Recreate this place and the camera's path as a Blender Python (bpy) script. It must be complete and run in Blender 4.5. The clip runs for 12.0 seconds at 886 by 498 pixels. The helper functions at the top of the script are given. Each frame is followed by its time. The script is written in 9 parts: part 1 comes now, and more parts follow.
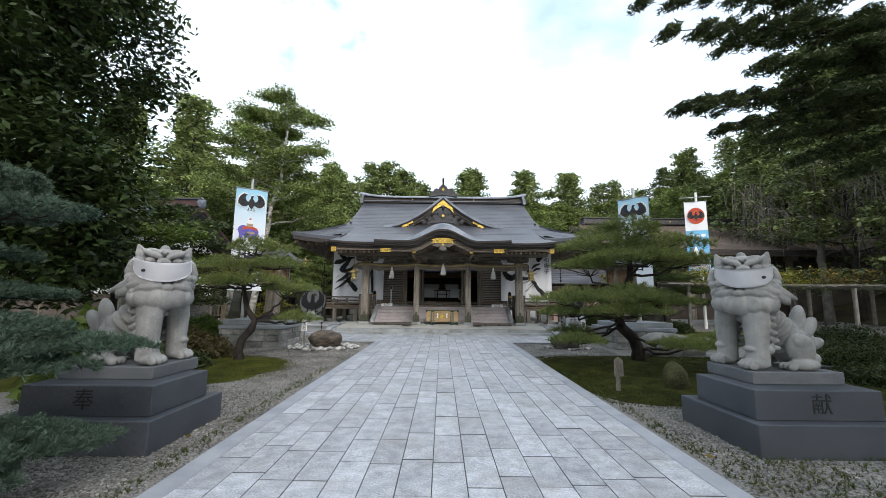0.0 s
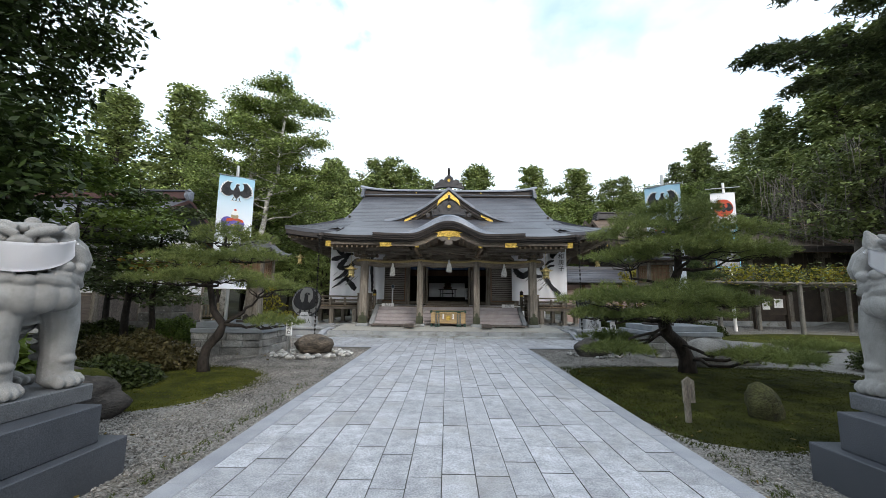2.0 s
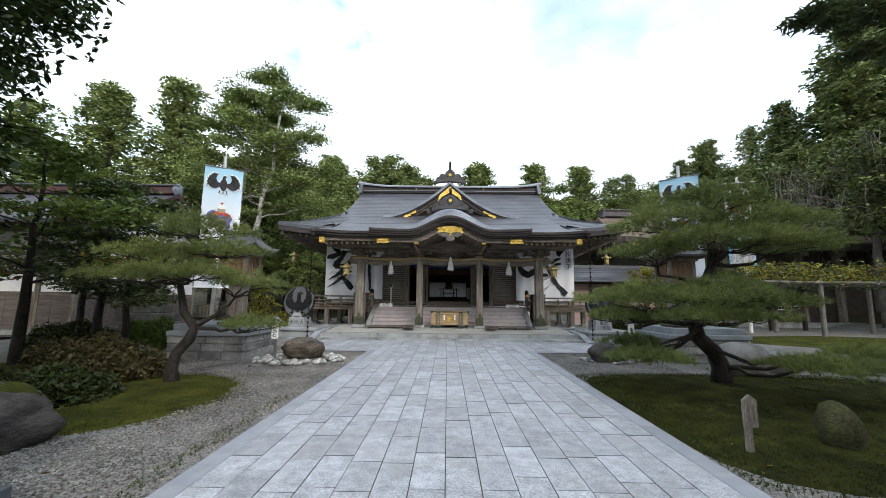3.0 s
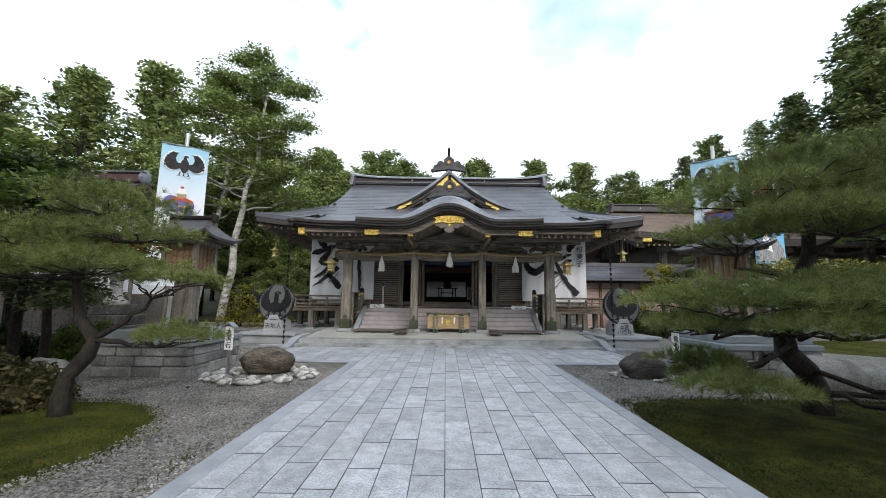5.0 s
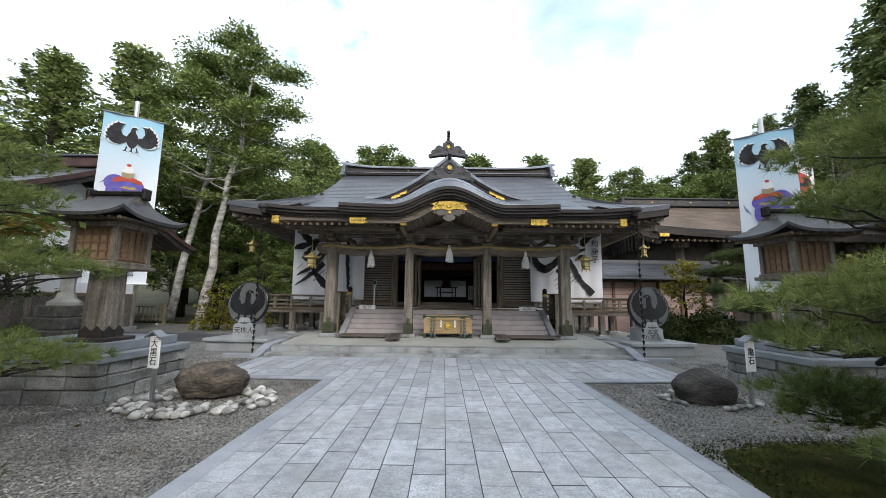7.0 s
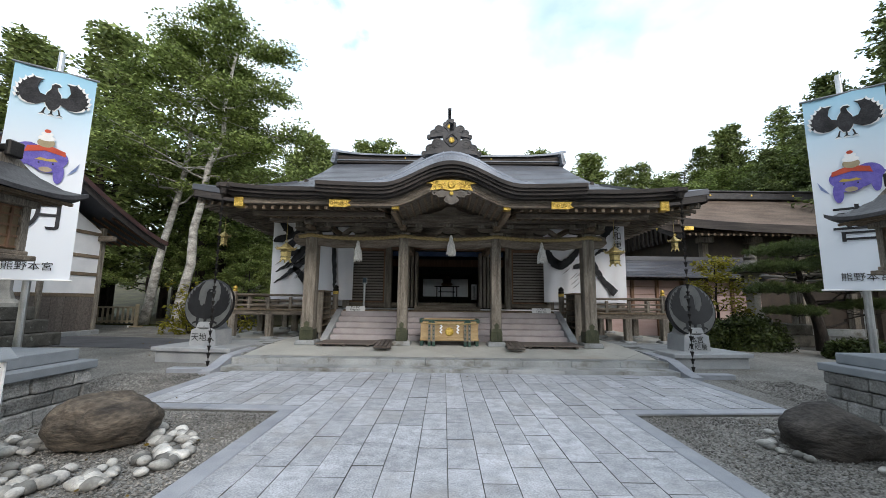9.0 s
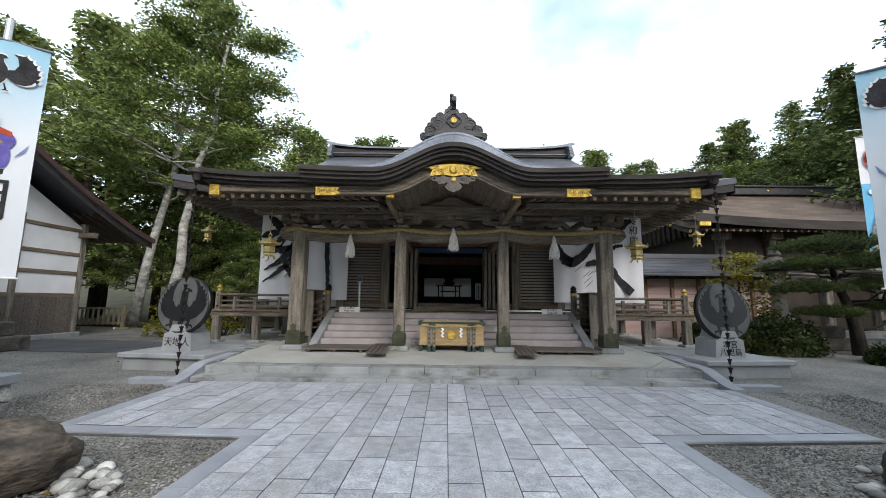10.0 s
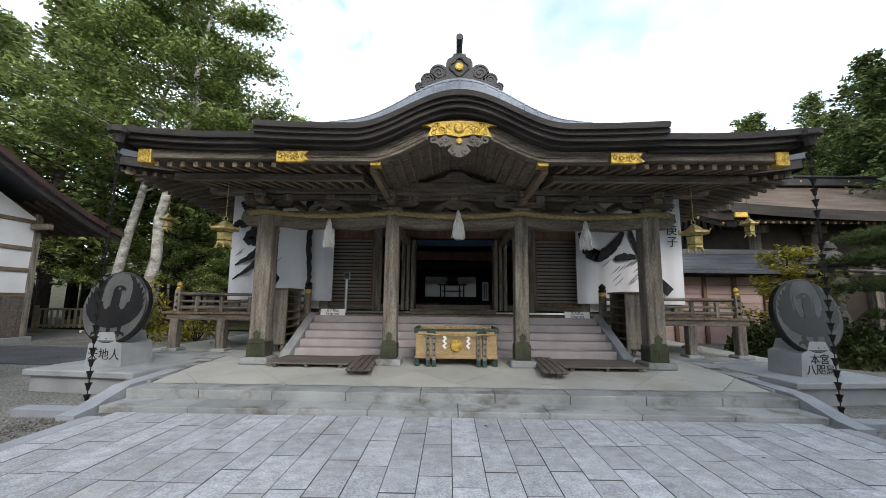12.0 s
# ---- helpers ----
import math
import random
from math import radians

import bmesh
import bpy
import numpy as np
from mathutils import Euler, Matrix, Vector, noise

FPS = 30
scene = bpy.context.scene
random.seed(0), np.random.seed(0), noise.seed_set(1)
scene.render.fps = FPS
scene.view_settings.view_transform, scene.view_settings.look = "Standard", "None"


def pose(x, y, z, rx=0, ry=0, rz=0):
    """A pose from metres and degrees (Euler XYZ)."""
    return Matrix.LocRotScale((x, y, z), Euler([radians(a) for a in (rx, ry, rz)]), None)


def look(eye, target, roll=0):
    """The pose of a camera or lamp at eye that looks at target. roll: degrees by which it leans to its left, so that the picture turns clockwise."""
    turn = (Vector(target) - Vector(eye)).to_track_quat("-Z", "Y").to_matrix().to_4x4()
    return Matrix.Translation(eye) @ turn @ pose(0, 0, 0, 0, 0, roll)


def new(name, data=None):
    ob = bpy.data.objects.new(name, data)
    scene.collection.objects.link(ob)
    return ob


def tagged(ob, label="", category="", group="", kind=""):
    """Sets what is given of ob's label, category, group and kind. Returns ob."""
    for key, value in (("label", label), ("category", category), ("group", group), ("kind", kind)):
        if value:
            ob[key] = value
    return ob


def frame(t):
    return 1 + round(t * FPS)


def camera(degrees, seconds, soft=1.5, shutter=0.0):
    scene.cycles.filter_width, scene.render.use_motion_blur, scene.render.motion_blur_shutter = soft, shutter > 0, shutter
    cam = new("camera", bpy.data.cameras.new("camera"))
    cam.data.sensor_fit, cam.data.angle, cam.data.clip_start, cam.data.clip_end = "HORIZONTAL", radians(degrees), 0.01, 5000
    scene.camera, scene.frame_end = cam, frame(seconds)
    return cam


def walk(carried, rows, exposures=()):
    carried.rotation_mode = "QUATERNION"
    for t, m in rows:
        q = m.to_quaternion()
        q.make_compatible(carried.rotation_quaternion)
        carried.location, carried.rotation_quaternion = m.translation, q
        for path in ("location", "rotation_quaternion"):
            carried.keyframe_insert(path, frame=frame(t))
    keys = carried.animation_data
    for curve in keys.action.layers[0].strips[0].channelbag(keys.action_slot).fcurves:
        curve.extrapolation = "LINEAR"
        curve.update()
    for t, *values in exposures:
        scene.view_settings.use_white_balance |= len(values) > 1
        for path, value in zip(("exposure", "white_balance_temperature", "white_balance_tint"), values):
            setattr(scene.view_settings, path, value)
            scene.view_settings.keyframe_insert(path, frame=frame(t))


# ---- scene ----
# ================= camera and walk =================
cam = camera(98.3, 12.0, soft=0.8)
METRES, EYE, TILT, LEAN, TURN = 10.9564, 1.4866, -2.1124, 0.1758, -0.0936
ROWS = [
    (0.0, 0.0, 0.0, 0.0, -0.13, 9.92, -0.76),
    (0.5, -0.0008, 0.0321, 0.0016, 0.12, 9.9, -0.79),
    (1.0, -0.0034, 0.0679, 0.0039, 0.37, 9.88, -0.78),
    (1.5, -0.0023, 0.1073, 0.0049, 0.52, 9.86, -0.77),
    (2.0, -0.0035, 0.148, 0.0062, 0.61, 9.85, -0.8),
    (2.5, -0.0035, 0.1896, 0.0071, 0.68, 9.85, -0.78),
    (3.0, -0.0058, 0.2315, 0.0091, 0.71, 9.85, -0.82),
    (5.0, -0.0074, 0.3998, 0.0179, 0.42, 9.83, -0.85),
    (5.5, -0.0086, 0.4422, 0.0198, 0.31, 9.82, -0.87),
    (6.0, -0.0075, 0.4837, 0.0212, 0.18, 9.84, -0.82),
    (6.5, -0.0088, 0.525, 0.0235, 0.16, 9.83, -0.87),
    (7.0, -0.0093, 0.5661, 0.0251, 0.22, 9.84, -0.83),
    (9.0, -0.0113, 0.7401, 0.034, 0.22, 9.8, -0.85),
    (9.5, -0.0099, 0.7846, 0.0353, 0.32, 9.82, -0.78),
    (10.0, -0.0097, 0.8296, 0.0375, 0.58, 9.81, -0.82),
    (10.5, -0.0097, 0.8736, 0.0393, 0.82, 9.82, -0.82),
    (11.0, -0.0095, 0.9155, 0.0412, 0.96, 9.85, -0.84),
    (11.5, -0.0116, 0.9568, 0.0428, 0.98, 9.83, -0.86),
    (12.0, -0.0111, 0.9985, 0.0454, 0.96, 9.83, -0.88),
]
START = pose(-0.0232, 1.0132, EYE, TILT, LEAN, TURN)
walk(cam, [(t, START @ pose(METRES * x, METRES * y, METRES * z, 90 + pitch, roll, yaw)) for t, x, y, z, yaw, pitch, roll in ROWS])

# ================= sky and sun: bright thin overcast with a few blue gaps =================
SUN_ELEV, SUN_ROT = radians(34), radians(158)
world = bpy.data.worlds.new("world")
scene.world = world
world.use_nodes = True
wn, wl = world.node_tree.nodes, world.node_tree.links
wn.clear()
w_out, w_bg = wn.new("ShaderNodeOutputWorld"), wn.new("ShaderNodeBackground")
w_sky = wn.new("ShaderNodeTexSky")
w_sky.sky_type, w_sky.sun_disc, w_sky.sun_elevation, w_sky.sun_rotation = "NISHITA", False, SUN_ELEV, SUN_ROT
w_tc, w_map, w_noise, w_ramp, w_mix = (wn.new(k) for k in ("ShaderNodeTexCoord", "ShaderNodeMapping", "ShaderNodeTexNoise", "ShaderNodeValToRGB", "ShaderNodeMix"))
w_map.inputs["Scale"].default_value = (1.0, 1.0, 2.2)
w_map.inputs["Location"].default_value = (0.35, 0.0, 0.1)
w_noise.inputs["Scale"].default_value, w_noise.inputs["Detail"].default_value = 2.6, 5.0
w_ramp.color_ramp.elements[0].position, w_ramp.color_ramp.elements[1].position = 0.30, 0.52
w_mix.data_type = "RGBA"
w_mix.inputs["B"].default_value = (8.75, 9.75, 10.72, 1)
wl.new(w_tc.outputs["Generated"], w_map.inputs["Vector"])
wl.new(w_map.outputs["Vector"], w_noise.inputs["Vector"])
wl.new(w_noise.outputs["Fac"], w_ramp.inputs["Fac"])
w_gain = wn.new("ShaderNodeMix")
w_gain.data_type, w_gain.blend_type = "RGBA", "MULTIPLY"
w_gain.inputs["Factor"].default_value, w_gain.inputs["B"].default_value = 1.0, (5.2, 4.3, 3.3, 1)
wl.new(w_sky.outputs["Color"], w_gain.inputs["A"])
wl.new(w_gain.outputs["Result"], w_mix.inputs["A"])
wl.new(w_ramp.outputs["Color"], w_mix.inputs["Factor"])


def cloud_gap(cover, toward, inner, outer, depth):
    """Thins the cloud cover about one direction, with a ragged edge."""
    d = wn.new("ShaderNodeVectorMath")
    d.operation = "DISTANCE"
    d.inputs[1].default_value = Vector(toward).normalized()
    warp, add = wn.new("ShaderNodeTexNoise"), wn.new("ShaderNodeVectorMath")
    warp.inputs["Scale"].default_value, warp.inputs["Detail"].default_value = 7.0, 6.0
    wl.new(w_tc.outputs["Generated"], warp.inputs["Vector"])
    add.operation = "MULTIPLY_ADD"
    add.inputs[1].default_value = (0.55, 0.55, 0.55)
    wl.new(warp.outputs["Color"], add.inputs[0])
    wl.new(w_tc.outputs["Generated"], add.inputs[2])
    off = wn.new("ShaderNodeVectorMath")
    off.operation = "SUBTRACT"
    off.inputs[1].default_value = (0.275, 0.275, 0.275)
    wl.new(add.outputs[0], off.inputs[0])
    wl.new(off.outputs[0], d.inputs[0])
    r = wn.new("ShaderNodeMapRange")
    r.interpolation_type = "SMOOTHSTEP"
    for key, v in (("From Min", inner), ("From Max", outer), ("To Min", 1 - depth), ("To Max", 1.0)):
        r.inputs[key].default_value = v
    wl.new(d.outputs["Value"], r.inputs["Value"])
    low = wn.new("ShaderNodeMath")
    low.operation = "MINIMUM"
    if cover is None:
        return r.outputs["Result"]
    wl.new(cover, low.inputs[0])
    wl.new(r.outputs["Result"], low.inputs[1])
    return low.outputs[0]


cover = cloud_gap(None, (-0.270, 0.750, 0.604), 0.02, 0.10, 0.6)
cover = cloud_gap(cover, (0.203, 0.713, 0.671), 0.02, 0.26, 0.45)
w_blue, w_gap = wn.new("ShaderNodeMix"), wn.new("ShaderNodeMix")
for n in (w_blue, w_gap):
    n.data_type = "RGBA"
w_blue.blend_type = "MULTIPLY"
w_blue.inputs["Factor"].default_value, w_blue.inputs["B"].default_value = 1.0, (2.0, 2.7, 2.4, 1)
wl.new(w_sky.outputs["Color"], w_blue.inputs["A"])
wl.new(cover, w_gap.inputs["Factor"])
wl.new(w_blue.outputs["Result"], w_gap.inputs["A"])
wl.new(w_mix.outputs["Result"], w_gap.inputs["B"])
wl.new(w_gap.outputs["Result"], w_bg.inputs["Color"])
w_bg.inputs["Strength"].default_value = 0.141
wl.new(w_bg.outputs["Background"], w_out.inputs["Surface"])
sun = new("sun", bpy.data.lights.new("sun", "SUN"))
sun.data.energy, sun.data.angle, sun.data.color = 1.7, radians(24), (1.0, 0.99, 0.965)
sun.matrix_world = look((0, 0, 40), (-0.36 * 40, 0.93 * 40, 40 - 40 * 0.673))
scene.view_settings.exposure = 0.08

# ================= materials =================
def ramp(nt, fac, stops):
    n = nt.nodes.new("ShaderNodeValToRGB")
    while len(n.color_ramp.elements) < len(stops):
        n.color_ramp.elements.new(0.5)
    for e, (pos, c) in zip(n.color_ramp.elements, stops):
        e.position, e.color = pos, (*c, 1)
    nt.links.new(fac, n.inputs["Fac"])
    return n.outputs["Color"]


def mix(nt, a, b, fac, blend="MIX"):
    n = nt.nodes.new("ShaderNodeMix")
    n.data_type, n.blend_type = "RGBA", blend
    for key, v in (("A", a), ("B", b), ("Factor", fac)):
        if isinstance(v, (int, float)):
            n.inputs[key].default_value = v
        elif isinstance(v, tuple):
            n.inputs[key].default_value = (*v, 1)
        else:
            nt.links.new(v, n.inputs[key])
    return n.outputs["Result"]


def noise_tex(nt, scale, detail=4, stretch=(1, 1, 1), kind="ShaderNodeTexNoise", rough=0.55):
    g, m, n = nt.nodes.new("ShaderNodeNewGeometry"), nt.nodes.new("ShaderNodeMapping"), nt.nodes.new(kind)
    m.inputs["Scale"].default_value = stretch
    nt.links.new(g.outputs["Position"], m.inputs["Vector"])
    nt.links.new(m.outputs["Vector"], n.inputs["Vector"])
    n.inputs["Scale"].default_value = scale
    if kind == "ShaderNodeTexNoise":
        n.inputs["Detail"].default_value, n.inputs["Roughness"].default_value = detail, rough
        return n.outputs["Fac"]
    return n.outputs["Distance"]


def mat(name, c1, c2, scale=3.0, fine=60.0, grain=0.25, stretch=(1, 1, 1), rough=0.75, metal=0.0, bump=0.25, rnd=0.0, island=0.0, spec=0.4, stain=None, through_light=0.0, cells=0.0):
    """A surface of two tones, patchy at one scale and grainy at a finer one."""
    m = bpy.data.materials.new(name)
    m.use_nodes = True
    nt = m.node_tree
    b = nt.nodes["Principled BSDF"]
    col = ramp(nt, noise_tex(nt, scale, 5, stretch), [(0.32, c1), (0.68, c2)])
    g = noise_tex(nt, fine, 3, stretch)
    lo, hi = 1 - grain, 1 + grain
    col = mix(nt, col, ramp(nt, g, [(0.3, (lo, lo, lo)), (0.7, (hi, hi, hi))]), 1.0, "MULTIPLY")
    if cells:
        v = noise_tex(nt, cells, kind="ShaderNodeTexVoronoi")
        col = mix(nt, col, ramp(nt, v, [(0.0, (1.25, 1.25, 1.25)), (0.55, (0.9, 0.9, 0.9)), (0.8, (0.4, 0.4, 0.4))]), 1.0, "MULTIPLY")
    if stain:
        c3, sscale, lo_s, hi_s = stain
        col = mix(nt, col, c3, ramp(nt, noise_tex(nt, sscale, 6, rough=0.65), [(lo_s, (0, 0, 0)), (hi_s, (1, 1, 1))]))
    if rnd or island:
        src = nt.nodes.new("ShaderNodeObjectInfo").outputs["Random"] if rnd else nt.nodes.new("ShaderNodeNewGeometry").outputs["Random Per Island"]
        k = rnd or island
        col = mix(nt, col, ramp(nt, src, [(0.0, (1 - k, 1 - k, 1 - k)), (0.55, (1, 1, 1)), (1.0, (1 + k, 1 + k, 1 + k * 1.05))]), 1.0, "MULTIPLY")
    nt.links.new(col, b.inputs["Base Color"])
    b.inputs["Roughness"].default_value, b.inputs["Metallic"].default_value = rough, metal
    b.inputs["Specular IOR Level"].default_value = spec
    if bump:
        bn = nt.nodes.new("ShaderNodeBump")
        bn.inputs["Strength"].default_value, bn.inputs["Distance"].default_value = bump, 0.02
        nt.links.new(noise_tex(nt, cells, kind="ShaderNodeTexVoronoi") if cells else g, bn.inputs["Height"])
        if cells:
            bn.invert = True
        nt.links.new(bn.outputs["Normal"], b.inputs["Normal"])
    if through_light:
        t = nt.nodes.new("ShaderNodeBsdfTranslucent")
        ms = nt.nodes.new("ShaderNodeMixShader")
        nt.links.new(col, t.inputs["Color"])
        ms.inputs[0].default_value = through_light
        nt.links.new(b.outputs[0], ms.inputs[1])
        nt.links.new(t.outputs[0], ms.inputs[2])
        nt.links.new(ms.outputs[0], nt.nodes["Material Output"].inputs["Surface"])
    return m


M_TILE = mat("granite_slab", (0.285, 0.297, 0.325), (0.445, 0.46, 0.495), 7.5, 70, 0.38, rough=0.62, bump=0.2, rnd=0.15, stain=((0.285, 0.275, 0.265), 1.3, 0.52, 0.8))
M_KERB = mat("blue_granite_kerb", (0.25, 0.265, 0.30), (0.34, 0.355, 0.39), 3, 200, 0.18, rough=0.6, bump=0.1, rnd=0.08)
M_JOINT = mat("dark_joint_mortar", (0.075, 0.075, 0.071), (0.135, 0.135, 0.126), 5, 90, 0.3)
M_STEP = mat("weathered_step_granite", (0.235, 0.245, 0.25), (0.355, 0.367, 0.37), 1.6, 90, 0.22, rough=0.7, bump=0.15, rnd=0.12, stain=((0.12, 0.112, 0.09), 2.6, 0.5, 0.70))
M_FLAG = mat("pale_flagstone", (0.36, 0.355, 0.33), (0.47, 0.465, 0.43), 0.9, 140, 0.12, rough=0.7, bump=0.08, rnd=0.06, stain=((0.30, 0.25, 0.19), 0.8, 0.55, 0.85))
M_GRAVEL = mat("grey_gravel", (0.17, 0.165, 0.155), (0.27, 0.262, 0.245), 0.9, 55, 0.4, rough=0.9, bump=0.9, cells=38, stain=((0.12, 0.10, 0.07), 0.6, 0.55, 0.8))
M_PEBBLE = mat("gravel_stone", (0.10, 0.095, 0.088), (0.285, 0.272, 0.25), 1.5, 60, 0.25, rough=0.85, bump=0.1, island=0.5)
M_COBBLE = mat("pale_cobble", (0.17, 0.168, 0.16), (0.46, 0.45, 0.42), 6, 60, 0.15, rough=0.65, bump=0.1, rnd=0.62)
M_MOSS = mat("yellow_green_moss", (0.022, 0.029, 0.007), (0.078, 0.083, 0.014), 2.2, 120, 0.4, rough=0.95, bump=0.8, spec=0.1, stain=((0.15, 0.10, 0.04), 3.5, 0.62, 0.72))
# browner olive moss, with the pine's shade also put into the colour
M_MOSSD = mat("dark_olive_moss", (0.016, 0.020, 0.006), (0.052, 0.056, 0.012), 2.6, 120, 0.4, rough=0.95, bump=0.8, spec=0.1, stain=((0.095, 0.098, 0.018), 1.6, 0.55, 0.75))
M_SHOOT = mat("moss_shoot", (0.045, 0.055, 0.010), (0.125, 0.130, 0.022), 1.4, 40, 0.3, rough=0.9, bump=0, island=0.4, spec=0.1, through_light=0.2)
# shoots for the same bed, darkened in colour for the pine's shade
M_SHOOTD = mat("dark_moss_shoot", (0.020, 0.026, 0.007), (0.075, 0.080, 0.016), 1.3, 40, 0.3, rough=0.9, bump=0, island=0.45, spec=0.1, through_light=0.2)
M_GRASS = mat("grass_blade", (0.035, 0.058, 0.010), (0.085, 0.105, 0.020), 2, 30, 0.3, rough=0.8, bump=0, island=0.4, through_light=0.25)
M_ASPH = mat("dark_asphalt", (0.06, 0.062, 0.07), (0.10, 0.10, 0.11), 1, 150, 0.3, rough=0.85)
M_PLINTH = mat("dark_polished_granite", (0.045, 0.051, 0.062), (0.078, 0.085, 0.100), 1.2, 120, 0.45, rough=0.5, bump=0.05, spec=0.25)
M_STATUE = mat("pale_carved_granite", (0.20, 0.20, 0.197), (0.325, 0.325, 0.318), 5, 170, 0.28, rough=0.85, bump=0.2, stain=((0.17, 0.167, 0.157), 7, 0.55, 0.8))
M_WALLSTONE = mat("rough_wall_stone", (0.15, 0.15, 0.145), (0.30, 0.30, 0.29), 2.5, 40, 0.3, rough=0.9, bump=0.9, rnd=0.2, stain=((0.33, 0.34, 0.33), 5, 0.58, 0.8))
M_CAPSTONE = mat("blue_grey_capstone", (0.16, 0.18, 0.20), (0.24, 0.26, 0.285), 2, 150, 0.15, rough=0.7, bump=0.08)
M_OLDSTONE = mat("lichened_old_stone", (0.045, 0.042, 0.037), (0.12, 0.115, 0.102), 4, 60, 0.35, rough=0.95, bump=0.7, stain=((0.30, 0.32, 0.29), 7, 0.6, 0.75))
M_LANSTONE = mat("lantern_granite", (0.24, 0.235, 0.22), (0.36, 0.35, 0.32), 4, 90, 0.25, rough=0.9, bump=0.4)
M_ROCK = mat("brown_river_boulder", (0.034, 0.028, 0.023), (0.150, 0.122, 0.094), 3.2, 16, 0.45, stretch=(1, 1, 2.6), rough=0.85, bump=1.0, stain=((0.025, 0.022, 0.02), 2.3, 0.5, 0.75))
M_ROCKD = mat("dark_boulder", (0.018, 0.016, 0.015), (0.065, 0.057, 0.051), 2.4, 16, 0.45, stretch=(1, 1, 2.4), rough=0.8, bump=1.0)
M_DISC = mat("polished_black_granite", (0.014, 0.014, 0.015), (0.022, 0.022, 0.024), 3, 300, 0.3, rough=0.22, bump=0.0, spec=0.2)
M_DISCG = mat("matt_carved_granite", (0.075, 0.078, 0.078), (0.115, 0.118, 0.117), 3, 300, 0.2, rough=0.55, bump=0.05, spec=0.2)
M_PEDESTAL = mat("light_grey_granite", (0.26, 0.272, 0.285), (0.36, 0.372, 0.385), 2, 260, 0.25, rough=0.55, bump=0.05)
M_WOOD = mat("weathered_cypress", (0.095, 0.080, 0.064), (0.27, 0.240, 0.200), 2.2, 26, 0.5, stretch=(6, 6, 0.7), rough=0.85, bump=0.35, rnd=0.08)
M_WOODX = mat("weathered_cypress_beam", (0.085, 0.068, 0.053), (0.225, 0.190, 0.152), 2.2, 26, 0.5, stretch=(0.7, 6, 6), rough=0.85, bump=0.35, rnd=0.08)
M_WOODY = mat("weathered_cypress_rafter", (0.105, 0.078, 0.053), (0.235, 0.176, 0.120), 2.2, 26, 0.5, stretch=(6, 0.7, 6), rough=0.85, bump=0.3, rnd=0.08)
M_FASCIA = mat("dark_eave_fascia", (0.018, 0.015, 0.0145), (0.052, 0.043, 0.039), 1.2, 20, 0.3, stretch=(0.7, 3, 8), rough=0.7, bump=0.25)
M_WOODR = mat("reddish_wood", (0.14, 0.075, 0.045), (0.22, 0.13, 0.08), 2, 20, 0.25, stretch=(6, 6, 0.7), rough=0.7, bump=0.2)
M_DECK = mat("grey_brown_deck", (0.085, 0.07, 0.06), (0.16, 0.135, 0.12), 2, 25, 0.25, stretch=(0.8, 8, 8), rough=0.8, bump=0.25, rnd=0.12)
M_BOXWOOD = mat("golden_keyaki", (0.30, 0.20, 0.095), (0.43, 0.31, 0.16), 1.6, 14, 0.3, stretch=(1, 4, 9), rough=0.45, bump=0.1)
M_COPPER = mat("dark_copper_roof", (0.040, 0.043, 0.054), (0.082, 0.086, 0.102), 0.7, 30, 0.15, stretch=(1, 1, 3), rough=0.42, bump=0.08, spec=0.5, rnd=0.05)
M_COPPERL = mat("blue_grey_copper_sheet", (0.11, 0.125, 0.155), (0.24, 0.265, 0.31), 1.3, 30, 0.2, rough=0.45, bump=0.08, rnd=0.1)
M_BARK_ROOF = mat("brown_bark_thatch", (0.085, 0.062, 0.048), (0.16, 0.12, 0.095), 0.6, 22, 0.35, stretch=(1, 1, 5), rough=0.95, bump=0.6)
M_GOLD = mat("gilt_metal", (0.36, 0.235, 0.035), (0.76, 0.54, 0.14), 14, 70, 0.4, rough=0.42, metal=0.72, bump=0.6)
M_BRASS = mat("dull_brass", (0.30, 0.235, 0.09), (0.60, 0.49, 0.22), 16, 80, 0.35, rough=0.45, metal=0.65, bump=0.5)
M_PATINA = mat("green_bronze", (0.045, 0.050, 0.032), (0.095, 0.100, 0.062), 6, 60, 0.3, rough=0.6, metal=0.5, bump=0.2)
M_PATINAD = mat("dark_green_bronze", (0.02, 0.05, 0.04), (0.05, 0.09, 0.07), 6, 60, 0.3, rough=0.5, metal=0.4, bump=0.1)
M_CARPET = mat("mauve_stair_carpet", (0.34, 0.305, 0.31), (0.42, 0.385, 0.39), 3, 180, 0.2, rough=1.0, bump=0.2, spec=0.1)
M_PLASTER = mat("white_plaster", (0.72, 0.72, 0.74), (0.82, 0.82, 0.83), 1.5, 60, 0.04, rough=0.9, bump=0.05)
M_CLOTH = mat("white_banner_cloth", (0.72, 0.73, 0.77), (0.80, 0.80, 0.83), 1, 300, 0.04, rough=0.95, bump=0.05, spec=0.1)
M_INK = mat("brushed_ink", (0.012, 0.012, 0.014), (0.04, 0.04, 0.045), 5, 40, 0.4, rough=0.85, bump=0)
M_INKG = mat("dry_brushed_ink", (0.10, 0.10, 0.105), (0.45, 0.45, 0.46), 7, 50, 0.3, stretch=(6, 1, 1), rough=0.9, bump=0)
M_ROPE = mat("straw_rope", (0.24, 0.18, 0.075), (0.40, 0.31, 0.15), 20, 120, 0.3, rough=0.9, bump=0.4)
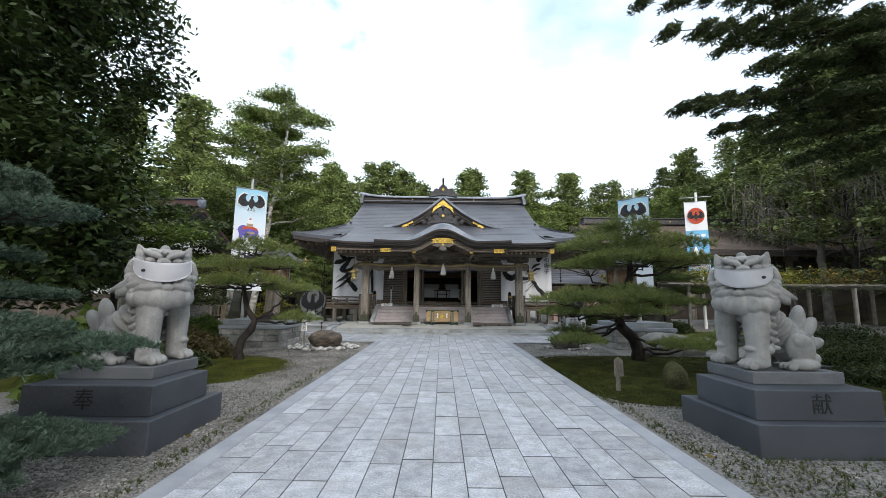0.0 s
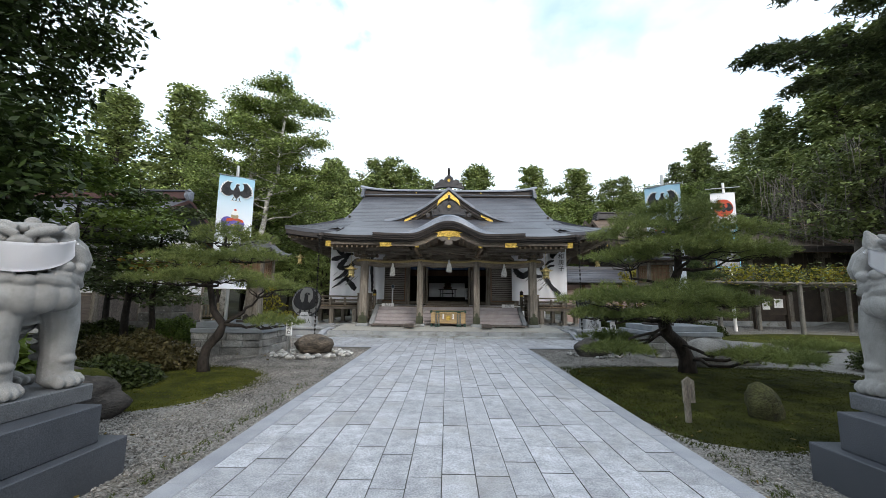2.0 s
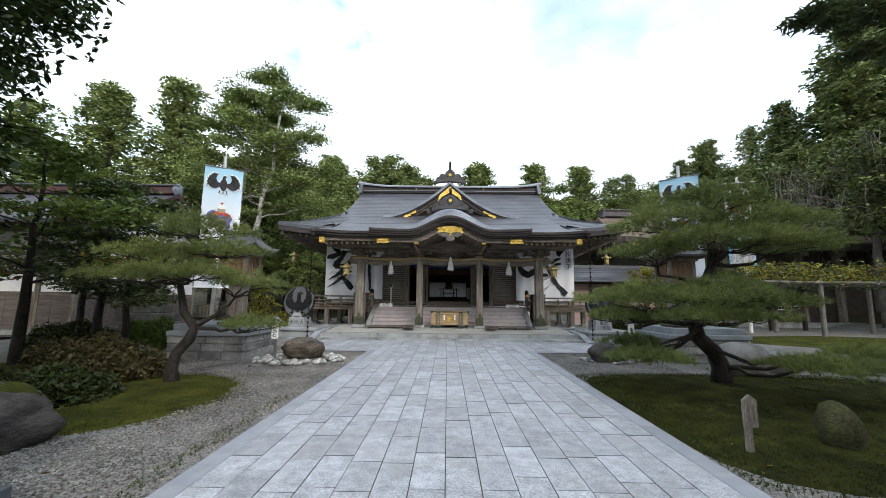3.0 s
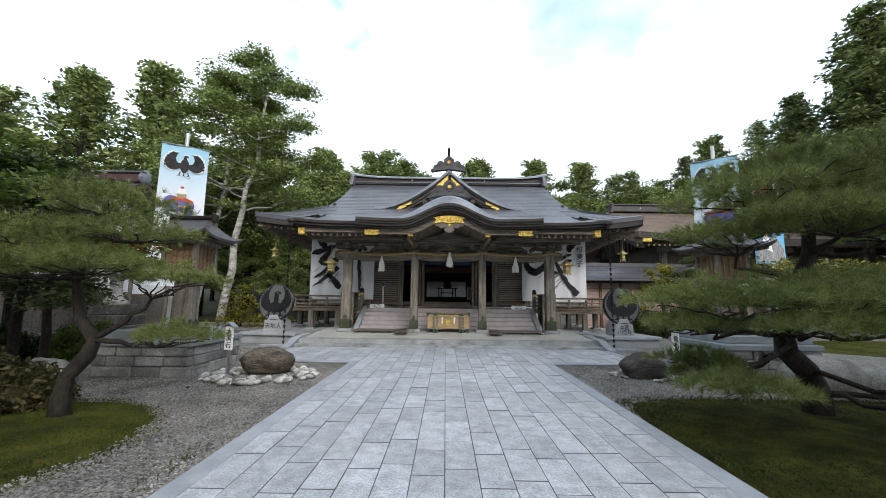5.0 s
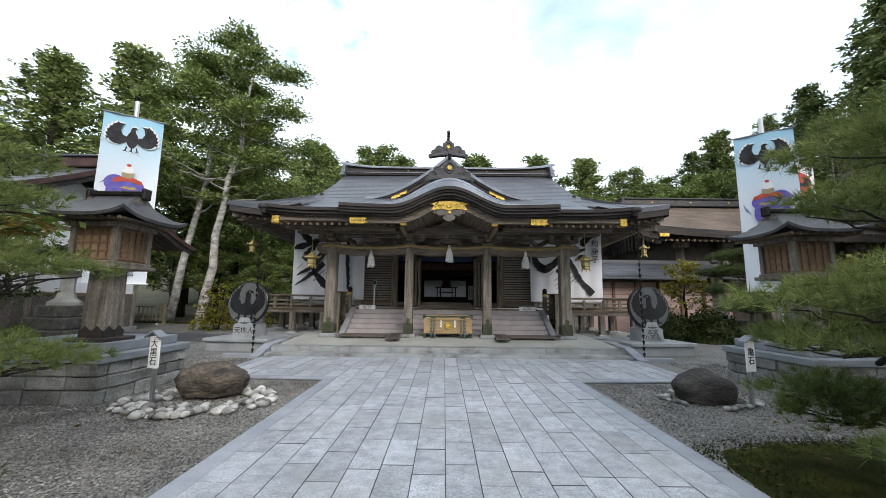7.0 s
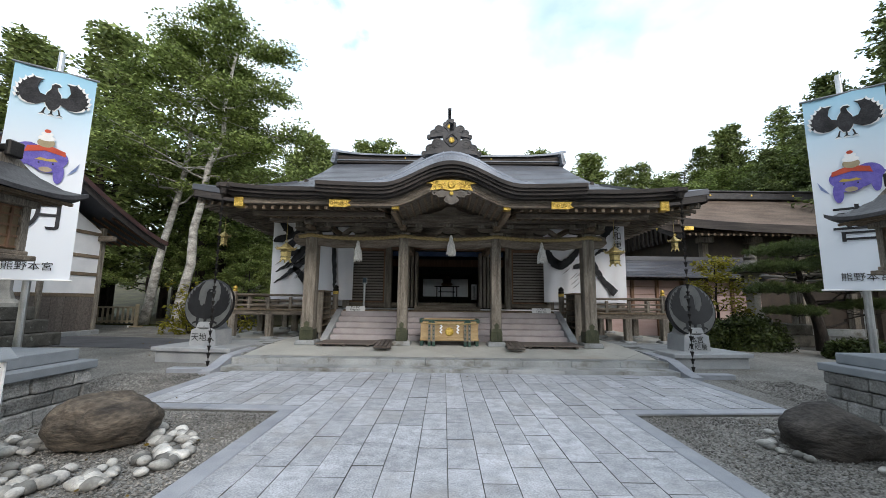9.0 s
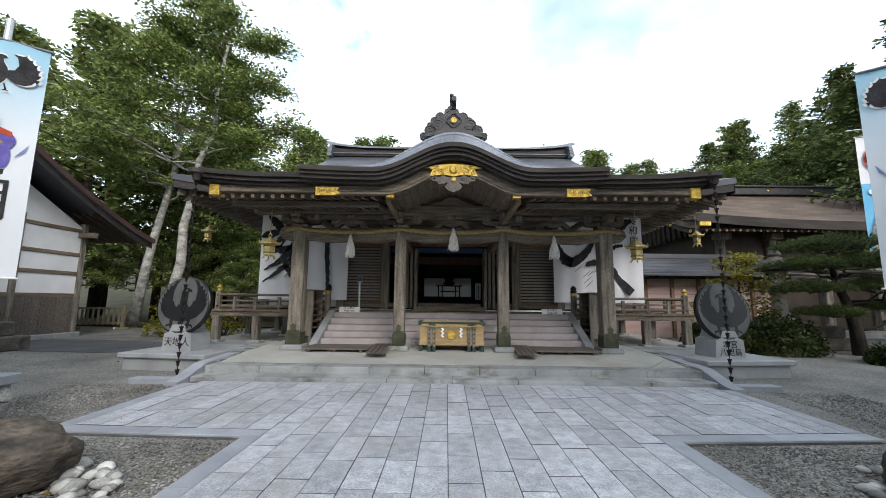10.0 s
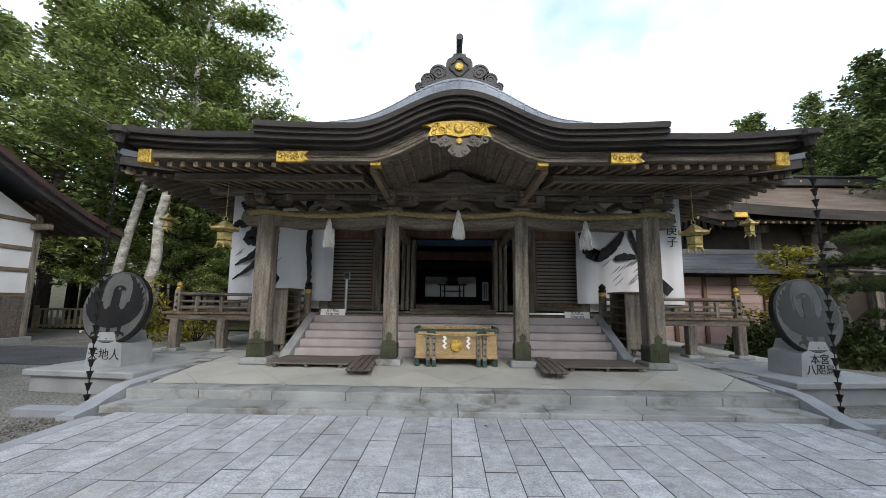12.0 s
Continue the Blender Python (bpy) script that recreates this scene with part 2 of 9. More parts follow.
M_TASSEL = mat("white_hemp_tassel", (0.50, 0.50, 0.49), (0.80, 0.80, 0.78), 10, 150, 0.15, stretch=(5, 5, 1), rough=0.95, bump=0.4)
M_PAPER = mat("white_paper", (0.78, 0.78, 0.78), (0.84, 0.84, 0.84), 4, 50, 0.03, rough=0.9, bump=0)
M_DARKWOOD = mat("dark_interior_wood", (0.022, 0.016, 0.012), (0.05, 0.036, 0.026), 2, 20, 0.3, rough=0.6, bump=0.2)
M_SLAT = mat("grey_shutter_slat", (0.20, 0.18, 0.16), (0.28, 0.255, 0.23), 2, 25, 0.2, stretch=(0.8, 8, 8), rough=0.8, bump=0.2)
M_BLUE = mat("blue_painted_lintel", (0.03, 0.06, 0.13), (0.05, 0.09, 0.18), 4, 40, 0.2, rough=0.6)
M_PINK = mat("pinkish_wall_board", (0.42, 0.30, 0.27), (0.52, 0.39, 0.36), 1.2, 40, 0.12, stretch=(0.6, 0.6, 4), rough=0.85, bump=0.1)
M_REDTRIM = mat("dark_red_painted_edge", (0.045, 0.022, 0.021), (0.085, 0.040, 0.037), 2, 30, 0.2, rough=0.6, bump=0.1)
M_STEEL = mat("brushed_steel", (0.42, 0.43, 0.44), (0.55, 0.56, 0.57), 3, 60, 0.1, rough=0.35, metal=0.9, bump=0.03)
M_BLACKMETAL = mat("blackened_metal", (0.015, 0.014, 0.014), (0.035, 0.032, 0.03), 5, 60, 0.2, rough=0.45, metal=0.6, bump=0.1)
M_BLACK = mat("black_paint", (0.010, 0.010, 0.011), (0.02, 0.02, 0.02), 4, 50, 0.2, rough=0.7, bump=0)
M_BAMBOO = mat("weathered_bamboo", (0.095, 0.088, 0.078), (0.18, 0.17, 0.15), 3, 30, 0.25, rough=0.6, bump=0.15, rnd=0.2)
M_FENCE = mat("pale_new_bamboo_wood", (0.19, 0.155, 0.10), (0.29, 0.24, 0.165), 3, 30, 0.2, rough=0.7, bump=0.15, rnd=0.1)
M_BARK = mat("rough_pine_bark", (0.010, 0.008, 0.007), (0.038, 0.031, 0.026), 5, 25, 0.4, stretch=(1, 1, 0.5), rough=0.95, bump=1.0)
M_BIRCH = mat("pale_mottled_bark", (0.16, 0.15, 0.135), (0.58, 0.56, 0.52), 3, 14, 0.3, stretch=(1, 1, 1.4), rough=0.9, bump=0.5)
M_TWIG = mat("grey_twig", (0.075, 0.068, 0.060), (0.15, 0.135, 0.118), 3, 20, 0.3, rough=0.9, bump=0.2)
M_BANBLUE = mat("sky_blue_banner_cloth", (0.16, 0.45, 0.70), (0.22, 0.52, 0.75), 1, 200, 0.05, rough=0.9, bump=0, spec=0.1)
M_PURPLE = mat("printed_purple", (0.10, 0.08, 0.34), (0.17, 0.14, 0.46), 8, 60, 0.15, rough=0.9, bump=0)
M_RED = mat("printed_red", (0.42, 0.06, 0.03), (0.52, 0.09, 0.05), 6, 60, 0.1, rough=0.85, bump=0)
M_YEL = mat("printed_ochre", (0.40, 0.28, 0.06), (0.50, 0.37, 0.10), 6, 60, 0.1, rough=0.85, bump=0)
M_TAN = mat("printed_tan", (0.32, 0.26, 0.16), (0.40, 0.33, 0.22), 6, 60, 0.1, rough=0.85, bump=0)
M_PALEBLUE = mat("printed_pale_blue", (0.30, 0.38, 0.62), (0.38, 0.46, 0.68), 6, 60, 0.1, rough=0.85, bump=0)
M_LATTICEPAPER = mat("amber_lantern_paper", (0.15, 0.11, 0.065), (0.23, 0.17, 0.10), 4, 50, 0.1, rough=0.8, bump=0)
M_SCREEN = mat("dark_screen", (0.05, 0.07, 0.09), (0.10, 0.14, 0.17), 4, 20, 0.1, rough=0.2, bump=0)


def leaf(name, c1, c2, k=0.45, t=0.35, rough=0.6, spec=0.3):
    return mat(name, c1, c2, 0.8, 8, 0.2, rough=rough, bump=0, island=k, through_light=t, spec=spec)


L_EVERG = leaf("glossy_evergreen_leaf", (0.017, 0.031, 0.009), (0.036, 0.058, 0.014), 0.5, 0.2, 0.5, 0.25)
# cedar green lightened, with the far wood's haze put into the colour
L_CEDAR = leaf("hazed_cedar_foliage", (0.132, 0.174, 0.060), (0.252, 0.300, 0.102), 0.6, 0.25)
L_DARK = leaf("dark_conifer_foliage", (0.040, 0.060, 0.023), (0.090, 0.116, 0.042), 0.45, 0.2)
L_BRIGHT = leaf("bright_green_leaf", (0.065, 0.105, 0.020), (0.14, 0.19, 0.04), 0.4, 0.35)
L_BROAD = leaf("mid_green_leaf", (0.143, 0.195, 0.058), (0.260, 0.319, 0.098), 0.6, 0.3)
L_PINE = leaf("red_pine_needle", (0.098, 0.132, 0.040), (0.215, 0.255, 0.078), 0.4, 0.25)
L_BLACKPINE = leaf("black_pine_needle", (0.036, 0.056, 0.018), (0.090, 0.118, 0.036), 0.4, 0.2)
L_PINEBLUE = leaf("blue_green_pine_needle", (0.050, 0.092, 0.066), (0.125, 0.175, 0.125), 0.35, 0.2)
L_YELLOW = leaf("yellowing_leaf", (0.136, 0.132, 0.014), (0.288, 0.256, 0.032), 0.5, 0.35)
L_AUTUMN = leaf("autumn_ochre_leaf", (0.10, 0.075, 0.014), (0.19, 0.12, 0.022), 0.5, 0.3)
L_HEDGE = leaf("clipped_hedge_leaf", (0.022, 0.035, 0.008), (0.051, 0.065, 0.015), 0.5, 0.25)
L_REDDISH = leaf("reddish_azalea_leaf", (0.055, 0.060, 0.020), (0.085, 0.070, 0.028), 0.5, 0.25)

# ================= building helpers =================
rng = random.Random(7)


def world_of(ob):
    m = Matrix()
    while ob:
        m = ob.matrix_basis @ m
        ob = ob.parent
    return m


def part(name, bm, material, parent=None, label="", local=False, smooth=False):
    """Links a bmesh as one mesh object; its points are in the world unless local is set."""
    if parent and not local:
        bm.transform(world_of(parent).inverted())
    me = bpy.data.meshes.new(name)
    bm.to_mesh(me)
    bm.free()
    if smooth:
        me.shade_smooth()
    me.materials.append(material)
    ob = new(name, me)
    if parent:
        ob.parent = parent
    if label:
        ob["label"] = label
    return ob


def thing(name, label, category, at=(0, 0, 0), turn=0.0, group="", kind=""):
    e = new(name)
    e.empty_display_size = 0.2
    e.matrix_basis = pose(*at, 0, 0, turn)
    return tagged(e, label, category, group, kind)


def box(x0, x1, y0, y1, z0, z1, bevel=0.0, bm=None, taper=1.0, seg=1):
    own = bmesh.new()
    r = bmesh.ops.create_cube(own, size=1.0)
    for v in own.verts:
        k = taper if v.co.z > 0 else 1.0
        v.co = Vector(((x0 + x1) / 2 + v.co.x * (x1 - x0) * k, (y0 + y1) / 2 + v.co.y * (y1 - y0) * k, z0 if v.co.z < 0 else z1))
    if bevel:
        bmesh.ops.bevel(own, geom=own.edges[:], offset=bevel, segments=seg, profile=0.5, affect="EDGES")
    return merge(bm, own)


def merge(bm, own):
    if bm is None:
        return own
    me = bpy.data.meshes.new("tmp")
    own.to_mesh(me)
    own.free()
    bm.from_mesh(me)
    bpy.data.meshes.remove(me)
    return bm


def rod(points, radii, n=8, bm=None, caps=True):
    """A tube along points, with a radius at each."""
    own = bmesh.new() if bm is None else bm
    pts = [Vector(q) for q in points]
    if isinstance(radii, (int, float)):
        radii = [radii] * len(pts)
    rings = []
    side = None
    for i, q in enumerate(pts):
        d = (pts[min(i + 1, len(pts) - 1)] - pts[max(i - 1, 0)]).normalized()
        if side is None:
            side = d.orthogonal().normalized()
        else:
            side = (side - d * side.dot(d)).normalized()
        up = d.cross(side)
        rings.append([own.verts.new(q + (side * math.cos(a) + up * math.sin(a)) * radii[i]) for a in (2 * math.pi * k / n for k in range(n))])
    for a, b in zip(rings, rings[1:]):
        for k in range(n):
            own.faces.new((a[k], a[(k + 1) % n], b[(k + 1) % n], b[k]))
    if caps:
        own.faces.new(rings[0][::-1])
        own.faces.new(rings[-1])
    return own


def lathe(profile, at=(0, 0, 0), n=24, bm=None):
    """A turned body from (radius, height) pairs."""
    own = bmesh.new() if bm is None else bm
    rings = []
    for r, z in profile:
        rings.append([own.verts.new((at[0] + r * math.cos(2 * math.pi * k / n), at[1] + r * math.sin(2 * math.pi * k / n), at[2] + z)) for k in range(n)])
    for a, b in zip(rings, rings[1:]):
        for k in range(n):
            own.faces.new((a[k], a[(k + 1) % n], b[(k + 1) % n], b[k]))
    own.faces.new(rings[0][::-1])
    own.faces.new(rings[-1])
    return own


def plate(outline, y0, y1, bm=None):
    """An (x, z) outline extruded from y0 to y1."""
    own = bmesh.new() if bm is None else bm
    a = [own.verts.new((x, y0, z)) for x, z in outline]
    b = [own.verts.new((x, y1, z)) for x, z in outline]
    own.faces.new(a)
    own.faces.new(b[::-1])
    n = len(a)
    for k in range(n):
        own.faces.new((a[k], b[k], b[(k + 1) % n], a[(k + 1) % n]))
    bmesh.ops.recalc_face_normals(own, faces=own.faces)
    return own


def slab(outline, z0, z1, bm=None):
    """An (x, y) outline raised from z0 to z1."""
    own = bmesh.new() if bm is None else bm
    a = [own.verts.new((x, y, z0)) for x, y in outline]
    b = [own.verts.new((x, y, z1)) for x, y in outline]
    own.faces.new(a[::-1])
    own.faces.new(b)
    n = len(a)
    for k in range(n):
        own.faces.new((a[k], a[(k + 1) % n], b[(k + 1) % n], b[k]))
    bmesh.ops.recalc_face_normals(own, faces=own.faces)
    return own


def sheet(rows, thick=0.0, bm=None):
    """A surface through rows of points; thick gives it a lower skin that far below."""
    own = bmesh.new() if bm is None else bm
    top = [[own.verts.new(q) for q in r] for r in rows]
    nr, nc = len(top), len(top[0])
    for i in range(nr - 1):
        for j in range(nc - 1):
            own.faces.new((top[i][j], top[i][j + 1], top[i + 1][j + 1], top[i + 1][j]))
    if thick:
        low = [[own.verts.new(Vector(q) - Vector((0, 0, thick))) for q in r] for r in rows]
        for i in range(nr - 1):
            for j in range(nc - 1):
                own.faces.new((low[i][j], low[i + 1][j], low[i + 1][j + 1], low[i][j + 1]))
        for j in range(nc - 1):
            own.faces.new((top[0][j + 1], top[0][j], low[0][j], low[0][j + 1]))
            own.faces.new((top[-1][j], top[-1][j + 1], low[-1][j + 1], low[-1][j]))
        for i in range(nr - 1):
            own.faces.new((top[i][0], top[i + 1][0], low[i + 1][0], low[i][0]))
            own.faces.new((top[i + 1][-1], top[i][-1], low[i][-1], low[i + 1][-1]))
    return own


def blob(center, size, seed=0, rough=0.18, sub=3, flat=0.0, bm=None, freq=1.3):
    """An uneven boulder-like body."""
    own = bmesh.new()
    bmesh.ops.create_icosphere(own, subdivisions=sub, radius=1.0)
    for v in own.verts:
        d = v.co.normalized()
        k = 1 + rough * noise.noise(d * freq + Vector((seed * 7.3, seed, 0))) + rough * 0.4 * noise.noise(d * freq * 3.1 + Vector((seed, 5, seed)))
        v.co = Vector((d.x * size[0] * k, d.y * size[1] * k, max(d.z, -flat if flat else -9) * size[2] * k)) + Vector(center)
    return merge(bm, own)


def loose_pieces(bm):
    """Splits a bmesh into one bmesh for each connected piece; the first is the first built."""
    bm.verts.ensure_lookup_table()
    seen, out = set(), []
    for v in bm.verts:
        if v in seen:
            continue
        group, todo = [], [v]
        seen.add(v)
        while todo:
            q = todo.pop()
            group.append(q)
            for e in q.link_edges:
                o = e.other_vert(q)
                if o not in seen:
                    seen.add(o)
                    todo.append(o)
        own = bmesh.new()
        at = {q: own.verts.new(q.co) for q in group}
        for f in {f for q in group for f in q.link_faces}:
            own.faces.new([at[q] for q in f.verts])
        bmesh.ops.recalc_face_normals(own, faces=own.faces)
        out.append(own)
    bm.free()
    return out


def stroke(points, widths, y, thick=0.004, bm=None):
    """A brush stroke in the x-z plane at depth y."""
    own = bmesh.new() if bm is None else bm
    pts = [Vector(q) for q in points]
    ring = []
    for i, q in enumerate(pts):
        d = (pts[min(i + 1, len(pts) - 1)] - pts[max(i - 1, 0)]).normalized()
        nrm = Vector((-d.y, d.x)) * widths[i] * 0.5
        ring.append([own.verts.new((q.x + s * nrm.x, y - dy, q.y + s * nrm.y)) for s, dy in ((-1, 0), (1, 0), (1, thick), (-1, thick))])
    for a, b in zip(ring, ring[1:]):
        for k in range(4):
            own.faces.new((a[k], a[(k + 1) % 4], b[(k + 1) % 4], b[k]))
    own.faces.new(ring[0][::-1])
    own.faces.new(ring[-1])
    bmesh.ops.recalc_face_normals(own, faces=own.faces)
    return own


def writing(name, text, size, m, material, parent, label="", depth=0.002, vertical=False):
    """Letters of the built-in font as a mesh part."""
    c = bpy.data.curves.new(name, "FONT")
    c.body, c.size, c.align_x, c.align_y, c.extrude = ("\n".join(text) if vertical else text), size, "CENTER", "CENTER", depth
    c.space_line = 0.95
    o = new("tmp_text", c)
    bpy.context.view_layer.update()
    me = bpy.data.meshes.new_from_object(o.evaluated_get(bpy.context.evaluated_depsgraph_get()))
    bpy.data.objects.remove(o)
    bm = bmesh.new()
    bm.from_mesh(me)
    bpy.data.meshes.remove(me)
    bm.transform(m)
    return part(name, bm, material, parent, label)


FACE_FRONT = Euler((radians(90), 0, 0)).to_matrix().to_4x4()


def raw(name, verts, faces, material, parent=None, label="", smooth=False):
    """Large meshes straight from arrays; every face has the same number of corners."""
    verts, faces = np.asarray(verts, dtype=np.float32).reshape(-1, 3), np.asarray(faces, dtype=np.int32)
    me = bpy.data.meshes.new(name)
    k = faces.shape[1]
    me.vertices.add(len(verts))
    me.vertices.foreach_set("co", verts.ravel())
    me.loops.add(faces.size)
    me.loops.foreach_set("vertex_index", faces.ravel())
    me.polygons.add(len(faces))
    me.polygons.foreach_set("loop_start", np.arange(0, faces.size, k, dtype=np.int32))
    me.update(calc_edges=True)
    me.validate()
    if smooth:
        me.shade_smooth()
    else:
        me.shade_flat()
    me.materials.append(material)
    ob = new(name, me)
    if parent:
        ob.parent = parent
    if label:
        ob["label"] = label
    return ob

# ================= ground, paving, steps =================
SLOPE, RISE_FROM, RISE_TO = 0.0085, 4.0, 17.0


def rise(y):
    """Height of the approach, which climbs gently towards the shrine."""
    return SLOPE * (min(max(y, RISE_FROM), RISE_TO) - RISE_FROM)


def rises(y):
    return SLOPE * (np.clip(y, RISE_FROM, RISE_TO) - RISE_FROM)


def ground_sheet():
    n = 130
    xs = [math.copysign(abs(k) ** 2.2, k) * 260 for k in np.linspace(-1, 1, n)]
    ys = [12 + math.copysign(abs(k) ** 2.2, k) * 260 for k in np.linspace(-1, 1, n)]
    rows = []
    for y in ys:
        r = []
        for x in xs:
            z = -0.012 + rise(y)
            hill = max(0.0, x - 24) * 0.42 + max(0.0, y - 46) * 0.16
            hill *= min(1.0, max(0.0, (y - 8) / 30))
            r.append((x, y, z + min(hill, 26)))
        rows.append(r)
    g = part("ground", sheet(rows), M_GRAVEL, smooth=True)
    return tagged(g, "grey gravel ground of the shrine precinct", "ground", kind="structure")


ground_sheet()
PX0, PX1, CROSS_Y, STEP_Y = -2.27, 2.38, 14.38, 17.0
WX0, WX1 = -4.537, 4.647
path = tagged(thing("pavement", "straight approach paved with pale granite slabs", "pavement"), kind="structure")
bed_bm = sheet([[(PX1, y, rise(y) + 0.012), (PX0, y, rise(y) + 0.012)] for y in (-4, 4, CROSS_Y, STEP_Y + 0.03)], 0.1)
for x, wx, y in ((PX0, WX0, CROSS_Y + 0.08), (PX1, WX1, CROSS_Y + 0.16)):
    q = [(x, CROSS_Y), (wx, y), (wx, STEP_Y + 0.03), (x, STEP_Y + 0.03)]
    own = slab(q, -0.1, 0.012)
    for v in own.verts:
        v.co.z += rise(v.co.y)
    merge(bed_bm, own)
part("joint_bed", bed_bm, M_JOINT, path, "recessed dark joints")


def bevel_tile(w, d, h, b=0.002):
    v = [(-w / 2, -d / 2, 0), (w / 2, -d / 2, 0), (w / 2, d / 2, 0), (-w / 2, d / 2, 0)]
    v += [(x, y, h - b) for x, y, _ in v[:4]] + [(math.copysign(abs(x) - b, x), math.copysign(abs(y) - b, y), h) for x, y, _ in v[:4]]
    f = [(4, 5, 9, 8), (5, 6, 10, 9), (6, 7, 11, 10), (7, 4, 8, 11), (8, 9, 10, 11), (0, 1, 5, 4), (1, 2, 6, 5), (2, 3, 7, 6), (3, 0, 4, 7)]
    return np.array(v), np.array(f)


def kerb_run(a, b, w, name="kerb_stone", length=1.2, z=0.034):
    a, b = Vector((*a, 0)), Vector((*b, 0))
    d = b - a
    n = max(1, round(d.length / length))
    v, f = bevel_tile(w, d.length / n - 0.006, z, 0.008)
    me = None
    for k in range(n):
        c = a + d * ((k + 0.5) / n)
        if me is None:
            ob = raw(name, v, f, M_KERB, path)
            me = ob.data
        else:
            ob = new(name, me)
            ob.parent = path
        ob.matrix_basis = pose(c.x, c.y, rise(c.y), math.degrees(math.atan((rise(c.y + 0.1) - rise(c.y - 0.1)) / 0.2)) * abs(d.y) / d.length, 0, math.degrees(math.atan2(-d.x, d.y)))


KW = 0.2
kerb_run((PX0 + KW / 2, -4), (PX0 + KW / 2, CROSS_Y + 0.1), KW)
kerb_run((PX1 - KW / 2, -4), (PX1 - KW / 2, CROSS_Y + 0.1), KW)
kerb_run((PX0 + KW, CROSS_Y + 0.1), (WX0, CROSS_Y + 0.18), KW)
kerb_run((PX1 - KW, CROSS_Y + 0.1), (WX1, CROSS_Y + 0.26), KW)
kerb_run((WX0 + KW / 2, CROSS_Y + 0.29), (WX0 + KW / 2, STEP_Y - 0.2), KW)
kerb_run((WX1 - KW / 2, CROSS_Y + 0.37), (WX1 - KW / 2, STEP_Y - 0.2), KW)

def joint_coloured_edges(me):
    """Gives the flanks of each slab the dark joint material; the tops keep the slab's stone."""
    me.materials.append(M_JOINT)
    for q in me.polygons:
        q.material_index = 0 if q.normal.z > 0.95 else 1


COLS, CW = 15, (PX1 - PX0 - 2 * KW) / 15
rest_v, rest_f, rest_n, tile_meshes = [], [], 0, {}
near_tiles = 0
for c in range(-9, COLS + 9):
    x = PX0 + KW + (c + 0.5) * CW
    if 0 <= c < COLS:
        y, end = -4 + rng.uniform(0, 0.5), STEP_Y - 0.01
    else:
        k = (PX0 - x) if c < 0 else (x - PX1)
        if (x - CW / 2 < WX0 + KW - 0.02) if c < 0 else (x + CW / 2 > WX1 - KW + 0.02):
            continue
        y = CROSS_Y + 0.21 + (k + 0.2 + CW / 2) * (0.036 if c < 0 else 0.067)
        end = STEP_Y - 0.01
    while y < end - 0.05:
        d = rng.choice((0.54, 0.6, 0.6, 0.66, 0.7))
        if end - (y + d) < 0.28:
            d = end - y
        h = 0.028 + rng.uniform(-0.0025, 0.0025)
        if 1.4 < y < 11.0 and 0 <= c < COLS and near_tiles < 300:
            near_tiles += 1
            key = (round(d, 2), round(h, 3))
            if key in tile_meshes:
                ob = new("paving_slab", tile_meshes[key])
                ob.parent = path
            else:
                v, f = bevel_tile(CW - 0.0045, d - 0.006, h)
                ob = raw("paving_slab", v, f, M_TILE, path)
                joint_coloured_edges(ob.data)
                tile_meshes[key] = ob.data
            ob.location = (x, y + d / 2, rise(y + d / 2))
            ob.rotation_euler = (math.atan(SLOPE) if y > RISE_FROM else 0, 0, 0)
        else:
            v, f = bevel_tile(CW - 0.0045, d - 0.006, h)
            v = v + np.array((x, y + d / 2, 0))
            v[:, 2] += rises(v[:, 1])
            rest_v.append(v)
            rest_f.append(f + rest_n)
            rest_n += len(v)
        y += d
M_TILE_J = mat("granite_slab_far", (0.285, 0.297, 0.325), (0.445, 0.46, 0.495), 7.5, 70, 0.38, rough=0.62, bump=0.2, island=0.15, stain=((0.285, 0.275, 0.265), 1.3, 0.52, 0.8))
far_slabs = tagged(raw("paving_slabs", np.concatenate(rest_v), np.concatenate(rest_f), M_TILE_J, path), kind="stuff")
joint_coloured_edges(far_slabs.data)

# front steps and flagged platform
steps = tagged(thing("front_steps", "two long weathered granite steps", "steps", (0, 17.4, 0)), kind="structure")
for z0, z1, y0, y1, xw, n in ((0.0, 0.205, STEP_Y, 17.5, 4.58, 8), (0.05, 0.325, 17.42, 17.8, 4.6, 9)):
    w = 2 * xw / n
    for k in range(n):
        part("step_block", box(-xw + k * w + 0.004, -xw + (k + 1) * w - 0.004, y0, y1, z0, z1, 0.007), M_STEP, steps)
for s in (-1, 1):
    bm = bmesh.new()
    pts = [(16.72, 0.0), (16.72, 0.16), (16.95, 0.19), (17.5, 0.36), (18.9, 0.41), (18.9, 0.0)]
    a = [bm.verts.new((s * 4.61, y, z)) for y, z in pts]
    b = [bm.verts.new((s * 4.84, y, z)) for y, z in pts]
    bm.faces.new(a), bm.faces.new(b[::-1])
    for k in range(len(pts)):
        bm.faces.new((a[k], b[k], b[(k + 1) % len(pts)], a[(k + 1) % len(pts)]))
    bmesh.ops.recalc_face_normals(bm, faces=bm.faces)
    part("sloping_kerb", bm, M_KERB, steps)
    part("gutter_kerb", box(s * 5.2 - 0.36, s * 5.2 + 0.36, 16.86, 17.06, -0.02, 0.19, 0.01), M_KERB, steps)


def plat_z(y):
    return 0.321 + 0.119 * min(1.0, max(0.0, (y - 17.8) / 1.4))


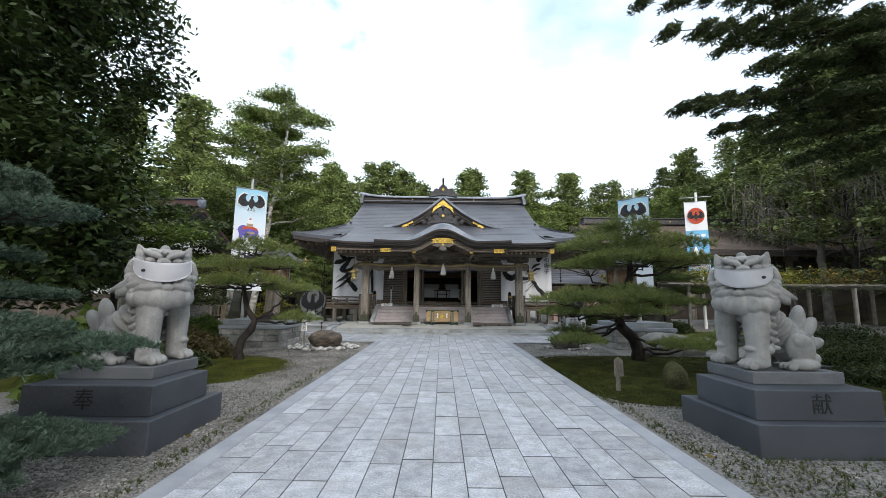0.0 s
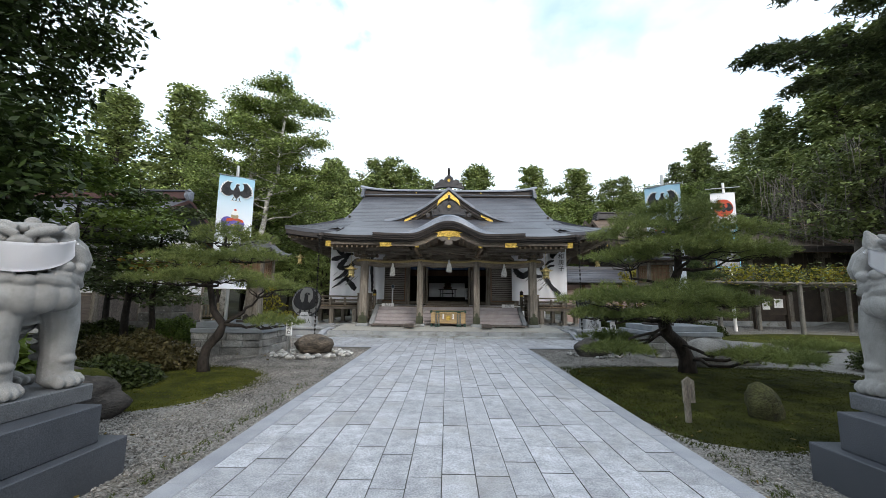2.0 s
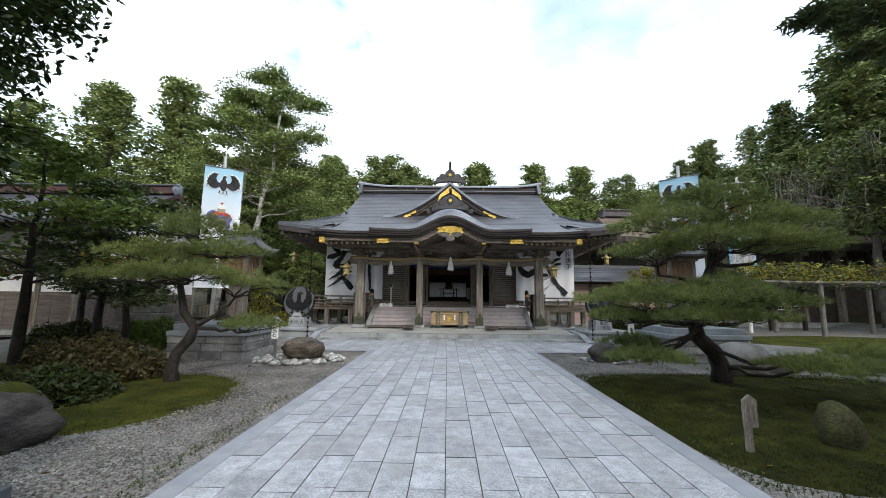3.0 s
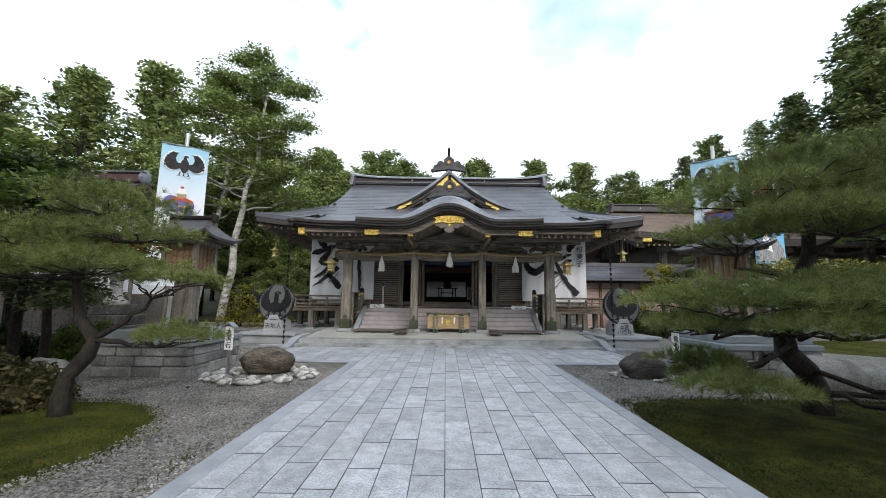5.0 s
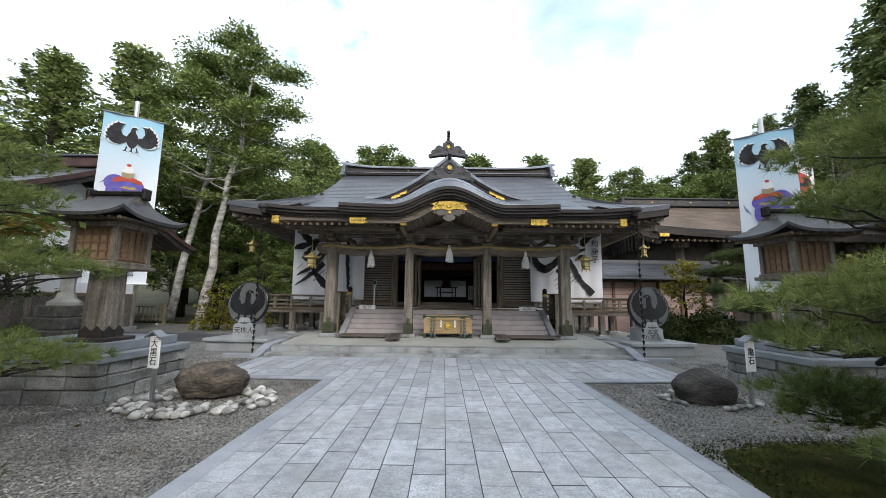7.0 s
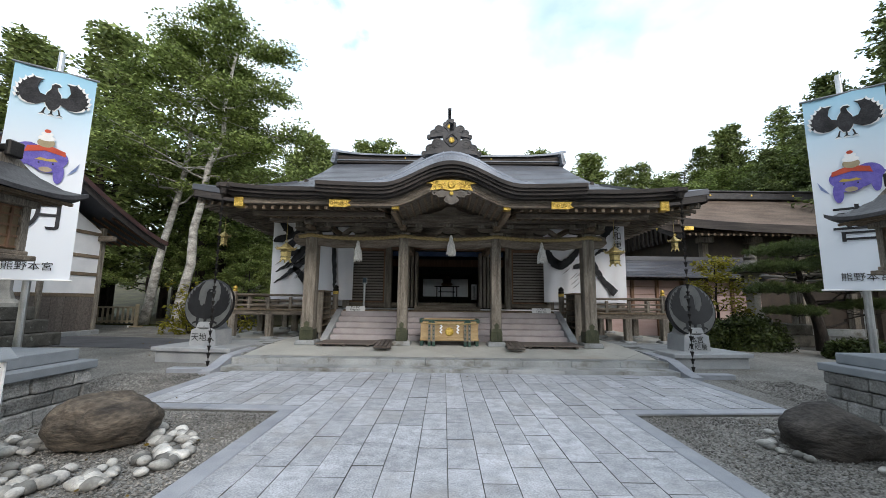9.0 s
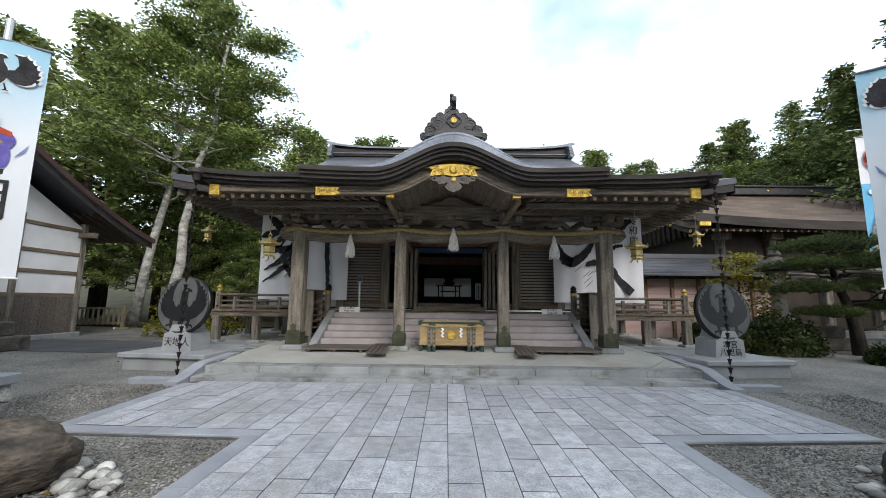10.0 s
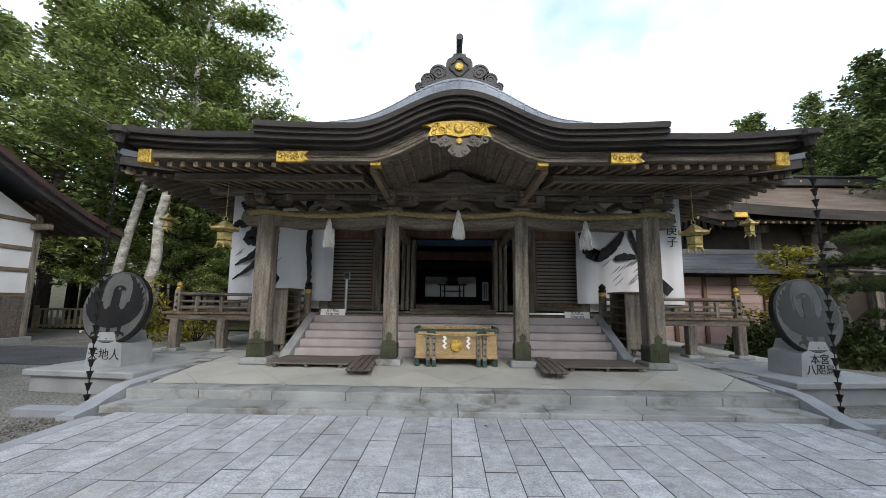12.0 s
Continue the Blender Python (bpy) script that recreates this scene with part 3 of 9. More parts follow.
platform = tagged(thing("platform", "flagged platform of pale diagonal stones", "platform", (0, 19, 0)), kind="structure")
bm = bmesh.new()
sheet([[(x, y, plat_z(y) - 0.012) for x in (-4.76, 0, 4.76)] for y in (17.9, 18.2, 18.7, 19.2, 20.6, 22.4)], 0.3, bm)
part("joint_bed", bm, M_JOINT, platform)
S = 0.95
for i in range(-9, 10):
    for j in range(-9, 10):
        cx, cy = (i - j) * S / math.sqrt(2), 20 + (i + j) * S / math.sqrt(2)
        if abs(cx) > 5.5 or cy < 17.2 or cy > 22.5:
            continue
        r = S / math.sqrt(2) - 0.006
        bm = slab([(cx - r, cy), (cx, cy - r), (cx + r, cy), (cx, cy + r)], 0.0, 0.02)
        for co, no in (((-4.55, 0, 0), (-1, 0, 0)), ((4.55, 0, 0), (1, 0, 0)), ((0, 17.806, 0), (0, -1, 0)), ((0, 22.3, 0), (0, 1, 0))):
            bmesh.ops.bisect_plane(bm, geom=bm.verts[:] + bm.edges[:] + bm.faces[:], plane_co=co, plane_no=no, clear_outer=True)
        if len(bm.faces) < 3:
            bm.free()
            continue
        for v in bm.verts:
            v.co.z += plat_z(v.co.y) - 0.014
        part("flagstone", bm, M_FLAG, platform)
for s in (-1, 1):
    for k in range(4):
        part("edge_stone", box(s * 4.76 - 0.2, s * 4.76 + 0.2, 17.81 + k * 0.71 + 0.004, 17.81 + (k + 1) * 0.71 - 0.004, 0.0, plat_z(18.2 + k * 0.65) + 0.006, 0.01), M_STEP, platform)
base = tagged(thing("veranda_base", "granite slab base beneath the veranda", "platform", (0, 26, 0)), kind="structure")
for s in (-1, 1):
    for k in range(3):
        x0 = s * (4.97 + k * 0.84)
        x1 = s * (4.97 + (k + 1) * 0.84)
        part("base_stone", box(min(x0, x1) + 0.004, max(x0, x1) - 0.004, 20.65, 21.3, -0.02, 0.33, 0.012), M_STEP, base)
    part("base_floor", box(min(s * 4.97, s * 7.45), max(s * 4.97, s * 7.45), 21.3, 33, -0.02, 0.325), M_FLAG, base)
    part("lower_stone", box(min(s * 5.0, s * 6.2), max(s * 5.0, s * 6.2), 20.1, 20.64, -0.02, 0.17, 0.012), M_STEP, base)
part("base_core", box(-4.9, 4.9, 22.42, 33, -0.02, 0.4), M_FLAG, base)

# ================= shrine hall =================
hall = thing("shrine_hall", "weathered wooden shrine hall with dark copper roof", "shrine", (0, 24, 0.4))
FZ = 1.24
for x, w in ((-3.62, 0.31), (-1.21, 0.26), (1.21, 0.26), (3.62, 0.31)):
    h = w / 2
    pl = part("pillar", box(x - h, x + h, 19.18 - h, 19.18 + h, 0.53, 3.3, 0.03, seg=2), M_WOOD, hall)
    part("stone_plinth", box(x - h - 0.11, x + h + 0.11, 19.07 - h, 19.29 + h, 0.42, 0.54, 0.03, taper=0.93, seg=2), M_STEP, pl, "grey stone plinth")
    k = h + 0.016
    part("bronze_shoe", box(x - k, x + k, 19.18 - k, 19.18 + k, 0.54, 0.78, 0.01), M_PATINA, pl, "green patinated bronze shoe")
    bm = plate([(x - k, 0.78), (x + k, 0.78), (x + k * 0.75, 0.86), (x + k * 0.3, 0.87), (x + k * 0.42, 0.96), (x, 1.02), (x - k * 0.42, 0.96), (x - k * 0.3, 0.87), (x - k * 0.75, 0.86)], 19.18 - k, 19.18 + k)
    part("bronze_crest", bm, M_PATINA, pl, "pointed green bronze ornament")
    bm = bmesh.new()
    for q in range(7):
        xx = x - k * 0.85 + q * k * 1.7 / 6
        box(xx - 0.008, xx + 0.008, 19.18 - k - 0.008, 19.18 - k + 0.004, 0.56, 0.74, 0, bm)
    part("bronze_flutes", bm, M_PATINA, pl)


def kara(x, top=4.45, low=3.945):
    a = abs(x)
    f = 0.5 + 0.5 * math.cos(math.pi * min(a, 1.55) / 1.55)
    return low + (top - low) * f + 0.05 * max(0.0, (a - 1.55) / 1.5) ** 2


# tie beam with carved ends, upper beam, purlin
def beam(name, x0, x1, y0, y1, z0, z1, bev=0.02, m=None, parent=None):
    return part(name, box(x0, x1, y0, y1, z0, z1, bev), m or M_WOODX, parent or hall)


for a, b in ((-3.5, -1.32), (-1.1, 1.1), (1.32, 3.5)):
    bm = plate([(a, 2.98), (a + 0.25, 2.96), (a + 0.45, 2.92), ((a + b) / 2, 2.945), (b - 0.45, 2.92), (b - 0.25, 2.96), (b, 2.98), (b, 3.25), (a, 3.25)], 19.06, 19.3)
    tb = part("tie_beam", bm, M_WOODX, hall)
    for x in (a + 0.42, b - 0.42):
        pts = [(x + 0.11 * (1 - t / 14) * math.cos(t * 0.75), 3.10 + 0.075 * (1 - t / 14) * math.sin(t * 0.75)) for t in range(13)]
        part("carved_scroll", stroke(pts, [0.02] * len(pts), 19.06, 0.012), M_WOODX, tb)
for s in (-1, 1):
    o = [(3.75, 2.95), (4.0, 2.98), (4.12, 3.1), (4.08, 3.24), (3.95, 3.30), (3.75, 3.27)]
    part("beam_nose", plate([(s * x, z) for x, z in o], 19.08, 19.28), M_WOODX, hall, "carved beam end")
    part("cross_beam", box(s * 3.62 - 0.07, s * 3.62 + 0.07, 19.3, 22.2, 3.66, 3.80, 0.02), M_WOODY, hall)
    part("cross_beam", box(s * 1.21 - 0.09, s * 1.21 + 0.09, 19.3, 22.2, 3.02, 3.22, 0.02), M_WOODY, hall)
beam("purlin", -4.75, 4.75, 19.04, 19.32, 3.60, 3.80)
beam("upper_beam", -3.9, 3.9, 19.1, 19.26, 3.49, 3.59)
for x in (-3.62, -1.21, 1.21, 3.62):
    br = part("bracket", box(x - 0.19, x + 0.19, 18.98, 19.38, 3.25, 3.34, 0.03), M_WOOD, hall, "stepped bracket block")
    part("bracket_arm", plate([(x - 0.48, 3.42), (x - 0.42, 3.36), (x - 0.2, 3.34), (x + 0.2, 3.34), (x + 0.42, 3.36), (x + 0.48, 3.42), (x + 0.48, 3.46), (x - 0.48, 3.46)], 19.1, 19.26), M_WOODX, br)
    part("bracket_arm", box(x - 0.08, x + 0.08, 18.72, 19.6, 3.36, 3.46, 0.02), M_WOODY, br)
    for dx in (-0.38, 0, 0.38):
        part("bearing_block", box(x + dx - 0.09, x + dx + 0.09, 19.06, 19.3, 3.46, 3.6, 0.025), M_WOOD, br)
    part("bearing_block", box(x - 0.09, x + 0.09, 18.66, 18.86, 3.46, 3.58, 0.025), M_WOOD, br)
for x in (-2.42, 0.0, 2.42):
    o = [(-0.42, 3.26), (-0.30, 3.27), (-0.2, 3.36), (-0.09, 3.30), (0.09, 3.30), (0.2, 3.36), (0.30, 3.27), (0.42, 3.26), (0.40, 3.34), (0.26, 3.44), (0.14, 3.49), (-0.14, 3.49), (-0.26, 3.44), (-0.40, 3.34)]
    kk = part("frog_leg_strut", plate([(x + a, b) for a, b in o], 19.1, 19.24), M_WOODX, hall)
    part("bearing_block", box(x - 0.1, x + 0.1, 19.06, 19.3, 3.49, 3.6, 0.025), M_WOOD, kk)

# roofs
def roof_half(y):
    """Half width of the main roof at depth y, on the front slope."""
    pts = [(20.1, 7.62), (21.0, 6.72), (22.0, 5.95), (22.9, 5.72), (24.0, 5.62), (28.2, 5.78)]
    return float(np.interp(y, [q[0] for q in pts], [q[1] for q in pts]))


def roof_z(y, x=0.0):
    pts = [(20.1, 4.66), (21.0, 5.02), (22.0, 5.42), (23.0, 5.88), (24.0, 6.36), (26.0, 7.35), (28.2, 8.55)]
    z = float(np.interp(y, [q[0] for q in pts], [q[1] for q in pts]))
    return z + 0.26 * max(0.0, (abs(x) - 4.5) / 3.1) ** 2 * max(0.0, (23.0 - y) / 2.9)


for front in (True, False):
    ys = [28.2, 27.4, 26.6, 25.8, 25, 24.2, 23.4, 22.6, 22, 21.5, 21, 20.5, 20.1]
    rows = []
    for y in ys:
        w = roof_half(y)
        yy = y if front else 56.4 - y
        rows.append([(w * u, yy, roof_z(y, w * u)) for u in np.linspace(-1, 1, 33)])
    if not front:
        rows = [r[::-1] for r in rows]
    r = part("roof", sheet([q[::-1] for q in rows], 0.16), M_COPPER, hall, smooth=False)
    if front:
        roof_front = r
        bm = bmesh.new()
        for k, y in enumerate(np.arange(20.4, 28.0, 0.33)):
            w = roof_half(y)
            rod([(w * u, y, roof_z(y, w * u) + 0.002) for u in np.linspace(-1, 1, 25)], 0.009, 4, bm)
        part("copper_lap_seams", bm, M_COPPER, r)
for s in (-1, 1):
    rows = []
    for t in np.linspace(0, 1, 7):
        x = 7.62 - t * 2.0
        y0 = 20.1 + t * 2.75
        rows.append([(s * x, y, 4.90 + 1.0 * t ** 1.25 - 0.22 * (1 - abs(y - 28.2) / 8.1) * (1 - t)) for y in np.linspace(y0, 56.4 - y0, 21)])
    part("roof_skirt", sheet(rows if s > 0 else [q[::-1] for q in rows], 0.16), M_COPPER, hall)
    part("gable_wall", slab([(s * 5.5, 23.2), (s * 5.4, 23.2), (s * 5.4, 33.2), (s * 5.5, 33.2)], 5.2, 6.1), M_DARKWOOD, hall)
    bm = bmesh.new()
    tri = [bm.verts.new(q) for q in ((s * 5.45, 24.0, 6.0), (s * 5.45, 28.2, 8.4), (s * 5.45, 32.4, 6.0))]
    bm.faces.new(tri)
    part("gable_wall", bm, M_DARKWOOD, hall)
# thick eave edges of the main roof
for s in (-1, 1):
    pts = [(s * x, 20.14, roof_z(20.1, x) - 0.16) for x in np.linspace(4.6, 7.58, 9)]
    bm = bmesh.new()
    for a, b in zip(pts, pts[1:]):
        v = [bm.verts.new(q) for q in ((a[0], 20.12, a[2]), (b[0], 20.12, b[2]), (b[0], 20.12, b[2] - 0.2), (a[0], 20.12, a[2] - 0.2), (a[0], 20.45, a[2]), (b[0], 20.45, b[2]), (b[0], 20.45, b[2] - 0.2), (a[0], 20.45, a[2] - 0.2))]
        for f in ((0, 1, 2, 3), (4, 5, 6, 7), (3, 2, 6, 7), (0, 1, 5, 4)):
            bm.faces.new([v[k] for k in f])
    bmesh.ops.remove_doubles(bm, verts=bm.verts[:], dist=0.001)
    part("eave_fascia", bm, M_FASCIA, hall)
    part("eave_fascia", sheet([[(s * 7.56, y, 4.74 - 0.22 * (1 - abs(y - 28.2) / 8.1)) for y in np.linspace(20.1, 36.3, 15)], [(s * 7.56, y, 4.50 - 0.22 * (1 - abs(y - 28.2) / 8.1)) for y in np.linspace(20.1, 36.3, 15)]]), M_FASCIA, hall)
    for x in np.arange(4.95, 7.4, 0.24):
        z = roof_z(20.1, x) - 0.40
        part("rafter", sheet([[(s * (x - 0.04), 20.3, z), (s * (x + 0.04), 20.3, z)], [(s * (x - 0.04), 22.6, z + 0.42), (s * (x + 0.04), 22.6, z + 0.42)]], 0.09), M_WOODY, hall)
    for y in np.arange(20.5, 30, 0.26):
        zz = 4.36 - 0.2 * (1 - abs(y - 28.2) / 8.1)
        part("rafter", sheet([[(s * 7.45, y - 0.04, zz), (s * 7.45, y + 0.04, zz)], [(s * 5.6, y - 0.04, zz + 0.36), (s * 5.6, y + 0.04, zz + 0.36)]], 0.09), M_WOODX, hall)
    part("soffit", sheet([[(s * 7.5, y, 4.44) for y in (20.3, 33)], [(s * 5.2, y, 4.88) for y in (20.3, 33)]]), M_WOODX, hall)
    part("hip_rafter", sheet([[(s * 7.45 - 0.07, 20.25, 4.55), (s * 7.45 + 0.07, 20.35, 4.55)], [(s * 5.7 - 0.07, 22.2, 4.8), (s * 5.7 + 0.07, 22.3, 4.8)]], 0.18), M_WOOD, hall)

M_GROOVE = mat("dark_gilt_groove", (0.10, 0.06, 0.012), (0.20, 0.13, 0.03), 14, 70, 0.4, rough=0.5, metal=0.6, bump=0.4)
# porch roof with its undulating front gable
def porch_z(y):
    return float(np.interp(y, [17.2, 18.2, 19.5, 21.0, 22.6], [3.96, 4.17, 4.51, 5.01, 5.68]))


def arch_z(x, y):
    f = max(0.0, math.cos(math.pi / 2 * min(1.0, abs(x) / 2.2)))
    return max(kara(x) + 0.10 + 0.29 * f * math.sqrt(min(1.0, max(0.0, y - 17.05) / 0.17)), porch_z(y) - 0.02 if y > 17.3 else 0)


rows = [[(x, y, max(porch_z(y) + 0.10 * max(0.0, (abs(x) - 3.4) / 1.6) ** 2 * (1 if y < 19 else 0.3), arch_z(x, y) - 0.09 if abs(x) < 2.9 else 0)) for x in np.linspace(-4.98, 4.98, 65)] for y in (22.5, 21.7, 21.0, 20.2, 19.5, 18.8, 18.2, 17.7, 17.45, 17.25)]
porch = part("porch_roof", sheet([r[::-1] for r in rows], 0.03), M_COPPER, hall)
for z0, z1, yf, m in ((3.90, 3.99, 17.2, M_FASCIA), (3.825, 3.895, 17.26, M_FASCIA), (3.765, 3.82, 17.34, M_FASCIA)):
    for s in (-1, 1):
        part("eave_fascia", sheet([[(s * x, yf, z + 0.10 * max(0.0, (x - 3.4) / 1.6) ** 2) for x in np.linspace(2.75, 4.95, 9)] for z in (z1, z0)] + [[(s * x, yf + 0.4, z0 + 0.10 * max(0.0, (x - 3.4) / 1.6) ** 2) for x in np.linspace(2.75, 4.95, 9)]]), m, porch)
for s in (-1, 1):
    part("porch_verge", sheet([[(s * 4.98, y, porch_z(y) + 0.08) for y in (17.22, 18.2, 19.5, 20.6)], [(s * 4.98, y, porch_z(y) - 0.22) for y in (17.22, 18.2, 19.5, 20.6)]]), M_FASCIA, porch)
    part("rain_funnel", lathe([(0.06, 0), (0.09, 0.12), (0.15, 0.14), (0.15, 0.22)], (s * 4.98, 17.24, 3.82), 8), M_FASCIA, porch)
    eb = part("eave_beam", box(min(s * 2.5, s * 4.75), max(s * 2.5, s * 4.75), 17.42, 17.56, 3.66, 3.80, 0.01), M_WOODX, porch)
    part("gilt_end", box(s * 4.72 - 0.1, s * 4.72 + 0.1, 17.39, 17.59, 3.58, 3.80, 0.012), M_GOLD, eb, "gilt metal end cap")
    fg = part("gilt_plaque", plate([(s * 2.43 + a, b) for a, b in ((-0.24, 3.73), (0.22, 3.73), (0.17, 3.66), (0.24, 3.60), (0.12, 3.57), (-0.24, 3.57))], 17.29, 17.345), M_GOLD, porch, "openwork gilt plaque")
    for q in range(5):
        cx, cz, r = s * 2.43 - 0.18 + q * 0.085, 3.65, 0.04
        part("engraved_scroll", stroke([(cx + r * (1 - t / 15) * math.cos(t * 0.75 + q * 2), cz + r * 1.25 * (1 - t / 15) * math.sin(t * 0.75 + q * 2)) for t in range(12)], [0.011] * 12, 17.292, 0.004), M_GROOVE, fg)
    for q in range(9):
        part("gilt_relief", blob((s * 2.43 - 0.19 + q * 0.045, 17.288, 3.65 + 0.035 * math.sin(q * 2.2)), (0.022, 0.012, 0.022), q, 0.2, 1), M_GOLD, fg)
for x in np.arange(-4.6, 4.61, 0.2):
    if abs(x) < 1.45:
        continue
    part("rafter", sheet([[(x - 0.035, 17.5, 3.64), (x + 0.035, 17.5, 3.64)], [(x - 0.035, 19.9, 4.06), (x + 0.035, 19.9, 4.06)]], 0.08), M_WOODY, porch)
    part("rafter", sheet([[(x - 0.035, 18.1, 3.62), (x + 0.035, 18.1, 3.62)], [(x - 0.035, 20.5, 3.95), (x + 0.035, 20.5, 3.95)]], 0.08), M_WOODY, porch)
for s in (-1, 1):
    part("soffit", sheet([[(s * 1.5, 17.45, 3.68), (s * 4.85, 17.45, 3.68)], [(s * 1.5, 21.5, 4.38), (s * 4.85, 21.5, 4.38)]]), M_WOODX, porch)
    part("eave_plank", box(min(s * 1.55, s * 4.7), max(s * 1.55, s * 4.7), 18.02, 18.1, 3.52, 3.64, 0.01), M_WOODX, porch)

N = 65


us = np.linspace(-2.94, 2.94, N)
arch = part("curved_gable", sheet([[(x, y, arch_z(x, y)) for x in us[::-1]] for y in (20.6, 20.0, 19.4, 18.8, 18.2, 17.8, 17.5, 17.4, 17.3, 17.2, 17.13, 17.08, 17.05)], 0.04), M_COPPERL, hall, "blue-grey copper sheet over the curved gable", smooth=False)
bm = bmesh.new()
for k in range(N):
    if k % 2 == 0 and abs(us[k]) < 2.2:
        x = us[k]
        rod([(x, y, arch_z(x, y) + 0.008) for y in (17.05, 17.09, 17.15, 17.25, 17.4, 17.8, 18.2)], 0.012, 4, bm)
for y in (17.12, 17.28, 17.65, 18.05):
    rod([(x, y, arch_z(x, y) + 0.006) for x in us[10:-10]], 0.008, 4, bm)
part("standing_seams", bm, M_COPPERL, arch)
for top, thick, yf, deep, m in ((0.10, 0.085, 17.02, 0.5, M_FASCIA), (0.018, 0.065, 17.07, 0.5, M_FASCIA), (-0.045, 0.075, 17.12, 0.5, M_FASCIA), (-0.118, 0.06, 17.2, 0.5, M_FASCIA)):
    k = 1.0 - 0.01 * abs(top) * 10
    part("gable_fascia", sheet([[(x * k, yf, kara(x) + top) for x in us], [(x * k, yf, kara(x) + top - thick) for x in us], [(x * k, yf + deep, kara(x) + top - thick) for x in us]]), m, arch, smooth=False)
# bargeboard of the curved gable
inner = np.linspace(-2.6, 2.6, 53)


def barge_low(x):
    a = abs(x)
    f = 0.5 + 0.5 * math.cos(math.pi * min(a, 1.35) / 1.35)
    return 3.61 + 0.46 * f


part("bargeboard", sheet([[(x, 17.36, kara(x) - 0.17) for x in inner], [(x, 17.36, max(barge_low(x), kara(x) - 0.56)) for x in inner], [(x, 17.52, max(barge_low(x), kara(x) - 0.56)) for x in inner]]), M_WOODX, arch)
for off in (0.06, 0.14):
    part("bargeboard_moulding", rod([(x, 17.355, max(barge_low(x), kara(x) - 0.56) + off) for x in inner[4:-4]], 0.014, 6), M_WOODX, arch)
# ribbed vault beneath
vault = np.linspace(-1.3, 1.3, 27)
part("vault", sheet([[(x, y, barge_low(x) + 0.03) for x in vault] for y in (17.5, 18.2, 19.1, 20.0)]), M_WOODX, arch)
for x in np.linspace(-1.2, 1.2, 17):
    part("vault_rib", rod([(x, y, barge_low(x) - 0.0) for y in (17.52, 18.2, 18.95)], 0.03, 6), M_WOODY, arch)
for s in (-1, 1):
    part("gilt_cap", box(s * 1.24 - 0.08, s * 1.24 + 0.08, 17.40, 17.56, 3.56, 3.65, 0.01), M_GOLD, arch, "small gilt cap")
    part("bracing_arm", sheet([[(s * 1.3 - 0.05, 17.56, 3.60), (s * 1.3 + 0.05, 17.56, 3.60)], [(s * 1.25 - 0.05, 19.0, 3.50), (s * 1.25 + 0.05, 19.0, 3.50)]], 0.1), M_WOODY, arch)
beam("rainbow_beam", -1.2, 1.2, 18.95, 19.1, 3.56, 3.80)
o = [(-0.55, 3.80), (-0.4, 3.86), (-0.25, 3.9), (-0.12, 4.0), (0.12, 4.0), (0.25, 3.9), (0.4, 3.86), (0.55, 3.80)]
part("gable_strut", plate(o, 18.98, 19.06), M_WOODX, hall, "dark carved frog-leg strut")
# gilt ornament and carved pendant at the crown
M_PENDANT = mat("weathered_grey_carving", (0.11, 0.096, 0.083), (0.19, 0.17, 0.15), 6, 40, 0.3, rough=0.85, bump=0.3)
orn = part("gilt_crown_plate", plate([(-0.55, 4.125), (-0.34, 4.18), (0, 4.20), (0.34, 4.18), (0.55, 4.125), (0.40, 4.105), (0.47, 3.955), (0.20, 3.99), (0.0, 3.95), (-0.20, 3.99), (-0.47, 3.955), (-0.40, 4.105)], 17.27, 17.33), M_GOLD, arch, "engraved gilt crown plate")
part("crest_ring", lathe([(0.085, 0), (0.085, 0.015), (0.06, 0.03), (0.03, 0.02)], (0, 0, 0), 20), M_GOLD, orn, local=True).matrix_basis = world_of(orn).inverted() @ pose(0, 17.27, 4.09, 90)
for s in (-1, 1):
    for cx, cz, r in ((0.16, 4.12, 0.045), (0.25, 4.06, 0.05), (0.34, 4.12, 0.04), (0.38, 4.01, 0.045), (0.20, 4.025, 0.025), (0.31, 4.145, 0.022)):
        part("engraved_scroll", stroke([(s * (cx + r * (1 - t / 15) * math.cos(t * 0.75 + cx * 20)), cz + r * (1 - t / 15) * math.sin(t * 0.75 + cx * 20)) for t in range(12)], [0.011] * 12, 17.272, 0.004), M_GROOVE, orn)
for q in range(22):
    x = -0.42 + q * 0.04
    if abs(x) > 0.1:
        part("gilt_relief", blob((x, 17.265, 4.10 + 0.03 * math.sin(q * 2.4)), (0.022, 0.014, 0.02), q, 0.2, 1), M_GOLD, orn)
pend = bmesh.new()
plate([(-0.30, 3.90), (0.30, 3.90), (0.34, 3.82), (0.2, 3.76), (0.10, 3.80), (0.17, 3.70), (0.1, 3.63), (0.0, 3.60), (-0.1, 3.63), (-0.17, 3.70), (-0.10, 3.80), (-0.2, 3.76), (-0.34, 3.82)], 17.30, 17.36, pend)
for s in (-1, 1):
    for cx, cz, r in ((0.38, 3.86, 0.075), (0.27, 3.80, 0.06), (0.46, 3.90, 0.05), (0.10, 3.68, 0.055), (0.2, 3.87, 0.05)):
        pts = [(s * (cx + r * (1 - t / 16) * math.cos(t * 0.7)), cz + r * (1 - t / 16) * math.sin(t * 0.7)) for t in range(14)]
        stroke(pts, [0.028] * 14, 17.30, 0.022, pend)
bmesh.ops.translate(pend, verts=pend.verts[:], vec=(0, 0, 0.05))
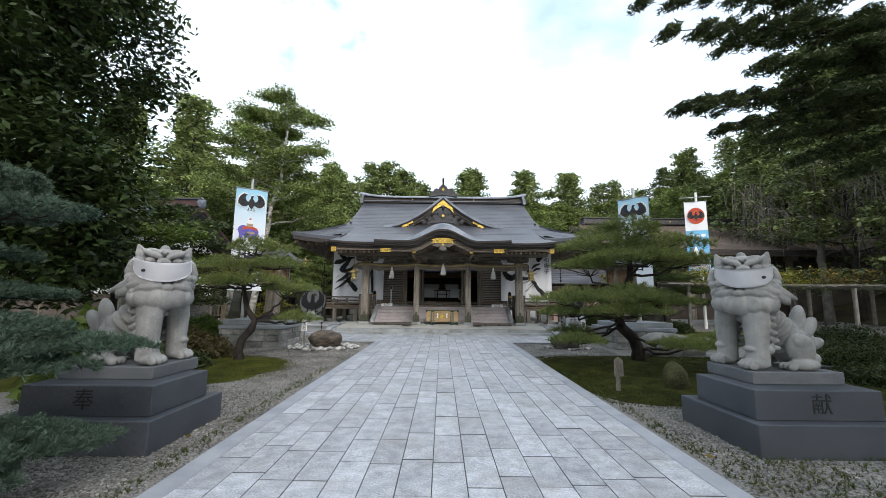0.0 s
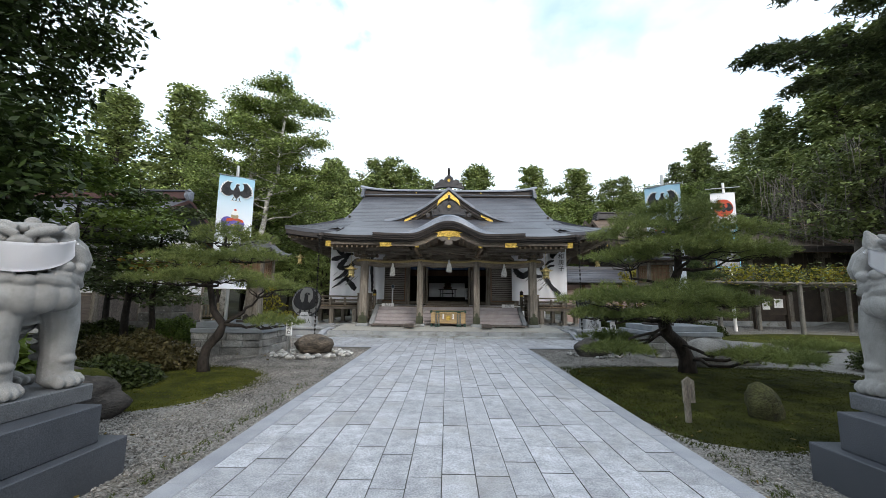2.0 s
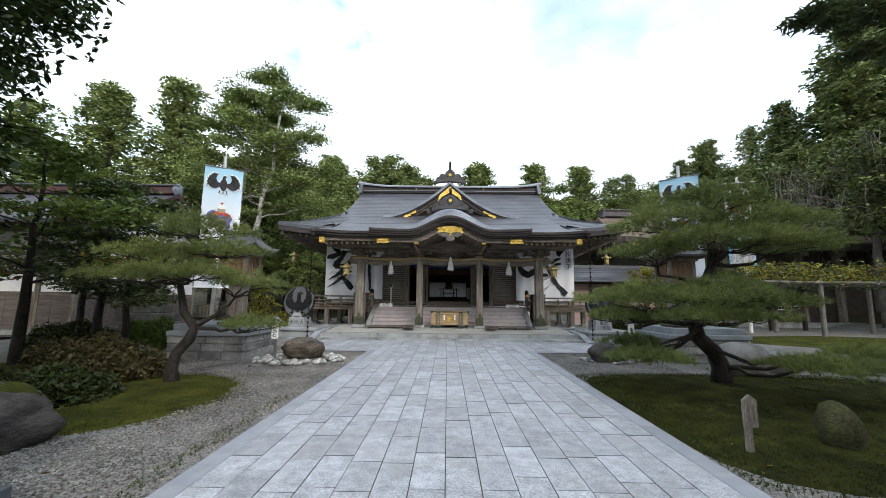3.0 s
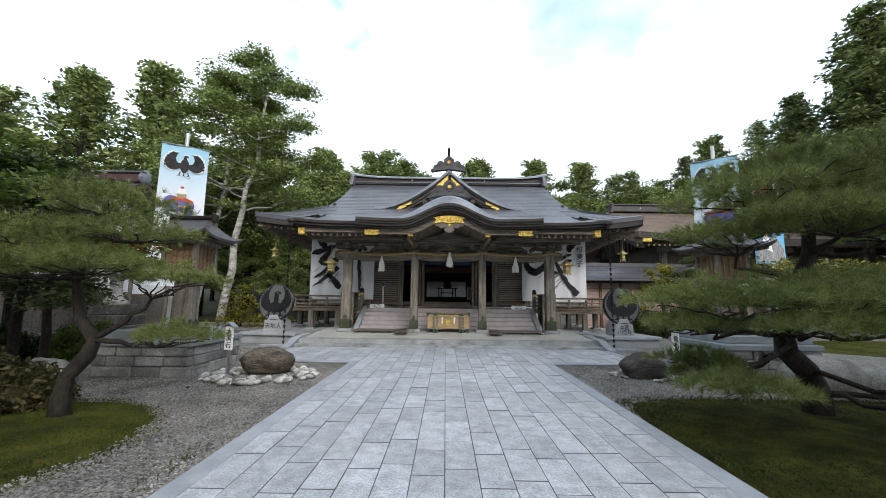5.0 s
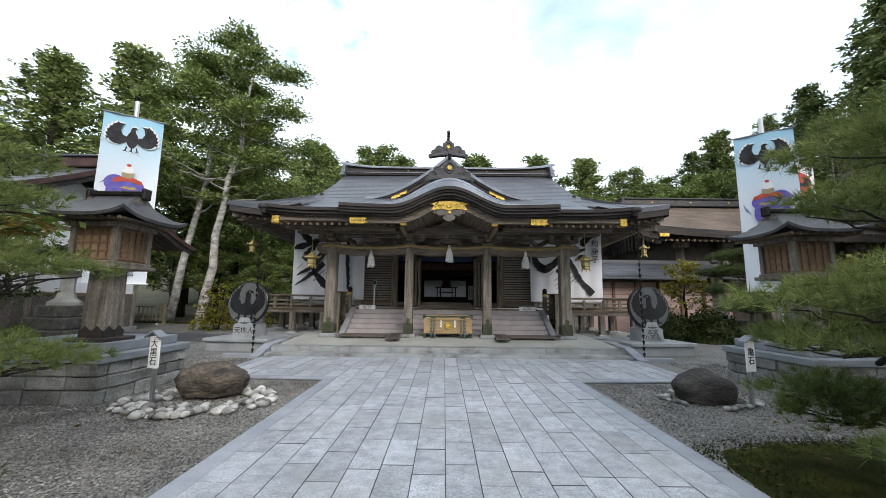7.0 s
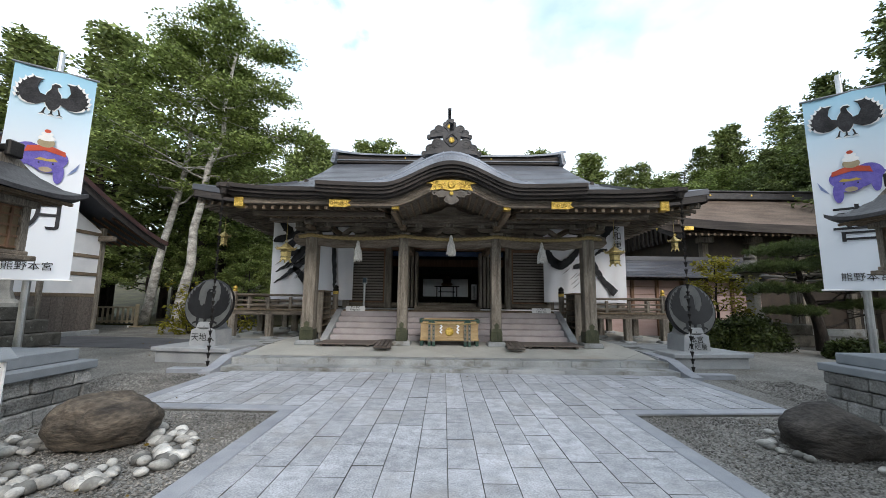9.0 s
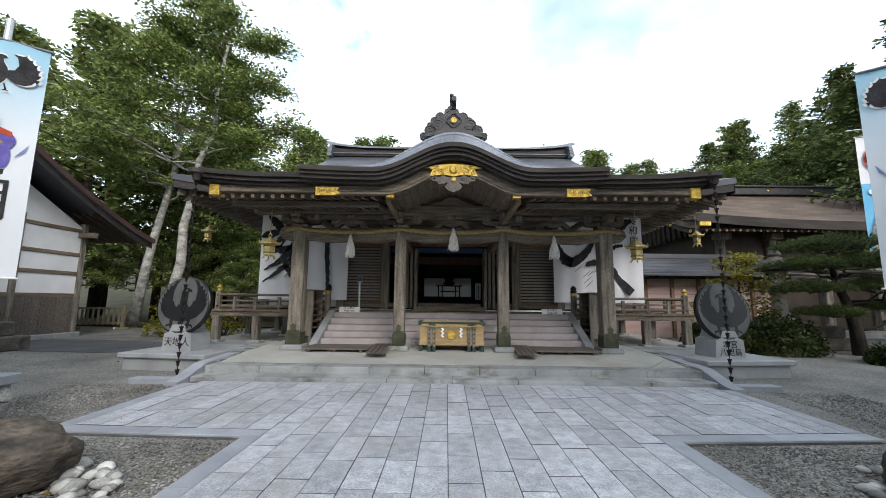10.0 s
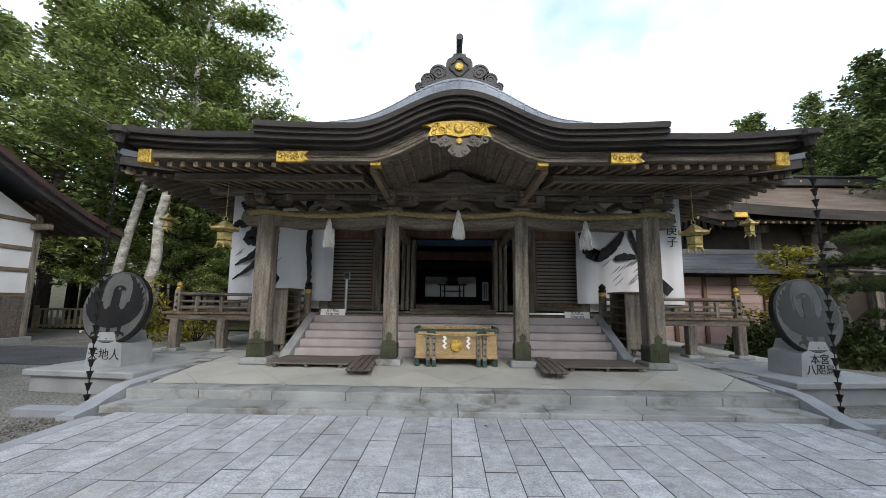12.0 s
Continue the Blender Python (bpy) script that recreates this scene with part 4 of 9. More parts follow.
for i, piece in enumerate(loose_pieces(pend)):
    part("carved_pendant" if i == 0 else "carved_scroll", piece, M_PENDANT, arch, "weathered grey carved pendant" if i == 0 else "")
part("gilt_flower", lathe([(0.045, 0), (0.045, 0.02), (0.02, 0.03)], (0, 0, 0), 12), M_GOLD, arch, local=True).matrix_basis = world_of(arch).inverted() @ pose(0, 17.29, 3.89, 90)


def ridge_ornament(parent, x, y, z, k, rod_top):
    """Scrolled ridge-end ornament with a gilt flower and a forward rod."""
    body = part("ridge_ornament", plate([(x + a * k, z + b * k) for a, b in ((-0.24, 0.1), (-0.23, 0.45), (-0.2, 0.52), (-0.13, 0.55), (-0.10, 0.62), (0.10, 0.62), (0.13, 0.55), (0.2, 0.52), (0.23, 0.45), (0.24, 0.1))], y, y + 0.16 * k), M_BLACKMETAL_ROOF, parent, "dark scrolled ridge-end ornament")
    part("ornament_foot", plate([(x + a * k, z + b * k) for a, b in ((-0.66, -0.03), (-0.6, 0.06), (-0.3, 0.14), (0, 0.17), (0.3, 0.14), (0.6, 0.06), (0.66, -0.03), (0.3, 0.02), (0, 0.04), (-0.3, 0.02))], y - 0.02, y + 0.2 * k), M_BLACKMETAL_ROOF, body)
    part("ornament_frame", rod([(x + 0.15 * k * math.cos(a) * (1 + 0.12 * math.cos(4 * a)), y - 0.01, z + (0.36 + 0.15 * math.sin(a) * (1 + 0.12 * math.cos(4 * a))) * k) for a in np.linspace(0, 2 * math.pi, 33)], 0.018 * k, 6), M_BLACKMETAL_ROOF, body)
    fl = part("gilt_flower", lathe([(0.075 * k, 0), (0.075 * k, 0.02), (0.05 * k, 0.035), (0.02 * k, 0.03)], (0, 0, 0), 16), M_GOLD, body, local=True)
    fl.matrix_basis = world_of(body).inverted() @ pose(x, y - 0.005, z + 0.36 * k, 90)
    for s in (-1, 1):
        for cx, cz, r in ((0.36, 0.27, 0.16), (0.54, 0.14, 0.13), (0.69, 0.01, 0.08)):
            bm = lathe([(r * k, 0), (r * k, 0.12 * k)], (0, 0, 0), 18)
            bm.transform(pose(x + s * cx * k, y + 0.14 * k, z + cz * k, 90))
            part("scroll", bm, M_BLACKMETAL_ROOF, body)
            pts = [(x + s * (cx + r * (0.92 - t / 22) * math.cos(t * 0.7)) * k, z + (cz + r * (0.92 - t / 22) * math.sin(t * 0.7)) * k) for t in range(19)]
            part("scroll_line", stroke(pts, [0.022 * k] * 19, y + 0.02 * k, 0.012), M_BLACKMETAL_ROOF, body)
    part("ridge_rod", rod([(x, y + 0.25, z + 0.5 * k), (x, y + 0.02, z + 0.78 * k), (x, y - 0.2 * k, z + rod_top)], [0.055 * k, 0.055 * k, 0.06 * k], 10), M_BLACKMETAL_ROOF, body)


M_BLACKMETAL_ROOF = mat("blackened_copper_ornament", (0.028, 0.027, 0.03), (0.06, 0.058, 0.062), 5, 40, 0.25, rough=0.5, bump=0.15)
ridge_ornament(hall, 0.0, 17.55, 4.90, 0.9, 0.72)
part("gable_ridge", sheet([[(-0.09, y, 4.76), (0, y, 4.90), (0.09, y, 4.76)] for y in (17.55, 18.6, 20.6)]), M_BLACKMETAL_ROOF, hall)

# triangular dormer gable
GY, GA = 22.9, 7.42


def verge(x):
    a = abs(x) / 3.42
    return GA - (GA - 5.62) * (1 - (1 - a) ** 1.75)


dx = np.linspace(-3.42, 3.42, 41)
dormer = part("dormer_roof", sheet([[(x * (1 - 0.0 * k), GY - 0.35 + y, verge(x) + 0.16) for x in dx[::-1]] for k, y in ((1, 5.0), (0.7, 3.0), (0.4, 1.5), (0, 0))], 0.1), M_COPPER, hall)
for top, th, yf, m in ((0.16, 0.14, -0.36, M_COPPERL), (0.03, 0.1, -0.3, M_FASCIA), (-0.06, 0.18, -0.22, M_FASCIA), (-0.22, 0.10, -0.12, M_WOODX)):
    part("verge_board", sheet([[(x, GY + yf, verge(x) + top) for x in dx], [(x, GY + yf, verge(x) + top - th) for x in dx], [(x, GY + yf + 0.25, verge(x) + top - th) for x in dx]]), m, dormer)
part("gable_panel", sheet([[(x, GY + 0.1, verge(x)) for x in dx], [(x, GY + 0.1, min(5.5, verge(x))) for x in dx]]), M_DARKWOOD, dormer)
for k in range(12):
    x = -1.9 + k * 0.345
    part("gable_lattice", box(x - 0.03, x + 0.03, GY + 0.03, GY + 0.09, 5.5, verge(x) - 0.2), M_FASCIA, dormer)
gp = [(0, verge(0) - 0.05), (0.55, verge(0.55) - 0.1), (0.62, verge(0.62) - 0.34), (0.42, verge(0.42) - 0.28), (0.2, verge(0.2) - 0.34), (0, verge(0) - 0.42)]
part("gilt_gable_fitting", plate(gp + [(-x, z) for x, z in gp[-2:0:-1]], GY - 0.27, GY - 0.23), M_GOLD, dormer, "bright gilt fitting at the gable peak")
for s in (-1, 1):
    part("gilt_gable_fitting", plate([(s * x, z) for x, z in ((1.72, verge(1.72) - 0.06), (2.3, verge(2.3) - 0.06), (2.42, verge(2.42) - 0.2), (1.95, verge(1.95) - 0.22), (2.0, verge(2.0) - 0.15), (1.72, verge(1.72) - 0.2))], GY - 0.27, GY - 0.23), M_GOLD, dormer, "gilt gable end fitting")
pend = bmesh.new()
plate([(-0.32, 6.85), (0.32, 6.85), (0.42, 6.6), (0.2, 6.5), (0.0, 6.25), (-0.2, 6.5), (-0.42, 6.6)], GY - 0.2, GY - 0.1, pend)
for s in (-1, 1):
    for cx, cz, r in ((0.5, 6.5, 0.17), (0.8, 6.25, 0.15), (1.1, 6.05, 0.12), (0.3, 6.3, 0.12)):
        pts = [(s * (cx + r * (1 - t / 20) * math.cos(t * 0.7)), cz + r * (1 - t / 20) * math.sin(t * 0.7)) for t in range(16)]
        stroke(pts, [0.05] * 16, GY - 0.18, 0.03, pend)
for i, piece in enumerate(loose_pieces(pend)):
    part("carved_pendant" if i == 0 else "carved_scroll", piece, M_BLACKMETAL_ROOF, dormer)
ridge_ornament(hall, 0.0, GY - 0.4, GA + 0.10, 1.08, 0.98)
part("dormer_ridge", sheet([[(-0.14, y, GA + 0.1), (0, y, GA + 0.34), (0.14, y, GA + 0.1)] for y in (GY - 0.3, GY + 3.5)]), M_BLACKMETAL_ROOF, hall)
# main ridge
ridge = part("roof_ridge", box(-5.7, 5.7, 27.95, 28.45, 8.5, 8.92, 0.03), M_FASCIA, hall, "long boxed ridge")
part("ridge_cap", sheet([[(x, 27.82, 8.93 + 0.22 * (abs(x) / 5.9) ** 6), (x, 28.2, 9.08 + 0.26 * (abs(x) / 5.9) ** 6), (x, 28.58, 8.93 + 0.22 * (abs(x) / 5.9) ** 6)] for x in np.linspace(-6.0, 6.0, 21)], 0.08), M_COPPERL, ridge)
part("ridge_moulding", box(-5.72, 5.72, 27.9, 28.5, 8.62, 8.66), M_COPPERL, ridge)
for s in (-1, 1):
    for k in range(4):
        part("ridge_end_roll", rod([(s * (5.72 + 0.03 * k), 27.6, 8.95 - k * 0.15), (s * (5.72 + 0.03 * k), 28.6, 8.95 - k * 0.15)], 0.085 + 0.01 * k, 10), M_COPPERL, ridge)
    part("gilt_stud", blob((s * 2.2, 27.93, 8.77), (0.05, 0.03, 0.05), 1, 0, 2), M_GOLD, ridge)

# walls of the hall
wall = lambda n, x0, x1, y0, y1, z0, z1, m=M_WOOD: part(n, box(x0, x1, y0, y1, z0, z1), m, hall)
for s in (-1, 1):
    wall("wall", min(s * 3.46, s * 5.85), max(s * 3.46, s * 5.85), 22.3, 22.45, FZ + 0.1, 4.5, M_PLASTER)
    wall("wall", s * 5.85 - 0.07, s * 5.85 + 0.07, 22.3, 33.9, FZ + 0.1, 4.6, M_PLASTER)
    for x in (2.05, 3.46, 5.85):
        wall("hall_post", s * x - 0.11, s * x + 0.11, 22.18, 22.5, FZ + 0.05, 4.5)
    wall("sill", min(s * 1.0, s * 3.4), max(s * 1.0, s * 3.4), 22.2, 22.5, FZ + 0.1, FZ + 0.24, M_WOODX)
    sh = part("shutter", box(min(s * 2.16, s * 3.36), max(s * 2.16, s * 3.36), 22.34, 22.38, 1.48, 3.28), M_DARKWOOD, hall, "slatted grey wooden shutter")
    for k in range(18):
        z = 1.55 + k * 0.095
        part("slat", box(min(s * 2.22, s * 3.30), max(s * 2.22, s * 3.30), 22.30, 22.36, z, z + 0.06, 0.008), M_SLAT, sh)
    for x in (2.18, 3.33):
        part("shutter_stile", box(s * x - 0.045, s * x + 0.045, 22.27, 22.38, 1.48, 3.28, 0.008), M_WOODR, sh)
    for z in (1.48, 3.24):
        part("shutter_rail", box(min(s * 2.16, s * 3.36), max(s * 2.16, s * 3.36), 22.27, 22.38, z, z + 0.05, 0.006), M_WOODR, sh)
    for k in range(3):
        x = 1.06 + 0.13 * k
        dr = part("folded_door", box(s * x - 0.045, s * x + 0.045, 21.75 + 0.06 * k, 22.3, 1.34, 3.15, 0.01), M_WOOD, hall, "folded weathered door leaf")
        for z in (1.5, 1.95, 2.6, 3.0):
            part("door_rail", box(s * x - 0.055, s * x + 0.055, 21.77 + 0.06 * k, 22.28, z, z + 0.06, 0.005), M_WOOD, dr)
wall("lintel", -3.4, 3.4, 22.2, 22.5, 3.28, 3.46, M_WOODR)
wall("wall", -3.46, 3.46, 22.3, 22.45, 3.46, 4.5, M_WOODX)
wall("threshold", -1.0, 0.95, 22.1, 22.5, FZ + 0.1, FZ + 0.24, M_WOODX)
wall("threshold_step", -1.1, 1.05, 21.7, 22.1, FZ + 0.02, FZ + 0.13, M_WOODX)
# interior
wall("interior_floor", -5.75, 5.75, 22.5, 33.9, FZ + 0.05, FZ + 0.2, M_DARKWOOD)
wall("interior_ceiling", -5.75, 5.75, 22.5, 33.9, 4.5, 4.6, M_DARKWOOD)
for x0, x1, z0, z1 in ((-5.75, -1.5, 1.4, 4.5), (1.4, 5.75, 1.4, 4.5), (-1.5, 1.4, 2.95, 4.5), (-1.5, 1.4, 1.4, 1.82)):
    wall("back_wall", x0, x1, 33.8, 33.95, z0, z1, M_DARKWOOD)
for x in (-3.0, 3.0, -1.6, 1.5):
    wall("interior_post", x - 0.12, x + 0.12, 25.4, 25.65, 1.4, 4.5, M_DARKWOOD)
wall("interior_lintel", -3.3, 3.3, 22.62, 22.78, 3.12, 3.28, M_BLUE)
wall("interior_lintel", -3.3, 3.3, 24.9, 25.0, 2.95, 3.25, M_WOODR)
bm = bmesh.new()
for k in range(34):
    x = -2.0 + k * 0.12
    rod([(x, 26.0, 3.05), (x, 26.0, 2.72)], 0.02, 5, bm)
    box(x - 0.05, x + 0.05, 25.97, 26.02, 2.75, 2.95, 0, bm)
part("hanging_valance", bm, M_BLACK, hall)

# ================= around the hall front =================
stairs = tagged(thing("stairs", "mauve carpeted stairs with granite side strings", "stairs", (0, 20.5, 0.42)), kind="structure")
for k in range(5):
    z1 = 0.44 + (k + 1) * 0.155
    y0 = 19.95 + k * 0.26
    part("carpeted_step", box(-3.28, 3.28, y0, 21.35, z1 - 0.155, z1, 0.02, seg=2), M_CARPET, stairs)
for s in (-1, 1):
    bm = bmesh.new()
    pts = [(19.72, 0.42), (19.72, 0.52), (21.2, 1.27), (21.35, 1.27), (21.35, 0.42)]
    a = [bm.verts.new((s * 3.28, y, z)) for y, z in pts]
    b = [bm.verts.new((s * 3.48, y, z)) for y, z in pts]
    bm.faces.new(a), bm.faces.new(b[::-1])
    for k in range(5):
        bm.faces.new((a[k], b[k], b[(k + 1) % 5], a[(k + 1) % 5]))
    bmesh.ops.recalc_face_normals(bm, faces=bm.faces)
    bmesh.ops.bevel(bm, geom=bm.edges[:], offset=0.012, segments=1, affect="EDGES")
    part("string_stone", bm, M_PEDESTAL, stairs, "grey granite side string")

veranda = tagged(thing("veranda", "weathered timber veranda with low railing", "veranda", (0, 22, 0.33)), kind="structure")
nb = 24
for k in range(nb):
    x0 = -7.05 + k * 14.1 / nb
    part("floor_board", box(x0 + 0.004, x0 + 14.1 / nb - 0.004, 21.2, 22.3, 1.2, 1.25, 0.006), M_WOODY, veranda)
part("edge_beam", box(-6.95, 6.95, 21.24, 21.38, 1.06, 1.2, 0.01), M_WOODX, veranda)
for s in (-1, 1):
    part("side_floor", box(min(s * 6.3, s * 7.05), max(s * 6.3, s * 7.05), 22.31, 33, 1.2, 1.25), M_WOODY, veranda)
    part("side_beam", box(s * 6.9 - 0.07, s * 6.9 + 0.07, 21.4, 33, 1.06, 1.2), M_WOODY, veranda)
    for x, y in ((6.75, 21.32), (5.6, 21.32), (4.5, 21.32), (6.75, 23.2), (6.75, 25.4), (5.6, 23.4), (4.5, 22.6)):
        lg = part("leg", box(s * x - 0.1, s * x + 0.1, y - 0.1, y + 0.1, 0.38, 1.08, 0.015), M_WOOD, veranda)
        part("foot_stone", box(s * x - 0.2, s * x + 0.2, y - 0.2, y + 0.2, 0.32, 0.40, 0.02, taper=0.85), M_STEP, lg)
    corner = part("corner_post", box(s * 6.78 - 0.07, s * 6.78 + 0.07, 21.3, 21.44, 1.25, 1.78, 0.012), M_WOOD, veranda)
    part("gilt_finial", lathe([(0.06, 0), (0.075, 0.03), (0.05, 0.07), (0.07, 0.11), (0.055, 0.16), (0.01, 0.2)], (s * 6.78, 21.37, 1.78), 12), M_GOLD, corner, "gilt onion finial")
    end = part("newel_post", lathe([(0.085, 0), (0.085, 0.58), (0.075, 0.6)], (s * 3.55, 21.28, 1.25), 16), M_WOOD, veranda)
    part("metal_finial", lathe([(0.085, 0), (0.09, 0.08), (0.07, 0.1), (0.09, 0.14), (0.07, 0.18), (0.01, 0.23)], (s * 3.55, 21.28, 1.80), 14), M_BLACKMETAL, end, "dark metal finial with gilt band")
    part("finial_band", lathe([(0.088, 0), (0.088, 0.09)], (s * 3.55, 21.28, 1.73), 14), M_GOLD, end)
    for z, r in ((1.66, 0.035), (1.50, 0.028), (1.35, 0.04)):
        part("railing_bar", rod([(s * 3.5, 21.37, z), (s * 6.86, 21.37, z + (0.0 if z < 1.6 else 0.03))], r, 8), M_WOODX, veranda)
        part("railing_bar", rod([(s * 6.78, 21.3, z), (s * 6.78, 33, z)], r, 8), M_WOODY, veranda)
    for x in (4.3, 5.0, 5.7, 6.3):
        part("railing_post", box(s * x - 0.045, s * x + 0.045, 21.33, 21.41, 1.25, 1.62, 0.008), M_WOOD, veranda)
    for y in (22.4, 23.6, 24.8, 26.0):
        part("railing_post", box(s * 6.74, s * 6.82, y - 0.045, y + 0.045, 1.25, 1.62, 0.008) if s > 0 else box(-6.82, -6.74, y - 0.045, y + 0.045, 1.25, 1.62, 0.008), M_WOOD, veranda)


def offering_box():
    t = thing("offering_box", "wooden offertory box with gilt crest and bronze fittings", "offertory box", (0.0, 19.3, 0.43))
    x0, x1, y0, y1 = -0.72, 0.74, 19.0, 19.6
    body = part("body", box(x0, x1, y0, y1, 0.56, 1.03, 0.012), M_BOXWOOD, t)
    for z in (0.56, 0.98):
        part("rail", box(x0 - 0.015, x1 + 0.015, y0 - 0.015, y1 + 0.015, z, z + 0.05, 0.008), M_BOXWOOD, t)
    for k in range(14):
        part("top_slat", box(x0 + 0.05 + k * 0.1, x0 + 0.09 + k * 0.1, y0 + 0.03, y1 - 0.03, 1.03, 1.075, 0.006), M_BOXWOOD, t)
    for y in (y0, y1 - 0.07):
        part("top_frame", box(x0 - 0.03, x1 + 0.03, y, y + 0.07, 1.03, 1.09, 0.008), M_BOXWOOD, t)
    for x in (x0 - 0.03, x1 - 0.05):
        part("corner_fitting", box(x, x + 0.08, y0 - 0.02, y1 + 0.02, 1.0, 1.10, 0.01), M_PATINAD, t, "dark green bronze corner")
    part("top_edge", box(x0 - 0.02, x1 + 0.02, y0 - 0.022, y0 + 0.0, 1.05, 1.085, 0.004), M_PATINAD, t)
    for xc in (-0.44, 0.46):
        for d in (-0.055, 0.055):
            st = part("strap", box(xc + d - 0.035, xc + d + 0.035, y0 - 0.05, y0 - 0.012, 0.44, 1.04, 0.008), M_WOOD, t, "upright strap with bronze studs")
            part("strap_foot", box(xc + d - 0.038, xc + d + 0.038, y0 - 0.055, y0 - 0.008, 0.43, 0.54, 0.006), M_PATINAD, st)
            for z in (0.62, 0.72, 0.82, 0.92):
                part("stud", blob((xc + d, y0 - 0.05, z), (0.022, 0.015, 0.022), 1, 0, 1), M_PATINAD, st)
        part("strap_crown", plate([(xc - 0.1, 0.99), (xc + 0.1, 0.99), (xc + 0.06, 1.05), (xc, 1.075), (xc - 0.06, 1.05)], y0 - 0.058, y0 - 0.05), M_PATINAD, t)
    for x in (x0 + 0.03, x1 - 0.03):
        for y in (y0 + 0.05, y1 - 0.05):
            part("foot", box(x - 0.04, x + 0.04, y - 0.04, y + 0.04, 0.43, 0.57, 0.006), M_PATINAD, t)
    cr = part("crest", lathe([(0.105, 0), (0.105, 0.02), (0.09, 0.03), (0.0001, 0.03)], (0, 0, 0), 28), M_GOLD, t, "round gilt three-comma crest", local=True)
    cr.matrix_basis = world_of(t).inverted() @ pose(0.01, y0 - 0.012, 0.79, 90)
    for k in range(3):
        a0 = k * 2.094
        pts = [((0.03 + 0.05 * q / 9) * math.cos(a0 + q * 0.22), 0.79 + (0.03 + 0.05 * q / 9) * math.sin(a0 + q * 0.22)) for q in range(10)]
        part("crest_comma", stroke([(x + 0.01, z) for x, z in pts], [0.045 - 0.004 * q for q in range(10)], y0 - 0.042, 0.012), M_GOLD, t)
    rp = [(x0 + 0.13 + 1.2 * k / 20, y0 - 0.065, 1.0 - 0.03 * math.sin(math.pi * k / 20)) for k in range(21)]
    part("straw_rope", rod(rp, 0.017, 8), M_ROPE, t)
    for x in (-0.2, 0.22):
        pts = [(x + (0.022 if k % 2 else -0.022), 0.96 - k * 0.042) for k in range(6)]
        part("paper_streamer", stroke(pts, [0.045] * 6, y0 - 0.07, 0.003), M_PAPER, t, "zigzag white paper streamer")


offering_box()


rope = thing("sacred_rope", "twisted straw rope slung along the porch beam", "rope", (0, 19.0, 3.2))
rp = []
for k in range(121):
    x = -3.95 + 7.9 * k / 120
    seg = (x + 3.62) / 2.41
    rp.append((x, 18.99 if abs(x) < 3.8 else 19.02, 3.23 - 0.09 * abs(math.sin(math.pi * seg)) ** 0.8))
for s in range(3):
    line = [Vector(q) + Vector((0, math.cos(2 * math.pi * (s / 3 + 2.6 * 8 * i / len(rp))), math.sin(2 * math.pi * (s / 3 + 2.6 * 8 * i / len(rp))))) * 0.025 for i, q in enumerate(rp)]
    part("straw_strand", rod(line, 0.028, 6), M_ROPE, rope, smooth=True)
for x, z in ((-2.38, 3.02), (0.03, 3.2), (2.38, 3.02)):
    t = thing("rope_tassel", "white hemp tassel hanging from the sacred rope", "tassel", (x, 18.96, z), group="tassels on the rope")
    part("knot", lathe([(0.03, 0), (0.055, 0.03), (0.04, 0.08), (0.02, 0.14)], (x, 18.96, z - 0.08), 10), M_TASSEL, t)
    bm = bmesh.new()
    r2 = random.Random(int(x * 10) + 50)
    for k in range(110):
        a, q = r2.uniform(0, 6.28), r2.uniform(0.3, 1.0)
        l = r2.uniform(0.34, 0.45)
        rod([(x + 0.035 * q * math.cos(a), 18.96 + 0.035 * q * math.sin(a), z - 0.05), (x + 0.085 * q * math.cos(a) + r2.uniform(-0.02, 0.02), 18.96 + 0.085 * q * math.sin(a), z - 0.05 - l * 0.4), (x + 0.10 * q * math.cos(a + 0.3) + r2.uniform(-0.025, 0.025), 18.96 + 0.10 * q * math.sin(a), z - 0.05 - l * 0.7), (x + 0.135 * q * math.cos(a + 0.2), 18.96 + 0.13 * q * math.sin(a + 0.2), z - 0.05 - l)], [0.010, 0.013, 0.010, 0.007], 4, bm)
    part("fringe", bm, M_TASSEL, t)

